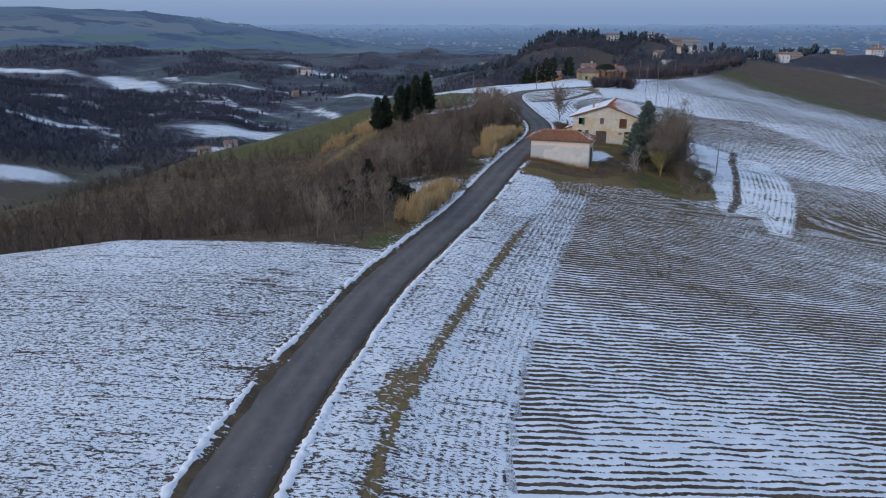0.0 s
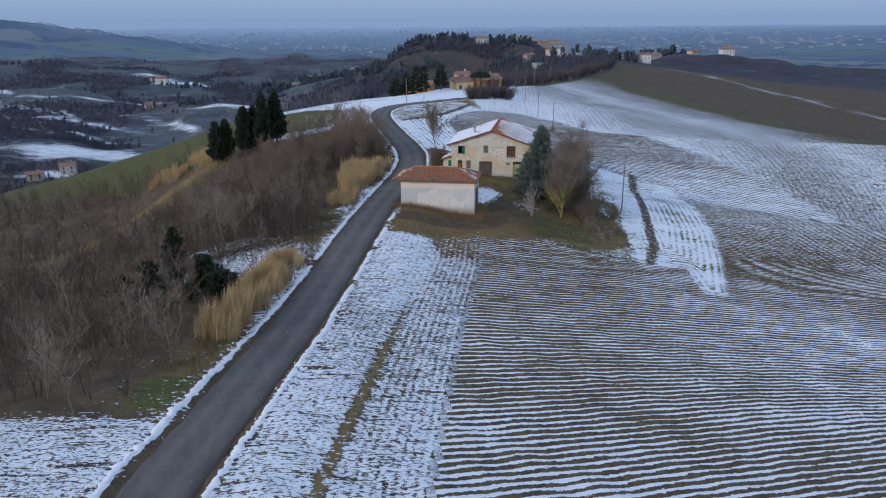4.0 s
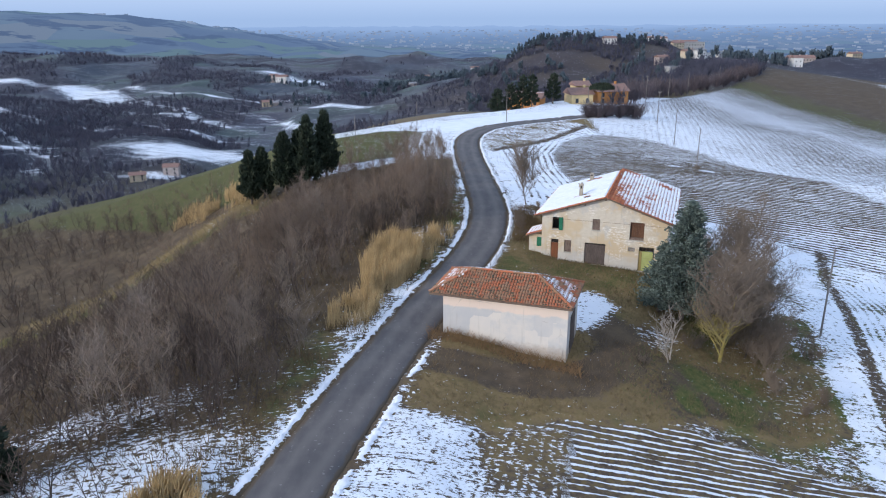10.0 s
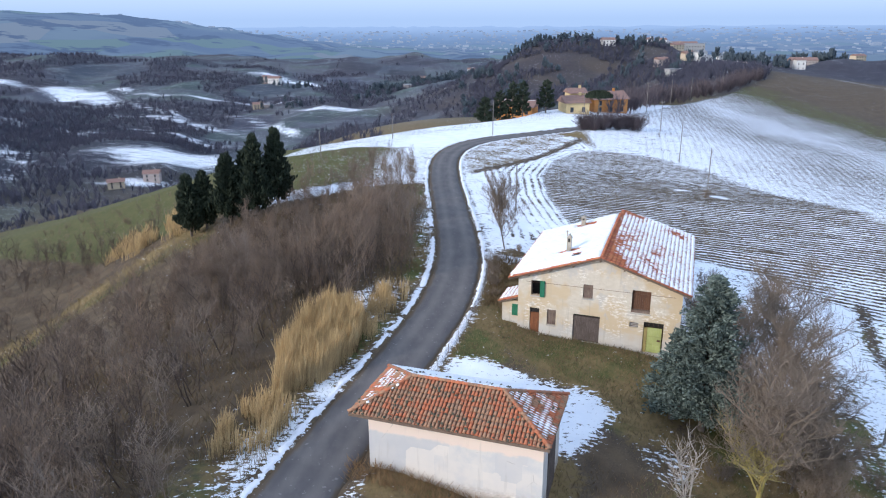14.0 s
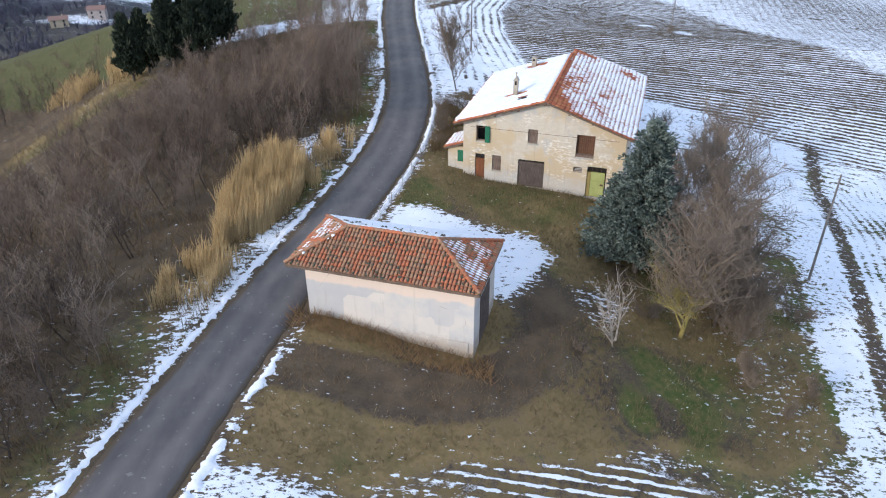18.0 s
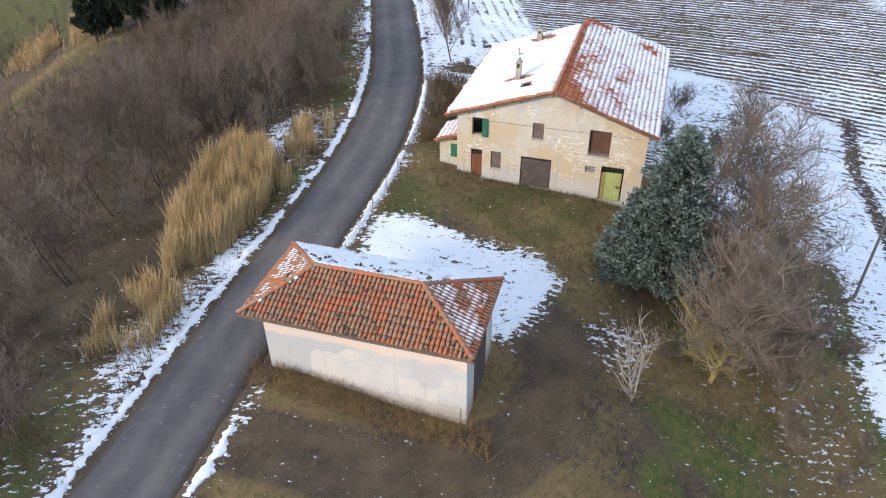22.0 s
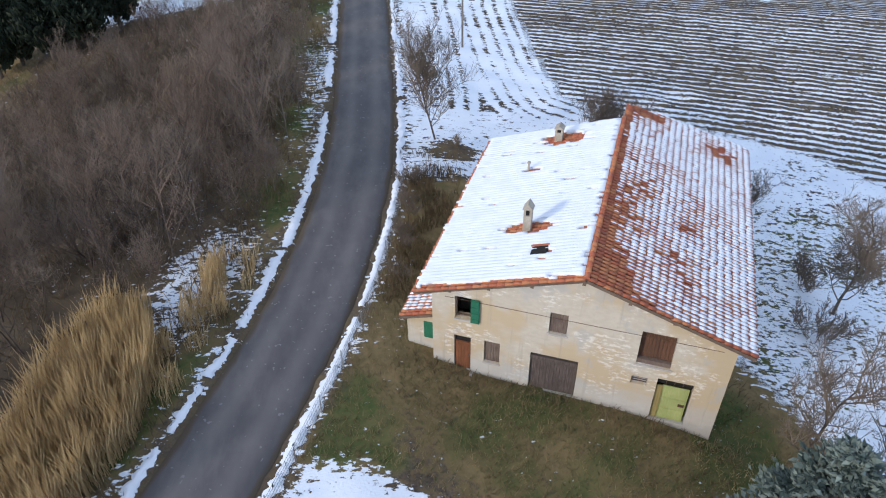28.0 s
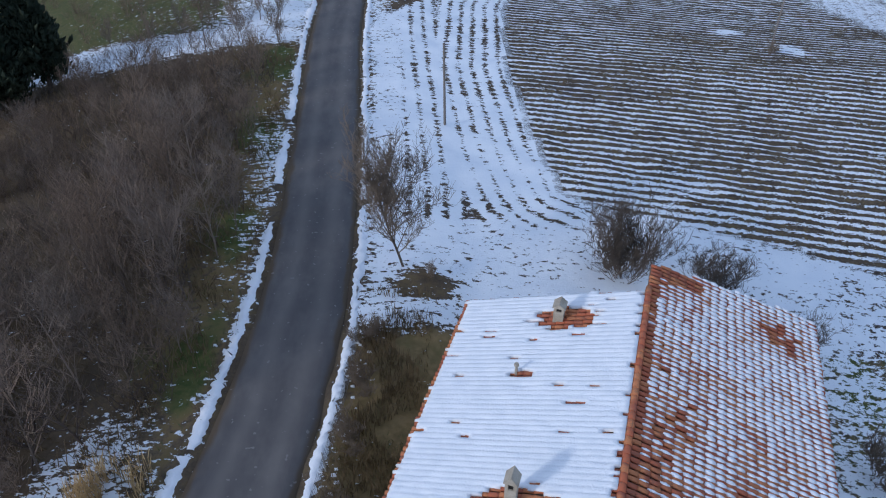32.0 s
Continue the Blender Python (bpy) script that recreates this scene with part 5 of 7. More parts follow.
# ---- roadside snow, fence and poles ----
def snow_bank(offset, y0, y1, label, width=0.42, tall=0.15):
    """A thin, ragged windrow of ploughed snow along the road: ridge pieces and loose clods."""
    line = catmull(ROAD, 60)
    line = line[(line[:, 1] > y0) & (line[:, 1] < y1)]
    prof = ((-1.0, -.15), (-.7, .5), (-.2, 1.0), (.35, .85), (.8, .35), (1.0, -.15))
    verts, faces, prev = [], [], None
    out = math.copysign(1.0, offset)
    for i in range(1, len(line) - 1):
        q = line[i + 1] - line[i - 1]
        nrm = np.array([q[1], -q[0]]) / np.hypot(q[0], q[1])
        y = line[i][1]
        n1, n2, n3 = (noise.noise(Vector((y * f, offset * 3, 2))) for f in (0.23, 0.9, 3.1))
        lump = max(0.24, 0.62 + 0.3 * n1 + 0.35 * n2 + 0.75 * n3)
        off = offset + out * (0.16 * noise.noise(Vector((y * 0.3, offset, 8))) + 0.16 * n3)
        if n1 + 0.8 * n2 < -0.62:
            prev = None
            continue
        row = []
        for k, (px, pz) in enumerate(prof):
            o = off + px * width * (0.2 + 0.6 * lump) + 0.26 * noise.noise(Vector((y * 5.2, k * 1.7, offset)))
            x_, y_ = line[i][0] + nrm[0] * o, line[i][1] + nrm[1] * o
            row.append(len(verts))
            verts.append((x_, y_, gz(x_, y_) + tall * lump * pz * (1 + 0.6 * noise.noise(Vector((y * 5, k * 2, 3))))))
        if prev:
            for a in range(len(prof) - 1):
                faces.append((prev[a], prev[a + 1], row[a + 1], row[a]))
        prev = row
        for _ in range(2):
            if random.random() < 0.3:
                o = off + out * random.uniform(-.1, 1.1)
                s = random.uniform(.05, .15)
                x_, y_ = line[i][0] + nrm[0] * o, y + random.uniform(-.2, .2)
                z_ = gz(x_, y_)
                j = len(verts)
                verts.extend([(x_ - s, y_ - s * .7, z_ - .03), (x_ + s * 1.1, y_ - s * .6, z_ - .03), (x_ + s * .8, y_ + s, z_ - .03), (x_ - s * .9, y_ + s * .8, z_ - .03), (x_ + s * .1, y_, z_ + s * .9)])
                faces.extend([(j, j + 1, j + 4), (j + 1, j + 2, j + 4), (j + 2, j + 3, j + 4), (j + 3, j, j + 4)])
    ob = mesh_part("snow_bank", verts, faces, M_SNOW, None, True)
    return tagged(ob, label, "snow bank", kind="stuff")


snow_bank(-2.85, 20, 250, "broken white snow windrow along the road's wooded edge", 0.46)
snow_bank(2.85, 20, 121, "broken white snow windrow between road and field", 0.47)
snow_bank(2.75, 133, 252, "broken white snow windrow beside the farmyard fence", 0.42)


def utility_pole(x, y, height, label, arm=True, material=None):
    material = material or M_POLE
    p = thing("utility_pole", pose(x, y, gz(x, y) - .3), label, "utility pole", "poles along the power line")
    verts, faces = [], []
    tube(verts, faces, (0, 0, 0), (0, 0, height), .10, .065, 8)
    mesh_part("shaft", verts, faces, material, p, True)
    if arm:
        part("cross_arm", one_box(-.45, .45, -.05, .05, height - .45, height - .35), material, p)
        for xx in (-.4, 0, .4):
            verts, faces = [], []
            tube(verts, faces, (xx, 0, height - .35), (xx, 0, height - .15), .03, .045, 6)
            mesh_part("insulator", verts, faces, M_CONCRETE, p)
    return p


POLES = [(52.0, 132.9, 9.2, "grey wooden utility pole on the snowy terrace"), (61.2, 195.5, 8.0, "grey wooden utility pole in the drilled field"),
         (67.2, 227.0, 8.5, "grey wooden utility pole at the field edge"), (70.2, 250.5, 8.5, "grey wooden utility pole in the snowy upper field"),
         (29.6, 178.5, 6.5, "thin grey pole in the snow beside the road"), (31.2, 241.6, 7.5, "thin grey pole beside the road bend"),
         (81, 300, 9, "tall grey pole beside the hedge"), (-2.7, 220.5, 5, "short grey post on the pasture slope"), (9.9, 236, 5.5, "grey post on the snowy shelf"),
         (56, 268, 8, "thin grey pole beside the far houses"), (112, 352, 9, "grey pole along the hedge"), (97, 328, 9, "grey pole along the hedge"), (150, 420, 9, "grey pole on the crest")]
for k, (x, y, hgt, lb) in enumerate(POLES):
    utility_pole(x, y, hgt, lb, k in (3, 6))


def wire_fence():
    """Posts with sagging wire mesh along the yard's road side."""
    f = thing("wire_fence", pose(0, 0, 0), "low sagging wire fence with thin posts beside the road", "fence")
    line = catmull(ROAD, 20)
    line = line[(line[:, 1] > 129) & (line[:, 1] < 160)]
    pts, run = [], 0.0
    for i in range(1, len(line) - 1):
        q = line[i + 1] - line[i - 1]
        run += np.hypot(*(line[i][:2] - line[i - 1][:2]))
        if run > 2.2:
            run = 0.0
            nrm = np.array([q[1], -q[0]]) / np.hypot(q[0], q[1])
            x, y = line[i][0] + nrm[0] * 3.15, line[i][1] + nrm[1] * 3.15
            pts.append(Vector((x, y, gz(x, y))))
    for i, p in enumerate(pts):
        verts, faces = [], []
        tilt = Vector((random.uniform(-.08, .08), random.uniform(-.08, .08), 0))
        tube(verts, faces, p - Vector((0, 0, .2)), p + Vector((0, 0, 1.15)) + tilt, .035, .03, 6)
        mesh_part("post", verts, faces, M_CONCRETE if i % 3 else M_POLE, f)
    for i in range(len(pts) - 1):
        verts, faces = [], []
        a, b = pts[i], pts[i + 1]
        for z in (.15, .4, .65, .9, 1.08):
            tube(verts, faces, a + Vector((0, 0, z)), b + Vector((0, 0, z + random.uniform(-.05, .02))), .008, .008, 3)
        for k in range(12):
            t = (k + .5) / 12
            c = a.lerp(b, t)
            tube(verts, faces, c + Vector((0, 0, .1)), c + Vector((0, 0, 1.06)), .006, .006, 3)
        mesh_part("wire_panel", verts, faces, M_WIRE, f)


wire_fence()


# ---- plants ----
def leaf_material(name, a, b):
    k = Nodes(name, 0.75, 0.2)
    r = k.island()
    big = k.noise(0.8, k.pos(), 3)
    col = k.mix(r, a, b)
    col = k.mix(k.math("MULTIPLY", k.span(big, .35, .65), 0.45), col, tuple(v * 0.5 for v in a))
    return k.done(col)


M_FIR = leaf_material("blue_green_needles", (0.055, 0.075, 0.062), (0.235, 0.275, 0.23))
M_CYPRESS = leaf_material("dark_cypress_green", (0.022, 0.034, 0.022), (0.05, 0.06, 0.035))
M_REED = leaf_material("dry_straw_reed", (0.70, 0.52, 0.265), (0.42, 0.295, 0.145))
M_WEED = leaf_material("dead_brown_weeds", (0.22, 0.155, 0.085), (0.13, 0.10, 0.055))
M_RUST = leaf_material("rust_brown_weeds", (0.33, 0.2, 0.095), (0.2, 0.13, 0.065))
M_GRASS = leaf_material("rough_green_grass", (0.09, 0.12, 0.04), (0.17, 0.16, 0.07))
M_LICHEN = simple("lichen_bark", (0.34, 0.275, 0.075), (0.23, 0.185, 0.085), 2)
M_PALE_WOOD = simple("pale_dead_wood", (0.42, 0.37, 0.31), (0.28, 0.24, 0.2), 5)


def grow(rng, height, spread, stems=1, levels=4, kids=(6, 5, 4, 4), droop=0.0, start=0.25, thick=0.02, lean=0.0, splay=0.9):
    """Sticks of a bare tree: (a, b, ra, rb, level)."""
    sticks = []

    def shoot(p, w, length, r, level):
        n = (4, 3, 2, 1, 1)[level]
        pts = [p]
        for k in range(n):
            w = w + rng.normal(0, 0.10 + 0.05 * level, 3) + np.array([0, 0, 0.07 if level else 0.02]) - np.array([0, 0, droop * level * 0.1])
            w = w / np.linalg.norm(w)
            q = pts[-1] + w * length / n
            f0, f1 = 1 - k / n * 0.7, 1 - (k + 1) / n * 0.7
            sticks.append((pts[-1], q, max(r * f0, 0.009), max(r * f1, 0.007), level))
            pts.append(q)
        if level >= levels:
            return
        for k in range(kids[min(level, len(kids) - 1)]):
            t = start + (1 - start) * (k + rng.uniform(0, 1)) / kids[min(level, len(kids) - 1)] if level == 0 else rng.uniform(0.2, 1.0)
            i = min(int(t * n), n - 1)
            base = pts[i] + (pts[i + 1] - pts[i]) * (t * n - i)
            a = rng.uniform(0, 6.283)
            side = np.array([math.cos(a), math.sin(a), 0.0])
            up = rng.uniform(0.35, 0.9)
            v = side * spread + np.array([0, 0, up]) + w * 0.4
            v = v / np.linalg.norm(v)
            shoot(base, v, length * rng.uniform(0.38, 0.62) * (1.15 - 0.45 * t if level == 0 else 1), r * 0.5, level + 1)

    for s in range(stems):
        a = rng.uniform(0, 6.283)
        o = np.array([math.cos(a), math.sin(a), 0]) * (0.0 if stems == 1 else rng.uniform(0.05, 0.35))
        w = np.array([rng.normal(0, 0.06) + lean, rng.normal(0, 0.06), 1.0]) + o * (splay if stems > 1 else 0)
        shoot(o * 1.0 + np.array([0, 0, -0.25]), w / np.linalg.norm(w), height * rng.uniform(0.62, 0.8) * (1 if s == 0 else 0.85), thick * height * (1 if stems == 1 else 0.6), 0)
    return sticks


def stick_mesh(name, sticks, material, sides):
    verts, faces = [], []
    for a, b, ra, rb, _ in sticks:
        tube(verts, faces, a, b, ra, rb, sides)
    me = bpy.data.meshes.new(name)
    me.from_pydata(verts, [], faces)
    me.materials.append(material)
    return me


def bare_tree(name, seed, label, category="tree", group="", bark=None, twig=None, fat=1.0, **kw):
    """Builds one bare tree at the origin: trunk with limbs, and twigs."""
    rng = np.random.RandomState(seed)
    st = grow(rng, **kw)
    t = thing(name, Matrix.Identity(4), label, category, group)
    low = 1
    tw = [(a, b, ra * (fat if l > 1 else 1), rb * (fat if l > 1 else 1), l) for a, b, ra, rb, l in st if l >= low]
    if low:
        main = [s for s in st if s[4] == 0]
        for k in range(0, len(main), 4):
            ob = new("trunk" if len(main) == 4 else "stem", stick_mesh(name + "_trunk", main[k:k + 4], bark or M_BARK, 6))
            ob.parent = t
    me = stick_mesh(name + "_crown", tw, twig or M_TWIG, 3)
    if bark and not twig:
        me.materials.append(bark)
        ids = np.array([1 if min(s[0][2], s[1][2]) < kw["height"] * .42 else 0 for s in tw])
        me.polygons.foreach_set("material_index", np.repeat(ids, 3))
    ob = new("crown", me)
    ob.parent = t
    return t


def place(ob, x, y, turn=0.0, size=1.0, dz=0.0):
    ob.matrix_world = pose(x, y, gz(x, y) + dz, 0, 0, turn) @ Matrix.Scale(size, 4)
    return ob


def put_copy(ob, x, y, turn, size):
    c = copy_thing(ob, pose(x, y, gz(x, y), 0, 0, turn))
    c.scale = (size, size, size)
    return c


# big bare trees of the yard
place(bare_tree("bare_tree", 11, "tall bare tree with yellow lichen on its lower branches", height=10.4, spread=0.95, stems=1, levels=4, kids=(26, 9, 6, 4), start=0.1, thick=0.015, bark=M_LICHEN, fat=0.9), 38.8, 124.4)
place(bare_tree("bare_tree", 12, "wide bare grey tree behind the conifer", height=11.5, spread=0.85, levels=4, kids=(18, 8, 6, 4), start=0.2, thick=0.011), 43.8, 133.5)
place(bare_tree("bare_tree", 13, "bare grey-brown tree at the terrace edge", height=10, spread=0.8, levels=4, kids=(14, 8, 6, 4), start=0.1, thick=0.010, fat=1.0), 41.0, 129.0)
place(bare_tree("bare_tree", 14, "spreading bare tree beside the farmhouse gable", height=9.5, spread=0.85, levels=4, kids=(16, 8, 6, 4), start=0.15, thick=0.011), 49.8, 148.6)
place(bare_tree("bare_tree", 15, "small bare roadside tree standing in snow", height=8.6, spread=0.62, levels=4, kids=(24, 8, 5, 4), start=0.2, thick=0.0095, fat=0.9), 26.7, 162.2)
place(bare_tree("bare_tree", 17, "slender bare tree between conifer and farmhouse", height=8.5, spread=0.75, levels=4, kids=(13, 7, 5, 4), start=0.15, thick=0.012), 42.3, 137.0)
place(bare_tree("bare_tree", 18, "bare brown tree among brush beside the yard", height=9.5, spread=0.8, levels=4, kids=(17, 8, 6, 4), start=0.08, thick=0.010, fat=1.0), 41.6, 125.8)
place(bare_tree("bare_tree", 19, "bare brown tree over the terrace bank", height=10.5, spread=0.8, levels=4, kids=(17, 8, 6, 4), start=0.1, thick=0.010, fat=1.0), 44.0, 129.5)
place(bare_tree("dead_tree", 16, "pale dead pollarded tree stump with snapped branches", "tree", height=5.2, spread=0.8, levels=2, kids=(10, 5), start=0.15, thick=0.02, stems=3, splay=1.6, bark=M_PALE_WOOD, twig=M_PALE_WOOD, fat=1.1), 34.0, 122.7)


def shrub(seed, label, hgt, twig=None, stems=9, name="bare_shrub"):
    return bare_tree(name, seed, label, "shrub", height=hgt, spread=0.62, stems=stems, levels=3, kids=(7, 5, 4), start=0.1, thick=0.006, twig=twig, splay=2.6)


place(shrub(21, "round leafless shrub in snow behind the farmhouse", 4.6, stems=26, twig=M_BARK), 39.4, 163.0, 0, 1.3)
place(shrub(22, "leafless shrub at the drilled field's edge", 3.6, stems=16, twig=M_BARK), 44.6, 162.0, 0, 1.15)
place(shrub(23, "dark leafless shrub against the gable wall", 4.4, stems=16, twig=M_BARK), 40.8, 151.0)
place(shrub(24, "leafless bramble shrub behind the house", 3.4), 47.5, 158.0)
for k, (x, y, hg) in enumerate(((41.2, 127.6, 4.6), (43.2, 130.6, 5.2), (42.6, 124.6, 3.8), (44.8, 127.4, 4.2), (40.2, 132.4, 5.0))):
    place(shrub(120 + k, "dense brown leafless brush under the yard trees", hg, stems=17), x, y, 0, 1.15)
s0 = shrub(25, "grey twiggy roadside scrub", 2.2, stems=8)
place(s0, 24.6, 150.5)
for x, y, s in ((24.9, 153.5, 1.0), (25.0, 156.5, .85), (24.3, 147.5, .7), (28.2, 161.5, .5), (47.5, 146.0, 1.5), (49, 151, 1.4), (44.5, 153, 1.3), (46, 120.5, .9), (43.5, 118.5, .7), (48.3, 127.5, 1.1), (31.5, 121.5, .5), (42, 121, 1.3), (37, 125.5, 1.0)):
    put_copy(s0, x, y, random.uniform(0, 360), s)
place(shrub(26, "low brown bush on the field", 1.6, stems=6), 61.0, 194.2)


def sprigs(name, base_pts, rng, material, size, sides=3):
    """Many small pointed leaf clumps in one mesh: (place, direction) pairs."""
    verts, faces = [], []
    for p, w in base_pts:
        w = w / (np.linalg.norm(w) + 1e-9)
        u = np.cross(w, rng.normal(0, 1, 3))
        u = u / (np.linalg.norm(u) + 1e-9)
        v = np.cross(w, u)
        s = size * rng.uniform(0.6, 1.35)
        i = len(verts)
        verts.append(tuple(p - w * s * 0.25))
        for k in range(3):
            t = 6.283 * k / 3
            verts.append(tuple(p + w * s * 0.3 + (math.cos(t) * u + math.sin(t) * v) * s * 0.30))
        verts.append(tuple(p + w * s))
        for k in range(3):
            a, b = i + 1 + k, i + 1 + (k + 1) % 3
            faces.append((i, b, a))
            faces.append((i + 4, a, b))
    me = bpy.data.meshes.new(name)
    me.from_pydata(verts, [], faces)
    me.materials.append(material)
    return me


def conifer(name, seed, label, height, radius, material, count, size, rise, power=1.0, base=0.05, category="tree", droop=0.0, group="", lumps=0.25, clump=60):
    """A conifer with limbs and a crown of many clumps. rise: how steeply the clumps point up."""
    rng = np.random.RandomState(seed)
    t = thing(name, Matrix.Identity(4), label, category, group)
    verts, faces = [], []
    tube(verts, faces, (0, 0, -.3), (0.05, 0.05, height * .5), radius * .07 + .08, radius * .05 + .04, 7)
    tube(verts, faces, (0.05, 0.05, height * .5), (0, 0, height * .96), radius * .05 + .04, .02, 6)
    mesh_part("trunk", verts, faces, M_BARK, t, True)
    limbs, leaves = [], []
    n = max(24, int(count / clump))
    for k in range(n):
        f = base + (1 - base) * (k / n) ** 1.0
        a = k * 2.399 + rng.uniform(-.3, .3)
        r = radius * (1 - f) ** power * rng.uniform(1 - lumps, 1 + lumps * 0.6) + 0.05
        z0 = height * f
        tip = np.array([math.cos(a) * r, math.sin(a) * r, z0 + r * rise - droop * r * r])
        root = np.array([0, 0, z0])
        limbs.append((root, tip, 0.03 + 0.012 * r, 0.012, 1))
        m = int(count / n * (0.35 + 1.3 * (1 - f)))
        for _ in range(m):
            s = rng.uniform(0.18, 1.05) ** 0.65
            p = root + (tip - root) * s + rng.normal(0, 1, 3) * (0.09 * r + 0.10) * np.array([1, 1, 0.75])
            w = (tip - root) / (r + 0.1) + np.array([0, 0, rise * 0.6]) + rng.normal(0, 0.45, 3)
            leaves.append((p, w))
    ob = new("branchwork", stick_mesh(name + "_limbs", limbs, M_BARK, 4))
    ob.parent = t
    ob = new("crown", sprigs(name + "_crown", leaves, rng, material, size))
    ob.parent = t
    return t


place(conifer("fir_tree", 31, "dense blue-green fir with drooping boughs beside the yard", 11.0, 2.5, M_FIR, 26000, 0.22, 0.3, 0.6, 0.08, droop=0.02, lumps=0.6, clump=170), 37.2, 130.0)
place(conifer("fir_tree", 32, "small blue-green fir at the foot of a taller one", 6.4, 1.7, M_FIR, 7000, 0.22, 0.3, 0.6, 0.05, lumps=0.5, clump=150), 35.3, 130.7)
for k, (x, y, hgt, rad) in enumerate(((-17.2, 189, 9.0, 1.9), (-15.2, 190.2, 8.5, 1.8), (-11.0, 188.6, 10.3, 2.5), (-7.0, 188.5, 12.0, 2.3), (-4.4, 190.8, 11.4, 2.3), (-9, 190.5, 9.5, 2.0))):
    place(conifer("cypress_tree", 40 + k, "dark green cypress on the wooded spur", hgt, rad, M_CYPRESS, 4200, 0.5, 1.1, 0.75, 0.04, group="cypresses on the spur"), x, y)
place(conifer("juniper_bush", 50, "dark evergreen bush among bare trees", 3.4, 1.6, M_CYPRESS, 2200, 0.34, 0.6, 0.7, 0.03, "shrub", lumps=0.5), -7.4, 98.6)
place(conifer("juniper_tree", 51, "ragged dark evergreen beside the snowy clearing", 5.6, 1.3, M_CYPRESS, 3200, 0.34, 0.35, 0.75, 0.05, lumps=0.6, clump=70), -11.4, 106.2)

for k, (x, y, hgt) in enumerate(((-13.0, 101.0, 3.6), (-9.6, 95.0, 3.2), (-5.4, 95.6, 2.4), (-14.6, 96.5, 3.8))):
    place(conifer("juniper_bush", 52 + k, "dark ivy-grown evergreen bush in the roadside wood", hgt, 1.5, M_CYPRESS, 1500, 0.34, 0.5, 0.65, 0.04, "shrub", lumps=0.6), x, y)


# the wood on the slope
WOOD_KINDS = [
    bare_tree("wood_tree", 61, "slender bare grey-brown tree in the roadside wood", group="trees of the wood", height=7.0, spread=0.75, levels=3, kids=(12, 6, 6), start=0.12, thick=0.007, fat=0.95, bark=M_ASH, twig=M_ASH),
    bare_tree("wood_tree", 62, "multi-stemmed bare tree in the roadside wood", group="trees of the wood", height=6.2, spread=0.7, stems=3, levels=3, kids=(5, 6, 5), start=0.15, thick=0.007, fat=0.95, twig=M_THICKET),
    bare_tree("wood_tree", 63, "bushy bare tree in the roadside wood", group="trees of the wood", height=5.4, spread=0.8, stems=4, levels=3, kids=(4, 6, 5), start=0.1, thick=0.0065, fat=0.95, twig=M_ASH),
    bare_tree("wood_tree", 64, "tall thin bare tree in the roadside wood", group="trees of the wood", height=8.0, spread=0.6, levels=3, kids=(13, 6, 6), start=0.2, thick=0.0065, fat=0.95, twig=M_THICKET)]
SPUR_LINE = np.array(SPUR)
spots = []
wr = np.random.RandomState(5)
for gy_ in np.arange(73, 219, 2.75):
    for gx_ in np.arange(-132, 20, 2.75):
        spots.append((gx_ + wr.uniform(-1.4, 1.4), gy_ + wr.uniform(-1.4, 1.4)))
spots = np.array(spots)
sd_, _, sa_ = along(ROAD_LINE, spots[:, 0], spots[:, 1])
spots = np.vstack([spots, np.stack([wr.uniform(-12, 17, 330), wr.uniform(150, 190, 330)], 1), np.stack([wr.uniform(-8, 6, 70), wr.uniform(108, 126, 70)], 1)])
sd_, _, sa_ = along(ROAD_LINE, spots[:, 0], spots[:, 1])
keep_near, keep_far = [], []
for (x, y), dd in zip(spots, sd_):
    l = -dd
    if l < (4.4 if y > 150 else 5.8) or l > 135 or (l > 58 and wr.uniform() < .25) or (y > 192 and (x > -24 or y > min(218, 196 - 0.5 * (x + 24)))) or (l < 9.8 and 123.5 < y < 148) or (l < 9 and 84 < y < 100):
        continue
    if math.hypot((x + 3.5) / 7.5, (y - 106) / 4.2) < 1 and wr.uniform() < 0.8:
        continue
    if math.hypot(x - 14.2, y - 149) < 2.6:
        continue
    if y > 184 and x < -2 and y < 193:
        continue
    if x < -14 and -6.5 < along(SPUR_LINE, np.array([x]), np.array([y]))[0][0] < 2.6:
        continue
    if l < 10 and y < 150 and wr.uniform() < 0.35:
        continue
    (keep_near if l < 30 else keep_far).append((x, y))
wr.shuffle(keep_near)
for k, (x, y) in enumerate(keep_near):
    kind = WOOD_KINDS[(0, 2)[wr.randint(2)] if wr.uniform() < (.8 if y < 135 else .3) else (1, 3)[wr.randint(2)]]
    if k < 4:
        kind = WOOD_KINDS[k]
        place(kind, x, y, wr.uniform(0, 360), 1.0)
        continue
    if k < 290:
        put_copy(kind, x, y, wr.uniform(0, 360), wr.uniform(0.62, 1.12) * (0.6 if y > 160 and x < 8 else 1))
    else:
        keep_far.append((x, y))


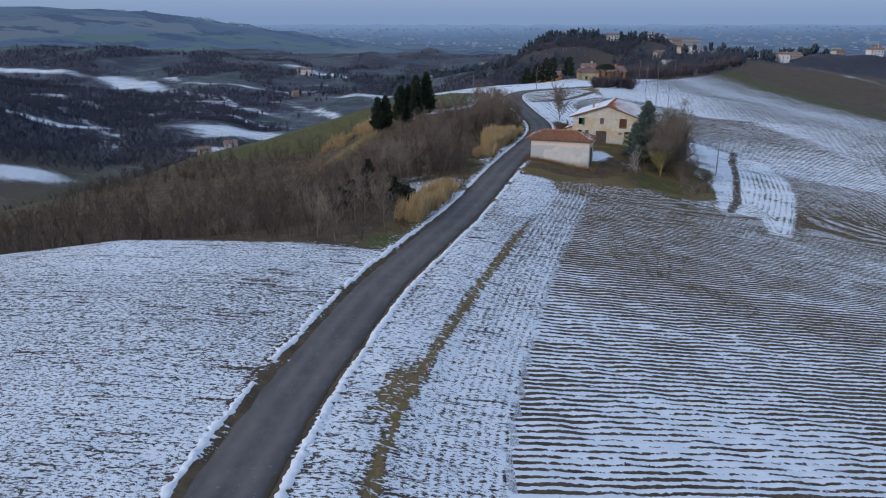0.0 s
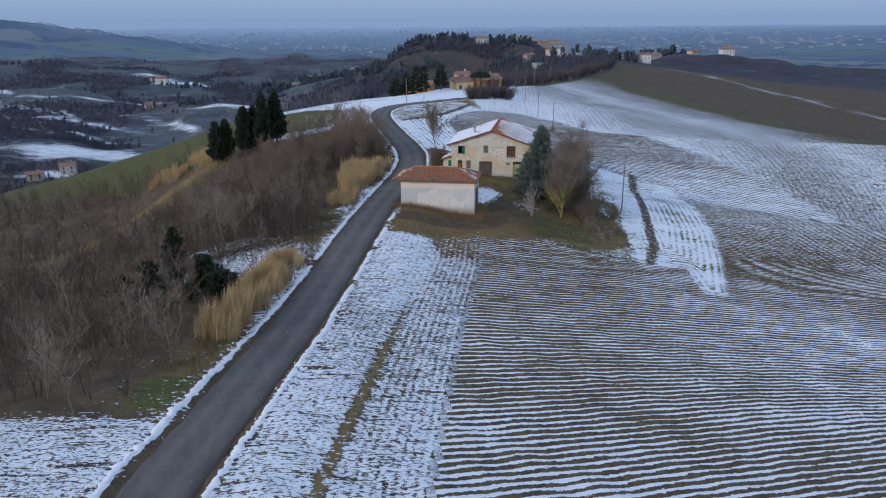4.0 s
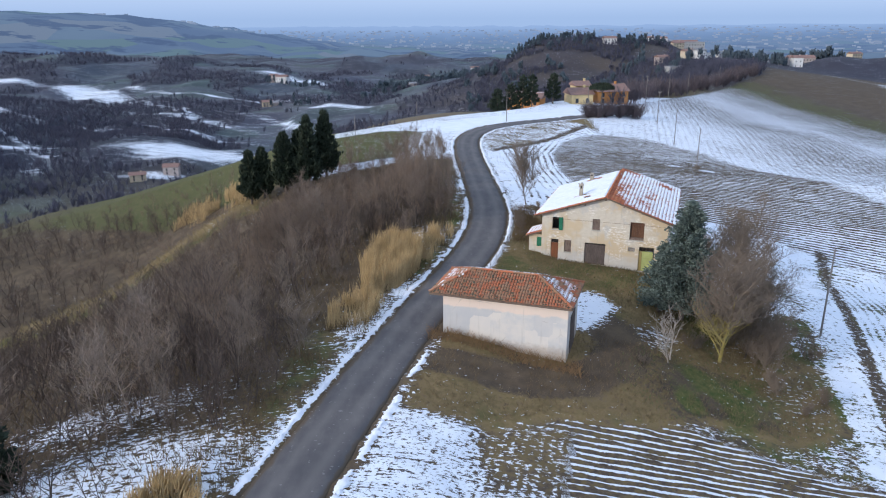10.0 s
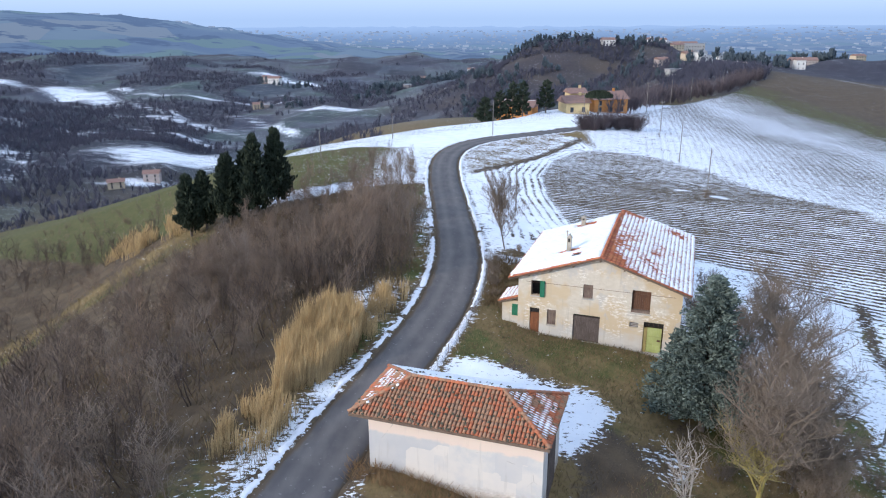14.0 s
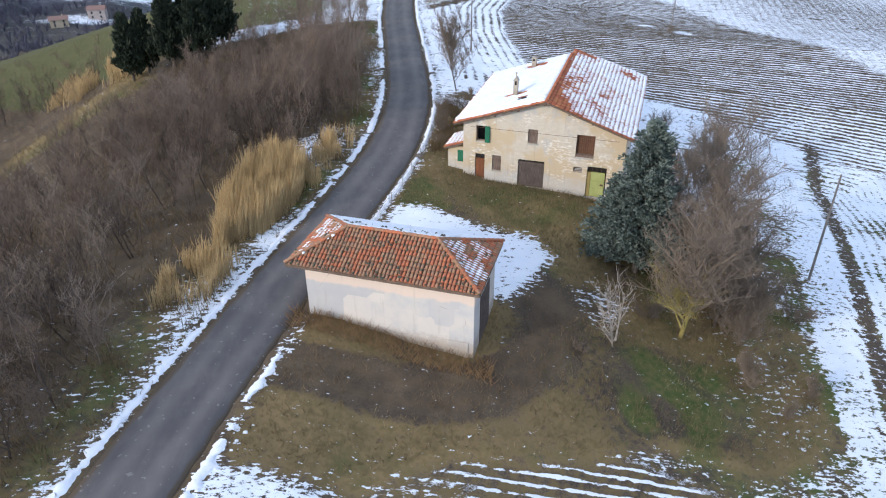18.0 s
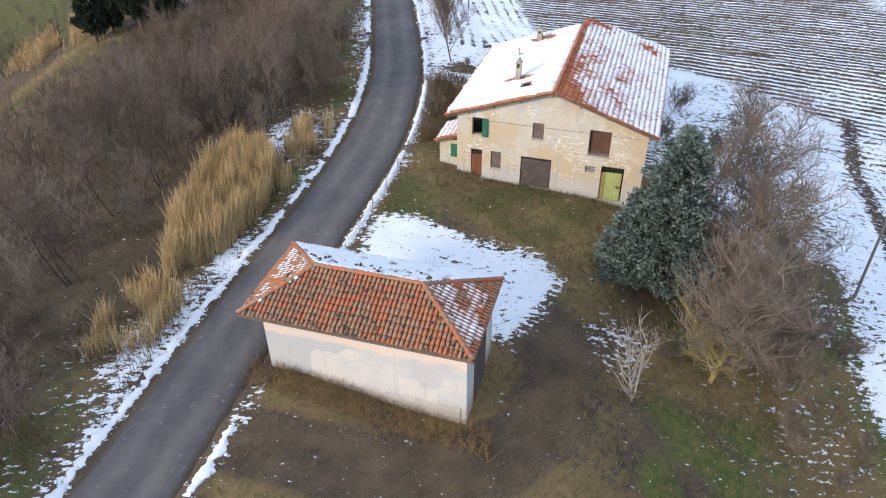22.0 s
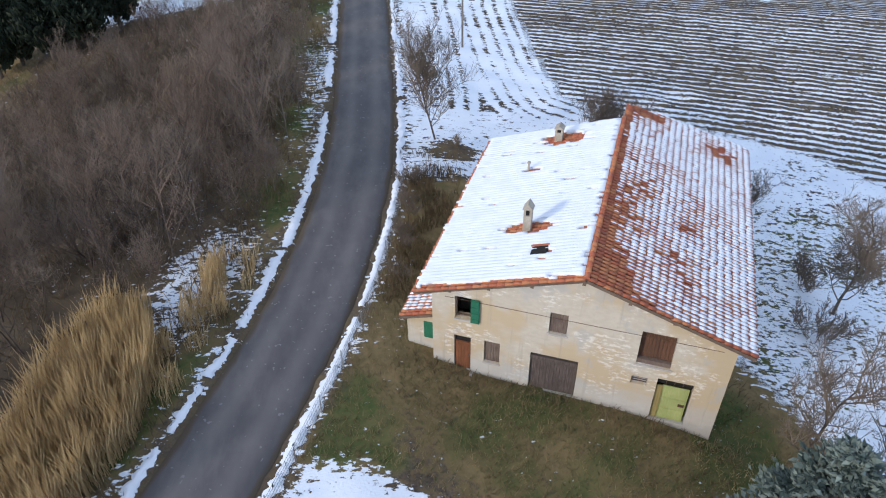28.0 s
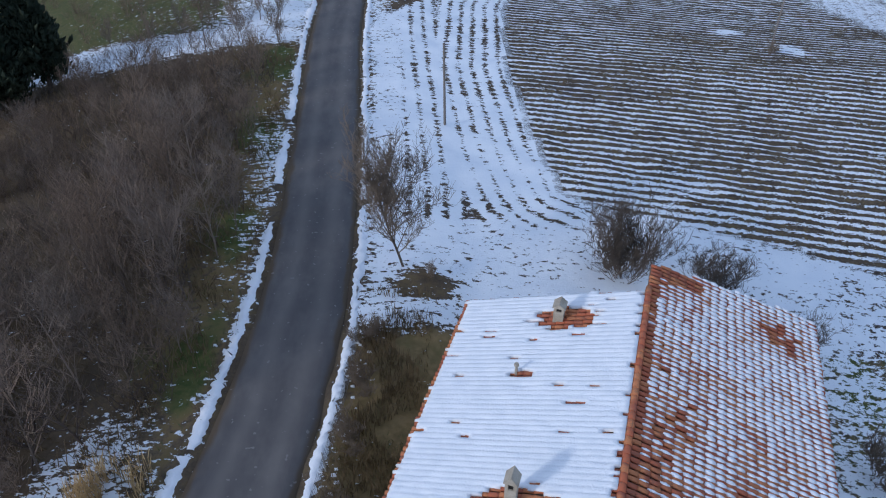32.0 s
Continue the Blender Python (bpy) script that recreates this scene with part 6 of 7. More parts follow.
def scatter_sticks(name, places, seed, label, category, hgt, twig, variants=3, fat=2.2, **kw):
    """Many distant bare trees in one mesh."""
    rng = np.random.RandomState(seed)
    bases = []
    for v in range(variants):
        st = grow(np.random.RandomState(seed + v), height=hgt, **kw)
        me = stick_mesh("tmp", [(a, b, ra * fat, rb * fat, l) for a, b, ra, rb, l in st], twig, 3)
        co = np.array([v_.co[:] for v_ in me.vertices])
        quads = np.array([tuple(p.vertices) for p in me.polygons if len(p.vertices) == 4])
        bpy.data.meshes.remove(me)
        bases.append((co, quads))
    cs, qs, n = [], [], 0
    for x, y, s in places:
        co, q = bases[rng.randint(variants)]
        a = rng.uniform(0, 6.283)
        c, si = math.cos(a) * s, math.sin(a) * s
        w = np.stack([co[:, 0] * c - co[:, 1] * si + x, co[:, 0] * si + co[:, 1] * c + y, co[:, 2] * s * rng.uniform(.85, 1.2) + gz(x, y)], 1)
        cs.append(w)
        qs.append(q + n)
        n += len(w)
    co, quads = np.vstack(cs), np.vstack(qs)
    me = bpy.data.meshes.new(name)
    me.vertices.add(len(co))
    me.vertices.foreach_set("co", co.ravel())
    me.loops.add(quads.size)
    me.loops.foreach_set("vertex_index", quads.ravel())
    me.polygons.add(len(quads))
    me.polygons.foreach_set("loop_start", np.arange(0, quads.size, 4))
    me.update(calc_edges=True)
    me.materials.append(twig)
    return tagged(new(name, me), label, category, kind="stuff")


def twig_hazed_material():
    k = Nodes("hazed_bare_wood", 0.9, 0.1)
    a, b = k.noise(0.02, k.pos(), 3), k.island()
    # bluish grey: distance haze painted into the twig colour
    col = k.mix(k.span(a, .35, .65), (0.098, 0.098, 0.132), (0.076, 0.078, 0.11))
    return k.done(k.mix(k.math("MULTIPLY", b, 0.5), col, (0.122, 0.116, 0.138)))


M_TWIG_HAZED = twig_hazed_material()
scatter_sticks("wood_slope", [(x, y, wr.uniform(.7, 1.15) * (0.5 if y > 152 and x > -75 and y < 206 + x * 0.83 else 0.85 if y > 170 else 1.0)) for x, y in keep_far], 71, "leafless brown wood down the valley slope", "wood", 6.2, leaf_material("far_thicket", (0.07, 0.053, 0.045), (0.165, 0.124, 0.097)), 4, 2.0, spread=0.8, stems=2, levels=2, kids=(5, 4), start=0.12, thick=0.008)
# brush under the trees
under = [(x + wr.uniform(-2, 2), y + wr.uniform(-2, 2), wr.uniform(.5, 1.2)) for x, y in spots[wr.permutation(len(spots))]]
ud, _, _ = along(ROAD_LINE, np.array([u[0] for u in under]), np.array([u[1] for u in under]))
under = [u for u, dd in zip(under, ud) if 7.5 < -dd < 78 and not math.hypot((u[0] + 3.5) / 7.5, (u[1] - 106) / 4.2) < 1 and not (-dd < 9.8 and 123.5 < u[1] < 148) and not (u[0] < -14 and -5 < along(SPUR_LINE, np.array([u[0]]), np.array([u[1]]))[0][0] < 2)][:2000]
scatter_sticks("wood_undergrowth", under, 81, "tangled brown undergrowth between bare trees", "undergrowth", 2.4, M_THICKET, 4, 1.3, spread=1.0, stems=5, levels=1, kids=(6,), start=0.1, thick=0.007)
# little trees along the snowy bank left of the bend
t0 = bare_tree("bare_sapling", 91, "thin bare sapling on the snowy field edge", "tree", "saplings along the bank", height=4.6, spread=0.5, levels=3, kids=(10, 5, 4), start=0.2, thick=0.010, stems=2, fat=1.3)
place(t0, 12.8, 199)
for x, y, s in ((10.5, 198.5, .9), (8.2, 199.3, 1.0), (5.5, 198.2, .8), (14.6, 197.2, .9), (15.2, 203, .9), (2.6, 198.0, .7), (-1, 197, .7), (13.5, 207, .7), (15.8, 193, 1.0), (11.5, 195.5, .9)):
    put_copy(t0, x, y, random.uniform(0, 360), s)


def blades(name, places, seed, material, label, category, hgt, rad, bend=0.3, plume=False):
    """Tall bent stalks, each a tapered three-sided stick, in one mesh."""
    rng = np.random.RandomState(seed)
    verts, faces = [], []
    for x, y in places:
        z = gz(x, y)
        h = hgt * rng.uniform(0.45, 1.1) * (0.85 + 0.5 * noise.noise(Vector((x * .8, y * .8, 1))))
        a, b = rng.normal(-0.3, 1.1) if plume else rng.uniform(0, 6.283), rng.uniform(0.05, bend)
        d = np.array([math.cos(a), math.sin(a), 0]) * b * h
        p0, p1, p2 = np.array([x, y, z - .05]), np.array([x, y, z + h * .55]) + d * .35, np.array([x, y, z + h * .97]) + d
        tube(verts, faces, p0, p1, rad, rad * .8, 3)
        tube(verts, faces, p1, p2, rad * (1.6 if plume else .8), rad * .2, 3)
    ob = mesh_part(name, verts, faces, material)
    return tagged(ob, label, category, kind="stuff")


def beside_road(rng, n, y0, y1, l0, l1, side=-1):
    out = []
    line = catmull(ROAD, 20)
    ys = line[:, 1]
    for _ in range(n):
        y = rng.uniform(y0, y1)
        i = int(np.argmin(np.abs(ys - y)))
        q = line[min(i + 1, len(line) - 1)] - line[i - 1]
        nrm = np.array([q[1], -q[0]]) / np.hypot(q[0], q[1])
        t = rng.uniform(0, 1)
        o = side * (l0 + (l1 - l0) * t)
        out.append((line[i][0] + nrm[0] * o + rng.uniform(-.3, .3), line[i][1] + nrm[1] * o + rng.uniform(-.3, .3)))
    return out


rr = np.random.RandomState(8)


def clumped(pts, scale, cut):
    return [p for p in pts if noise.noise(Vector((p[0] * scale, p[1] * scale, 4))) > cut]


def in_bed(n, pts):
    """Random places inside an outline."""
    p = np.array(pts)
    x, y = rr.uniform(p[:, 0].min(), p[:, 0].max(), n), rr.uniform(p[:, 1].min(), p[:, 1].max(), n)
    keep = poly_sd(x, y, pts) > 0
    return list(zip(x[keep], y[keep]))


BED = [(8.0, 131.0), (11.2, 133.4), (13.1, 138), (13.0, 142), (11.8, 145.6), (10, 146.5), (8.2, 143), (7.2, 137)]
blades("reed_bed", clumped(in_bed(12000, BED), .6, -.5), 1, M_REED, "tall dense dry golden cane bed beside the road", "reeds", 3.1, .015, .26, True)
blades("reed_bed", clumped(in_bed(2300, [(5.6, 124.6), (9.0, 125.4), (10.2, 129.6), (8, 131), (5.2, 129.4)]), .5, -.15), 12, M_REED, "small dry cane clump on the road bank", "reeds", 2.2, .015, .3, True)
blades("reed_bed", clumped(beside_road(rr, 2400, 138, 148.5, 3.7, 6.4), .6, .02), 2, M_REED, "sparse dry straw-coloured cane beside the road", "reeds", 1.9, .015, .3, True)
blades("reed_bed", clumped(beside_road(rr, 6000, 82, 97, 3.6, 6.8), .35, -.25), 3, M_REED, "dry golden cane on the road bank", "reeds", 2.9, .016, .26, True)
blades("reed_bed", clumped(beside_road(rr, 2500, 97, 103, 3.8, 7.5), .4, 0), 4, M_REED, "thin dry reeds on the snowy bank", "reeds", 1.8, .024, .45, True)
blades("reed_bed", clumped([(rr.uniform(-34, -19), rr.uniform(191, 203)) for _ in range(3500)], .2, -.05), 6, M_REED, "dry brown reeds on the spur beside cypresses", "reeds", 2.6, .03, .45, True)
blades("bank_weeds", clumped(beside_road(rr, 9000, 76, 195, 3.3, 7.5), .5, .05), 5, M_WEED, "dead brown weeds on the road bank", "weeds", .9, .02, .6)
blades("yard_weeds", clumped(beside_road(rr, 2500, 146, 160, 3.4, 6.5, 1), .5, -.2), 7, M_WEED, "dead brown weeds between road and farmhouse", "weeds", .9, .02, .6)


def short_grass(name, n, x0, x1, y0, y1, test, seed, material, label, hgt, rad):
    """Low tufts of single bent blades over a patch of ground."""
    rng = np.random.RandomState(seed)
    x, y = rng.uniform(x0, x1, n), rng.uniform(y0, y1, n)
    keep = test(x, y)
    verts, faces = [], []
    for a, b in zip(x[keep], y[keep]):
        z, t, h = gz(a, b), rng.uniform(0, 6.283), hgt * rng.uniform(.4, 1.2)
        tube(verts, faces, (a, b, z - .03), (a + math.cos(t) * h * .7, b + math.sin(t) * h * .7, z + h), rad, rad * .3, 3)
    return tagged(mesh_part(name, verts, faces, material), label, "grass", kind="stuff")


def in_yard(x, y):
    return (poly_sd(x, y, YARD) > 0.3) & (poly_sd(x, y, YARD_SNOW) < -0.3) & (along(ROAD_LINE, x, y)[0] > 3.2)


short_grass("yard_grass", 20000, 11, 48, 111, 142, lambda x, y: in_yard(x, y) & (waves(x, y, 9, 32) > -.4), 1, M_WEED, "short dead brown grass over the yard", .27, .02)
short_grass("yard_grass", 9000, 20, 48, 112, 142, lambda x, y: in_yard(x, y) & (bump2(x, y, 36.5, 119.5, 7.5, 5.5) + bump2(x, y, 31, 137, 8, 3.5, -20) > .35), 2, M_GRASS, "short green winter grass in the yard", .2, .022)
short_grass("wall_weeds", 4200, 14, 26, 118, 124.5, lambda x, y: np.abs((x - 15.4) * .328 + (y - 123.6) * .9446 + .75) < .8, 3, M_RUST, "dry rust-brown weeds along the barn wall", .65, .018)
short_grass("wall_weeds", 2200, 25, 39, 136, 143, lambda x, y: np.abs((x - 25.93) * .338 + (y - 142.04) * .9411 + .5) < .5, 4, M_WEED, "dry brown weeds along the farmhouse wall", .35, .02)
short_grass("bank_grass", 7000, 3, 24, 104, 190, lambda x, y: (lambda d: (d < -2.9) & (d > -6.5))(along(ROAD_LINE, x, y)[0]), 5, M_GRASS, "rough green and tan grass on the road bank", .28, .022)


M_HAY = leaf_material("bleached_hay", (0.32, 0.24, 0.12), (0.19, 0.15, 0.075))
short_grass("yard_grass", 12000, 11, 48, 111, 142, lambda x, y: in_yard(x, y) & (waves(x, y, 7, 36) > -.1) & (np.abs(along(catmull(YARD_TRACK, 6), x, y)[0]) > 1.5), 6, M_HAY, "bleached tan grass over the yard", .2, .018)
short_grass("wood_floor_grass", 26000, -30, 17, 84, 192, lambda x, y: (lambda d: (d < -5) & (d > -34))(along(ROAD_LINE, x, y)[0]) & (waves(x, y, 12, 37) > -.5), 7, M_WEED, "dead brown grass and bramble on the wood floor", .8, .03)
short_grass("spur_grass", 5000, -50, -14, 160, 194, lambda x, y: (lambda d: (d < 3) & (d > -7))(along(SPUR_LINE, x, y)[0]), 8, M_HAY, "bleached grass on the bare spur", .5, .04)
short_grass("yard_grass", 14000, 19, 40, 131, 151, lambda x, y: in_yard(x, y), 9, M_HAY, "short tan and olive grass before the farmhouse", .2, .016)
short_grass("yard_grass", 9000, 19, 40, 131, 151, lambda x, y: in_yard(x, y) & (waves(x, y, 5, 38) > -.2), 10, M_GRASS, "short olive grass before the farmhouse", .2, .016)


# ---- the houses beyond the bend, the village and the valley ----
def paint(name, c):
    return simple(name, c, tuple(v * 0.82 for v in c), 0.6)


M_ORANGE, M_YELLOW, M_WHITE_WALL, M_PINK = paint("orange_wall", (0.50, 0.29, 0.16)), paint("yellow_wall", (0.62, 0.52, 0.37)), paint("white_wall", (0.78, 0.76, 0.72)), paint("pink_wall", (0.48, 0.41, 0.37))
M_ROOF_FAR = simple("terracotta_far", (0.29, 0.18, 0.145), (0.22, 0.145, 0.125), 1.5)
M_GREY_ROOF = simple("grey_roof", (0.30, 0.30, 0.31), (0.22, 0.22, 0.23), 1.0)
M_GLASS = simple("dark_window", (0.035, 0.04, 0.05), (0.05, 0.055, 0.065), 1, 0.2, 0.5)


def far_house(x, y, w, d, h, turn, wall, roof, label, rise=0.3, flat=False, snow=False, storeys=2):
    t = thing("country_house", pose(x, y, gz(x, y) - .4, 0, 0, turn), label, "house")
    h += .4
    wall_ob = part("wall", one_box(-w / 2, w / 2, -d / 2, d / 2, -1.5, h), wall, t)
    o, r = .5, d / 2 * rise * 1.6
    bm = bmesh.new()
    if flat:
        box(bm, -w / 2 - .2, w / 2 + .2, -d / 2 - .2, d / 2 + .2, h + .003, h + .35)
    else:
        v = [bm.verts.new(p) for p in ((-w / 2 - o, -d / 2 - o, h - .1), (w / 2 + o, -d / 2 - o, h - .1), (w / 2 + o, d / 2 + o, h - .1), (-w / 2 - o, d / 2 + o, h - .1), (-w / 2 - o, 0, h + r), (w / 2 + o, 0, h + r))]
        for f in ((0, 1, 5, 4), (2, 3, 4, 5), (3, 0, 4), (1, 2, 5), (3, 2, 1, 0)):
            bm.faces.new([v[i] for i in f])
    rf = part("roof", bm, roof, t)
    if not flat:
        part("chimney", one_box(w * .2, w * .2 + .6, -.3, .3, h + r * .5, h + r + .7), wall, rf)
    if snow:
        bm = bmesh.new()
        v = [bm.verts.new(p) for p in ((-w / 2 - .3, .3, h + r * .93 + .05), (w / 2 + .3, .3, h + r * .93 + .05), (w / 2 + .3, d / 2 + .2, h + .15), (-w / 2 - .3, d / 2 + .2, h + .15), (-w / 2 - .3, -.6, h + r * .83 + .08), (w / 2 + .3, -.6, h + r * .83 + .08))]
        bm.faces.new([v[i] for i in (0, 1, 2, 3)])
        bm.faces.new([v[i] for i in (4, 5, 1, 0)])
        part("roof_snow", bm, M_SNOW, rf)
    n = max(2, int(w / 3.2))
    for s in range(storeys):
        z = .9 + s * (h - .8) / storeys
        for k in range(n):
            xx = -w / 2 + w * (k + .5) / n
            win = part("window", one_box(xx - .45, xx + .45, -d / 2 - .06, -d / 2 - .004, z, z + 1.3), M_GLASS, t)
            part("window_sill", one_box(xx - .55, xx + .55, -d / 2 - .12, -d / 2 - .004, z - .1, z - .004), M_STONE, win)
    return t


M_SUNNY, M_AMBER = paint("warm_yellow_wall", (0.64, 0.50, 0.26)), paint("amber_wall", (0.58, 0.27, 0.09))
far_house(41.5, 288, 10, 7, 4.6, -20, M_AMBER, M_ROOF_FAR, "orange house behind pines with snow on its roof", snow=True)
far_house(56.5, 284.5, 6.5, 7, 3.0, 8, M_SUNNY, M_ROOF_FAR, "low yellow outbuilding with terracotta roof", storeys=1)
far_house(58.0, 291, 4.5, 5, 5.2, 8, M_SUNNY, M_ROOF_FAR, "tall yellow house part with terracotta roof")
far_house(67.5, 295, 10, 8, 4.0, 12, M_AMBER, M_ROOF_FAR, "stone house with orange-red roof behind an umbrella pine")
for x, y, w, d, h, turn, wall, roof, lb, kw in (
        (238, 728, 10, 9, 6, 10, M_YELLOW, M_ROOF_FAR, "pale yellow village house among trees", {}), (246, 722, 9, 8, 7.5, 20, M_WHITE_WALL, M_GREY_ROOF, "white village house among trees", {}),
        (256, 730, 8, 8, 6, 0, M_WHITE_WALL, M_GREY_ROOF, "white village house with flat roof", {"flat": True}), (213, 722, 10, 8, 5, 15, M_PINK, M_ROOF_FAR, "pink-orange house among bare trees", {}),
        (292, 930, 62, 14, 8, 4, M_CONCRETE, M_GREY_ROOF, "long grey school building", {"flat": True}), (300, 985, 70, 12, 10, 3, M_PINK, M_ROOF_FAR, "long row of brick-red apartment houses", {"storeys": 3}),
        (262, 1000, 26, 12, 10, 3, M_PINK, M_ROOF_FAR, "brick apartment house on the ridge", {"storeys": 3}), (268, 960, 10, 9, 7, 0, M_WHITE_WALL, M_ROOF_FAR, "white house front above the village", {}),
        (345, 900, 24, 12, 5, 6, M_WHITE_WALL, M_GREY_ROOF, "low white hall with flat roof", {"flat": True}), (372, 800, 9, 9, 9, -5, M_WHITE_WALL, M_ROOF_FAR, "white house with orange roof on the crest", {}),
        (395, 840, 26, 12, 6, -5, M_PINK, M_ROOF_FAR, "long house with orange roof on the crest", {}), (470, 800, 14, 10, 6, 0, M_WHITE_WALL, M_ROOF_FAR, "white farmhouse with red roof on the far field", {}),
        (478, 812, 7, 7, 10, 0, M_WHITE_WALL, M_ROOF_FAR, "white tower house on the far field", {}), (193, 842, 13, 9, 5.5, 5, M_WHITE_WALL, M_ROOF_FAR, "cream villa among cypresses on the hill", {}),
        (-176, 868, 11, 8, 5.5, 20, M_YELLOW, M_ROOF_FAR, "cream farmhouse in the valley", {}), (-166, 866, 6, 6, 3.5, 20, M_PINK, M_GREY_ROOF, "small barn beside a valley farmhouse", {"storeys": 1}),
        (-192, 1030, 15, 11, 8, -10, M_WHITE_WALL, M_ROOF_FAR, "old pale church house on the valley hill", {}), (-205, 1040, 10, 10, 9, -10, M_PINK, M_ROOF_FAR, "stone house beside the valley church", {}),
        (-165, 486, 9, 6, 4, 25, M_YELLOW, M_ROOF_FAR, "yellow valley house with orange roof", {}), (-152, 506, 9, 7, 5, 10, M_PINK, M_ROOF_FAR, "pink valley house with brown roof", {}),
        (72, 1260, 12, 10, 8, 0, M_WHITE_WALL, M_ROOF_FAR, "white villa beside the dark wood", {}), (-5, 1180, 10, 8, 6, 0, M_PINK, M_ROOF_FAR, "far pink farmhouse among cypresses", {}), (-20, 1010, 9, 7, 5, 15, M_PINK, M_GREY_ROOF, "grey-roofed barn in the valley", {"storeys": 1}),
        (200, 640, 16, 8, 3.5, 15, M_CONCRETE, M_GREY_ROOF, "low grey shed below the ridge road", {"storeys": 1, "flat": True})):
    far_house(x, y, w, d, h, turn, wall, roof, lb, **kw)

for k in range(16):
    a = k / 15
    far_house(268 + 190 * a + 14 * math.sin(k * 2.3), 905 + 60 * math.sin(k * 1.7), 8 + 3 * (k % 3), 8, 5 + (k % 2), 20 * math.sin(k), (M_WHITE_WALL, M_PINK, M_YELLOW)[k % 3], (M_ROOF_FAR, M_GREY_ROOF)[k % 2], ("small white village house on the ridge", "small brick village house on the ridge", "small cream village house on the ridge")[k % 3])


def puffs(name, places, seed, material, label, category, size=1.0, sticks=22, rad=0.16, tall=5.5, spread=2.2, kind="stuff"):
    """Distant bare crowns: sprays of sticks from a short trunk, all in one mesh."""
    rng = np.random.RandomState(seed)
    n = len(places)
    px, py = np.array([p[0] for p in places]), np.array([p[1] for p in places])
    pz = np.array([gz(a, b) for a, b in zip(px, py)])
    sc = rng.uniform(.65, 1.25, n) * size
    m = n * sticks
    own = np.repeat(np.arange(n), sticks)
    a = rng.uniform(0, 6.283, m)
    z0 = rng.uniform(.05, .55, m) * tall
    r = rng.uniform(.25, 1.0, m) * spread
    z1 = np.minimum(z0 + rng.uniform(.2, .55, m) * tall, tall * 1.05 - .25 * r)
    s = sc[own]
    A = np.stack([px[own] + .15 * r * np.cos(a) * s, py[own] + .15 * r * np.sin(a) * s, pz[own] + z0 * s - .3], 1)
    B = np.stack([px[own] + r * np.cos(a) * s, py[own] + r * np.sin(a) * s, pz[own] + z1 * s], 1)
    w = B - A
    w /= np.linalg.norm(w, axis=1)[:, None]
    u = np.cross(w, np.array([0.31, 0.2, 0.93]))
    u /= np.linalg.norm(u, axis=1)[:, None] + 1e-9
    v = np.cross(w, u)
    co = np.empty((m, 6, 3))
    for k in range(3):
        c, si = math.cos(2.0944 * k), math.sin(2.0944 * k)
        co[:, k] = A + (u * c + v * si) * (rad * s)[:, None]
        co[:, 3 + k] = B + (u * c + v * si) * (rad * .45 * s)[:, None]
    base = (np.arange(m) * 6)[:, None, None]
    quads = (np.array([[0, 1, 4, 3], [1, 2, 5, 4], [2, 0, 3, 5]])[None] + base).reshape(-1, 4)
    me = bpy.data.meshes.new(name)
    me.vertices.add(m * 6)
    me.vertices.foreach_set("co", co.ravel())
    me.loops.add(quads.size)
    me.loops.foreach_set("vertex_index", quads.ravel())
    me.polygons.add(len(quads))
    me.polygons.foreach_set("loop_start", np.arange(0, quads.size, 4))
    me.update(calc_edges=True)
    me.materials.append(material)
    return tagged(new(name, me), label, category, kind=kind)


fr = np.random.RandomState(77)


def region(n, x0, x1, y0, y1, test):
    """n places in a rectangle that pass the test (given as arrays)."""
    x, y = fr.uniform(x0, x1, n), fr.uniform(y0, y1, n)
    keep = test(x, y)
    return list(zip(x[keep], y[keep]))


def free_of_snow(x, y):
    m = np.ones(x.shape, bool)
    for cx, cy, rx, ry, turn in FAR_SNOW:
        m &= bump2(x, y, cx, cy, rx * 1.1, ry * 1.3, turn) < 0.35
    return m


def left_of_crest(x, y, lo, hi):
    d, _, _ = along(SPINE, x, y)
    return (-d > lo) & (-d < hi)


# far evergreens paler and bluer than near ones: haze painted into their colour
M_DARK_HAZED = leaf_material("hazed_evergreens", (0.066, 0.088, 0.108), (0.092, 0.118, 0.135))
M_BUSH = leaf_material("purple_brown_twigs", (0.17, 0.135, 0.14), (0.11, 0.09, 0.097))
puffs("ridge_hedge", region(2200, 66, 200, 285, 470, lambda x, y: left_of_crest(x, y, 1, 12)), 1, M_BUSH, "purple-brown leafless hedge along the ridge", "hedge", 1.1, 26, .10)
puffs("ridge_wood", region(7600, 40, 330, 440, 880, lambda x, y: left_of_crest(x, y, 0, 190) & (waves(x, y, 120, 61) > -.45) & (bump2(x, y, 125, 790, 55, 28) < .5) & (bump2(x, y, 120, 520, 45, 70, 25) < .4)), 2, M_TWIG_HAZED, "leafless wood below the village", "wood", 1.0, 12, .2)
puffs("valley_wood", region(15000, -750, 60, 260, 1250, lambda x, y: (waves(x, y, 150, 12) > -.05) & free_of_snow(x, y) & (ground_z(x, y) < -22)), 3, M_TWIG_HAZED, "dark leafless woods on the valley slopes", "wood", 1.0, 10, .2)
puffs("valley_thicket", region(7000, -620, -150, 400, 830, lambda x, y: (bump2(x, y, -390, 600, 210, 220, 15) > .3) & free_of_snow(x, y)), 7, M_TWIG_HAZED, "dark leafless thicket on the valley hill", "wood", 1.0, 9, .2)
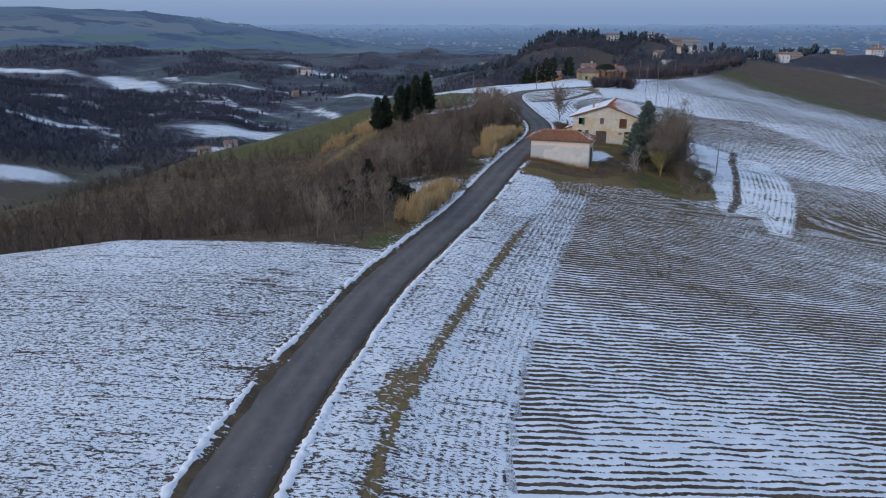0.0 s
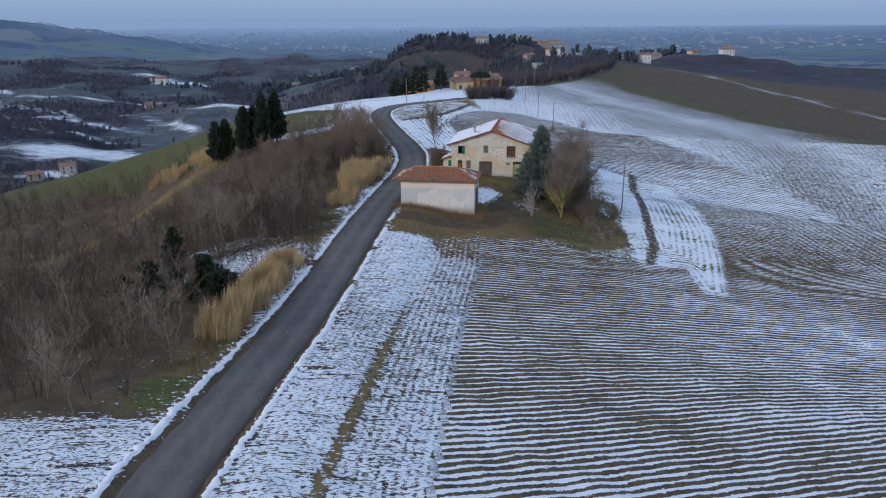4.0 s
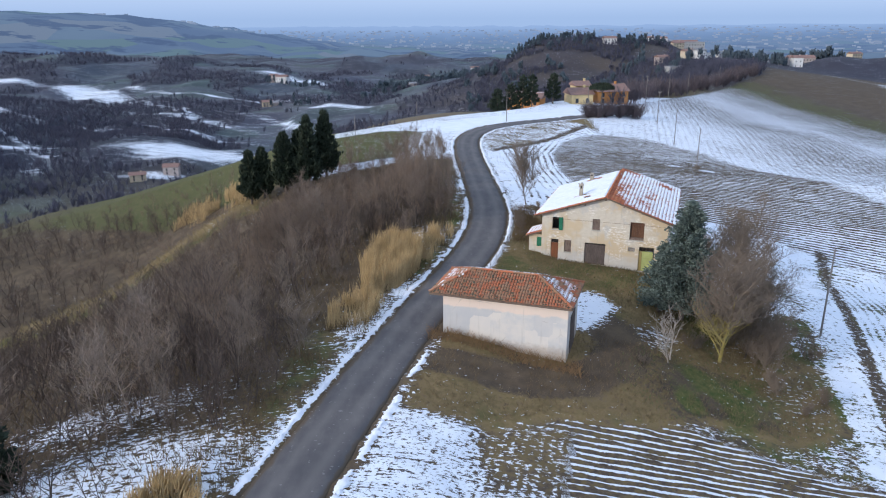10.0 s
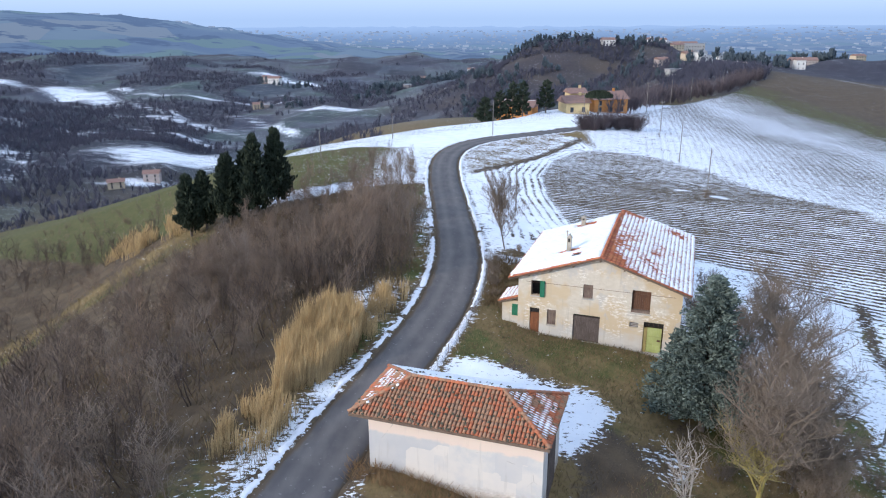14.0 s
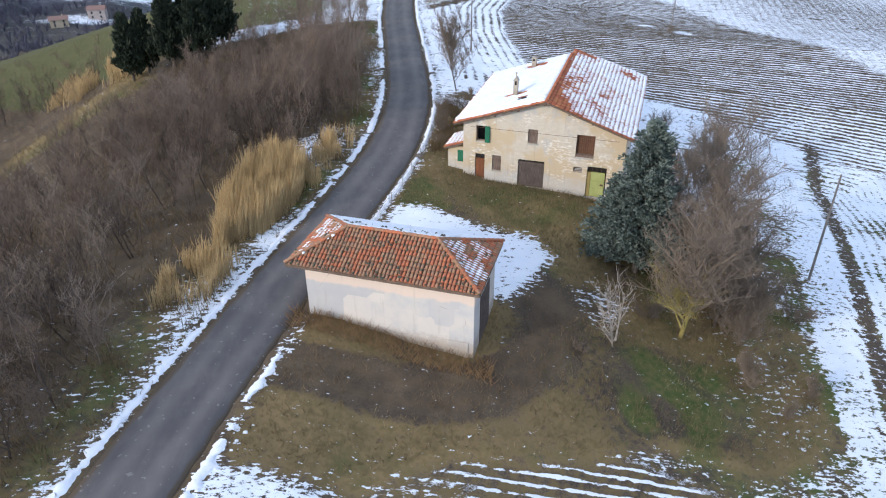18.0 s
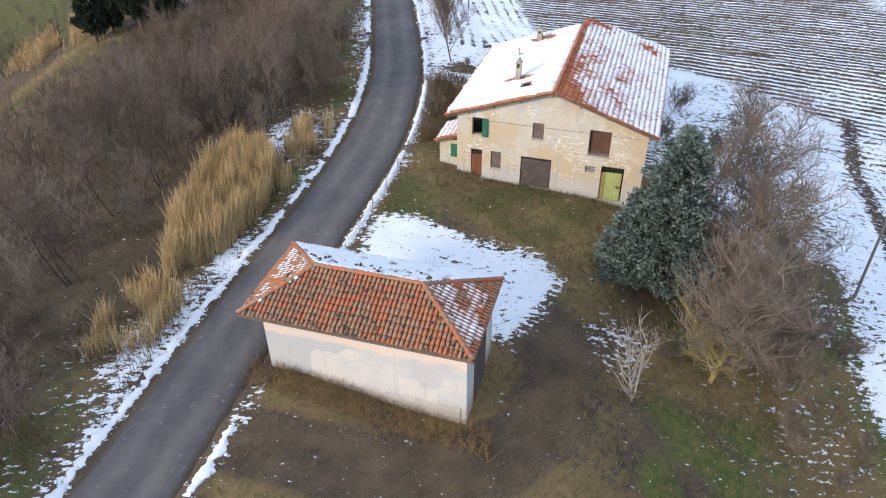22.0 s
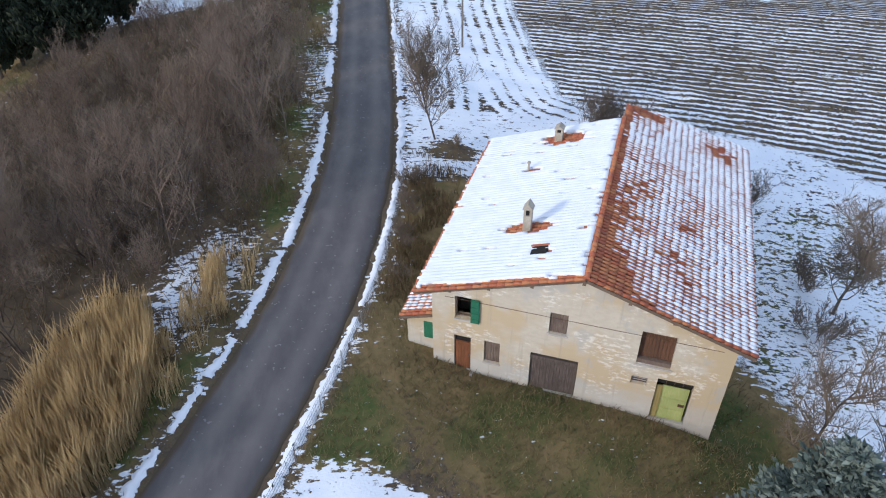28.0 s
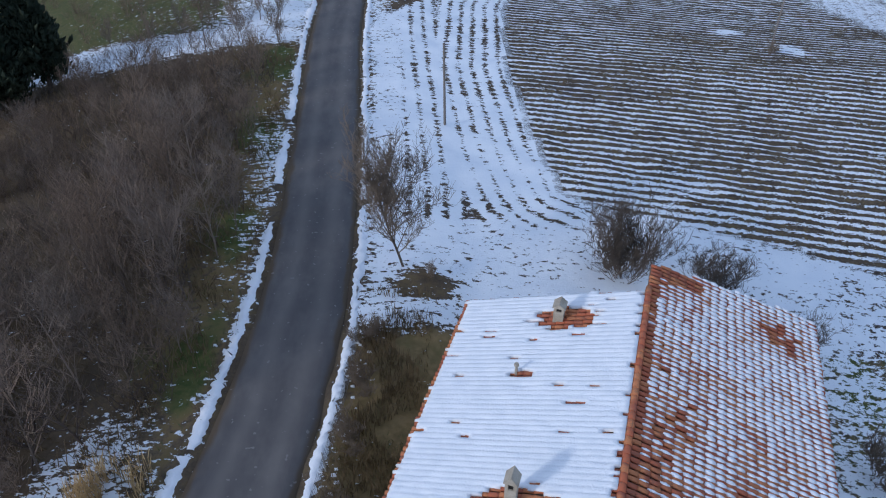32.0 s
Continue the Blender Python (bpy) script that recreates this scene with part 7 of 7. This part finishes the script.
puffs("valley_hedges", region(5000, -750, 200, 300, 1500, lambda x, y: (np.abs(waves(x, y, 210, 14)) < .06) & free_of_snow(x, y) & (along(SPINE, x, y)[0] < 0)), 4, M_TWIG_HAZED, "leafless hedgerows between valley fields", "hedge", 1.2, 12, .26)
puffs("slope_brush", region(1600, -120, -16, 196, 262, lambda x, y: (waves(x, y, 22, 15) > .15) & (y < 201)), 5, M_TWIG, "brown brush on the far side of the spur", "undergrowth", .55, 26, .06)
puffs("far_bush", [(52.5 + k * .9 + fr.uniform(-.5, .5), 250.5 + k * .35 + fr.uniform(-1.5, 1.5)) for k in range(16)] * 2, 6, M_BUSH, "wide purple-brown leafless bush beside the road", "shrub", 0.95, 110, .03, 4.2, 2.8)


def far_evergreens(name, places, seed, label, tall, wide, category="wood"):
    """Narrow dark crowns made of many clumps, in one mesh."""
    rng = np.random.RandomState(seed)
    pts = []
    for x, y in places:
        z, h = gz(x, y), tall * rng.uniform(.4, 1.35)
        for _ in range(26):
            f = rng.uniform(.05, 1) ** .8
            a, r = rng.uniform(0, 6.283), wide * (1.05 - f) * rng.uniform(.5, 1.1)
            pts.append((np.array([x + r * math.cos(a), y + r * math.sin(a), z + f * h * .9]), np.array([math.cos(a) * .5, math.sin(a) * .5, 1.0])))
    ob = new(name, sprigs(name, pts, rng, M_DARK_HAZED, wide * 1.25))
    return tagged(ob, label, category, kind="stuff")


far_evergreens("hill_cypresses", region(800, 95, 262, 835, 900, lambda x, y: (np.abs(y - 862 - 8 * np.sin(x * .05)) < 9) & (np.abs(x - 192) > 9) & (fr.uniform(0, 1, x.shape) < .6)), 11, "dark cypresses and pines crowning the hill", 8, 1.7)
far_evergreens("hill_pines", region(1500, 40, 250, 640, 850, lambda x, y: (waves(x, y, 60, 62) > .2) & (fr.uniform(0, 1, x.shape) < .2)), 12, "dark evergreens on the hill's flank", 7, 2.4)
far_evergreens("dark_wood", region(420, -70, 130, 1060, 1290, lambda x, y: np.abs(y - 1150 - .9 * (x - 20)) < 26), 13, "dark evergreen belt in the far valley", 9, 4)
far_evergreens("crest_trees", [(330 + fr.uniform(-25, 40), 800 + fr.uniform(-20, 40)) for _ in range(26)] + [(430 + fr.uniform(-25, 40), 880 + fr.uniform(-30, 30)) for _ in range(20)], 14, "dark trees beside the crest houses", 9, 3.5)
far_evergreens("valley_cypresses", [(-60 + fr.uniform(-70, 70), 1080 + fr.uniform(-60, 60)) for _ in range(14)] + [(-185 + fr.uniform(-25, 45), 1015 + fr.uniform(-8, 8)) for _ in range(16)] + [(-160 + fr.uniform(-10, 60), 850 + fr.uniform(-8, 8)) for _ in range(10)], 15, "scattered cypresses round valley farms", 8, 1.8)
far_evergreens("orchard_row", [(-75 + k * 11, 925 + k * 19) for k in range(9)], 16, "row of round trees along a valley field", 7, 3.6, "orchard")
for k, (x, y, hgt) in enumerate(((31.5, 274, 7.5), (35.5, 276, 8.5), (39.0, 277, 10), (41.5, 276, 9), (48, 279, 8.5))):
    place(conifer("pine_tree", 200 + k, "dark green pine in front of an orange house", hgt, 2.4, M_CYPRESS, 1500, .55, .5, .55, .12, group="pines at the orange house"), x, y)


def umbrella_pine(x, y, hgt, rad):
    rng = np.random.RandomState(300)
    t = thing("umbrella_pine", pose(x, y, gz(x, y)), "umbrella pine with a flat dark crown", "tree")
    verts, faces = [], []
    tube(verts, faces, (0, 0, -.3), (.2, 0, hgt * .65), .25, .16, 7)
    for k in range(7):
        a = k * .9
        tube(verts, faces, (.2, 0, hgt * .6), (math.cos(a) * rad * .6, math.sin(a) * rad * .6, hgt * .85), .1, .04, 5)
    mesh_part("trunk", verts, faces, M_BARK, t, True)
    pts = []
    for _ in range(1500):
        a, r = rng.uniform(0, 6.283), rad * math.sqrt(rng.uniform(0, 1))
        pts.append((np.array([r * math.cos(a), r * math.sin(a), hgt * (.72 + .26 * math.sqrt(max(0, 1 - (r / rad) ** 2)) * rng.uniform(0, 1))]), np.array([math.cos(a) * .4, math.sin(a) * .4, 1.0])))
    ob = new("crown", sprigs("umbrella_crown", pts, rng, M_CYPRESS, .5))
    ob.parent = t


umbrella_pine(62.5, 281, 6.5, 3.6)


# pale buildings of the far plain
verts, faces = [], []
for k in range(900):
    x, y = fr.uniform(-1000, 2300), fr.uniform(2200, 4300)
    w, h = fr.uniform(2, 7) * (2.0 if k % 9 == 0 else 1), fr.uniform(3, 6)
    bm_z = gz(x, y)
    i = len(verts)
    for dx, dy in ((-w, -8), (w, -8), (w, 8), (-w, 8)):
        verts.extend([(x + dx, y + dy, bm_z - 3), (x + dx, y + dy, bm_z + h)])
    faces.extend([(i, i + 2, i + 3, i + 1), (i + 2, i + 4, i + 5, i + 3), (i + 4, i + 6, i + 7, i + 5), (i + 6, i, i + 1, i + 7), (i + 1, i + 3, i + 5, i + 7)])


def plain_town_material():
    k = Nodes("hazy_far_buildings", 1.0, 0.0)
    # haze painted as a faint bluish glow; these buildings have no lamps
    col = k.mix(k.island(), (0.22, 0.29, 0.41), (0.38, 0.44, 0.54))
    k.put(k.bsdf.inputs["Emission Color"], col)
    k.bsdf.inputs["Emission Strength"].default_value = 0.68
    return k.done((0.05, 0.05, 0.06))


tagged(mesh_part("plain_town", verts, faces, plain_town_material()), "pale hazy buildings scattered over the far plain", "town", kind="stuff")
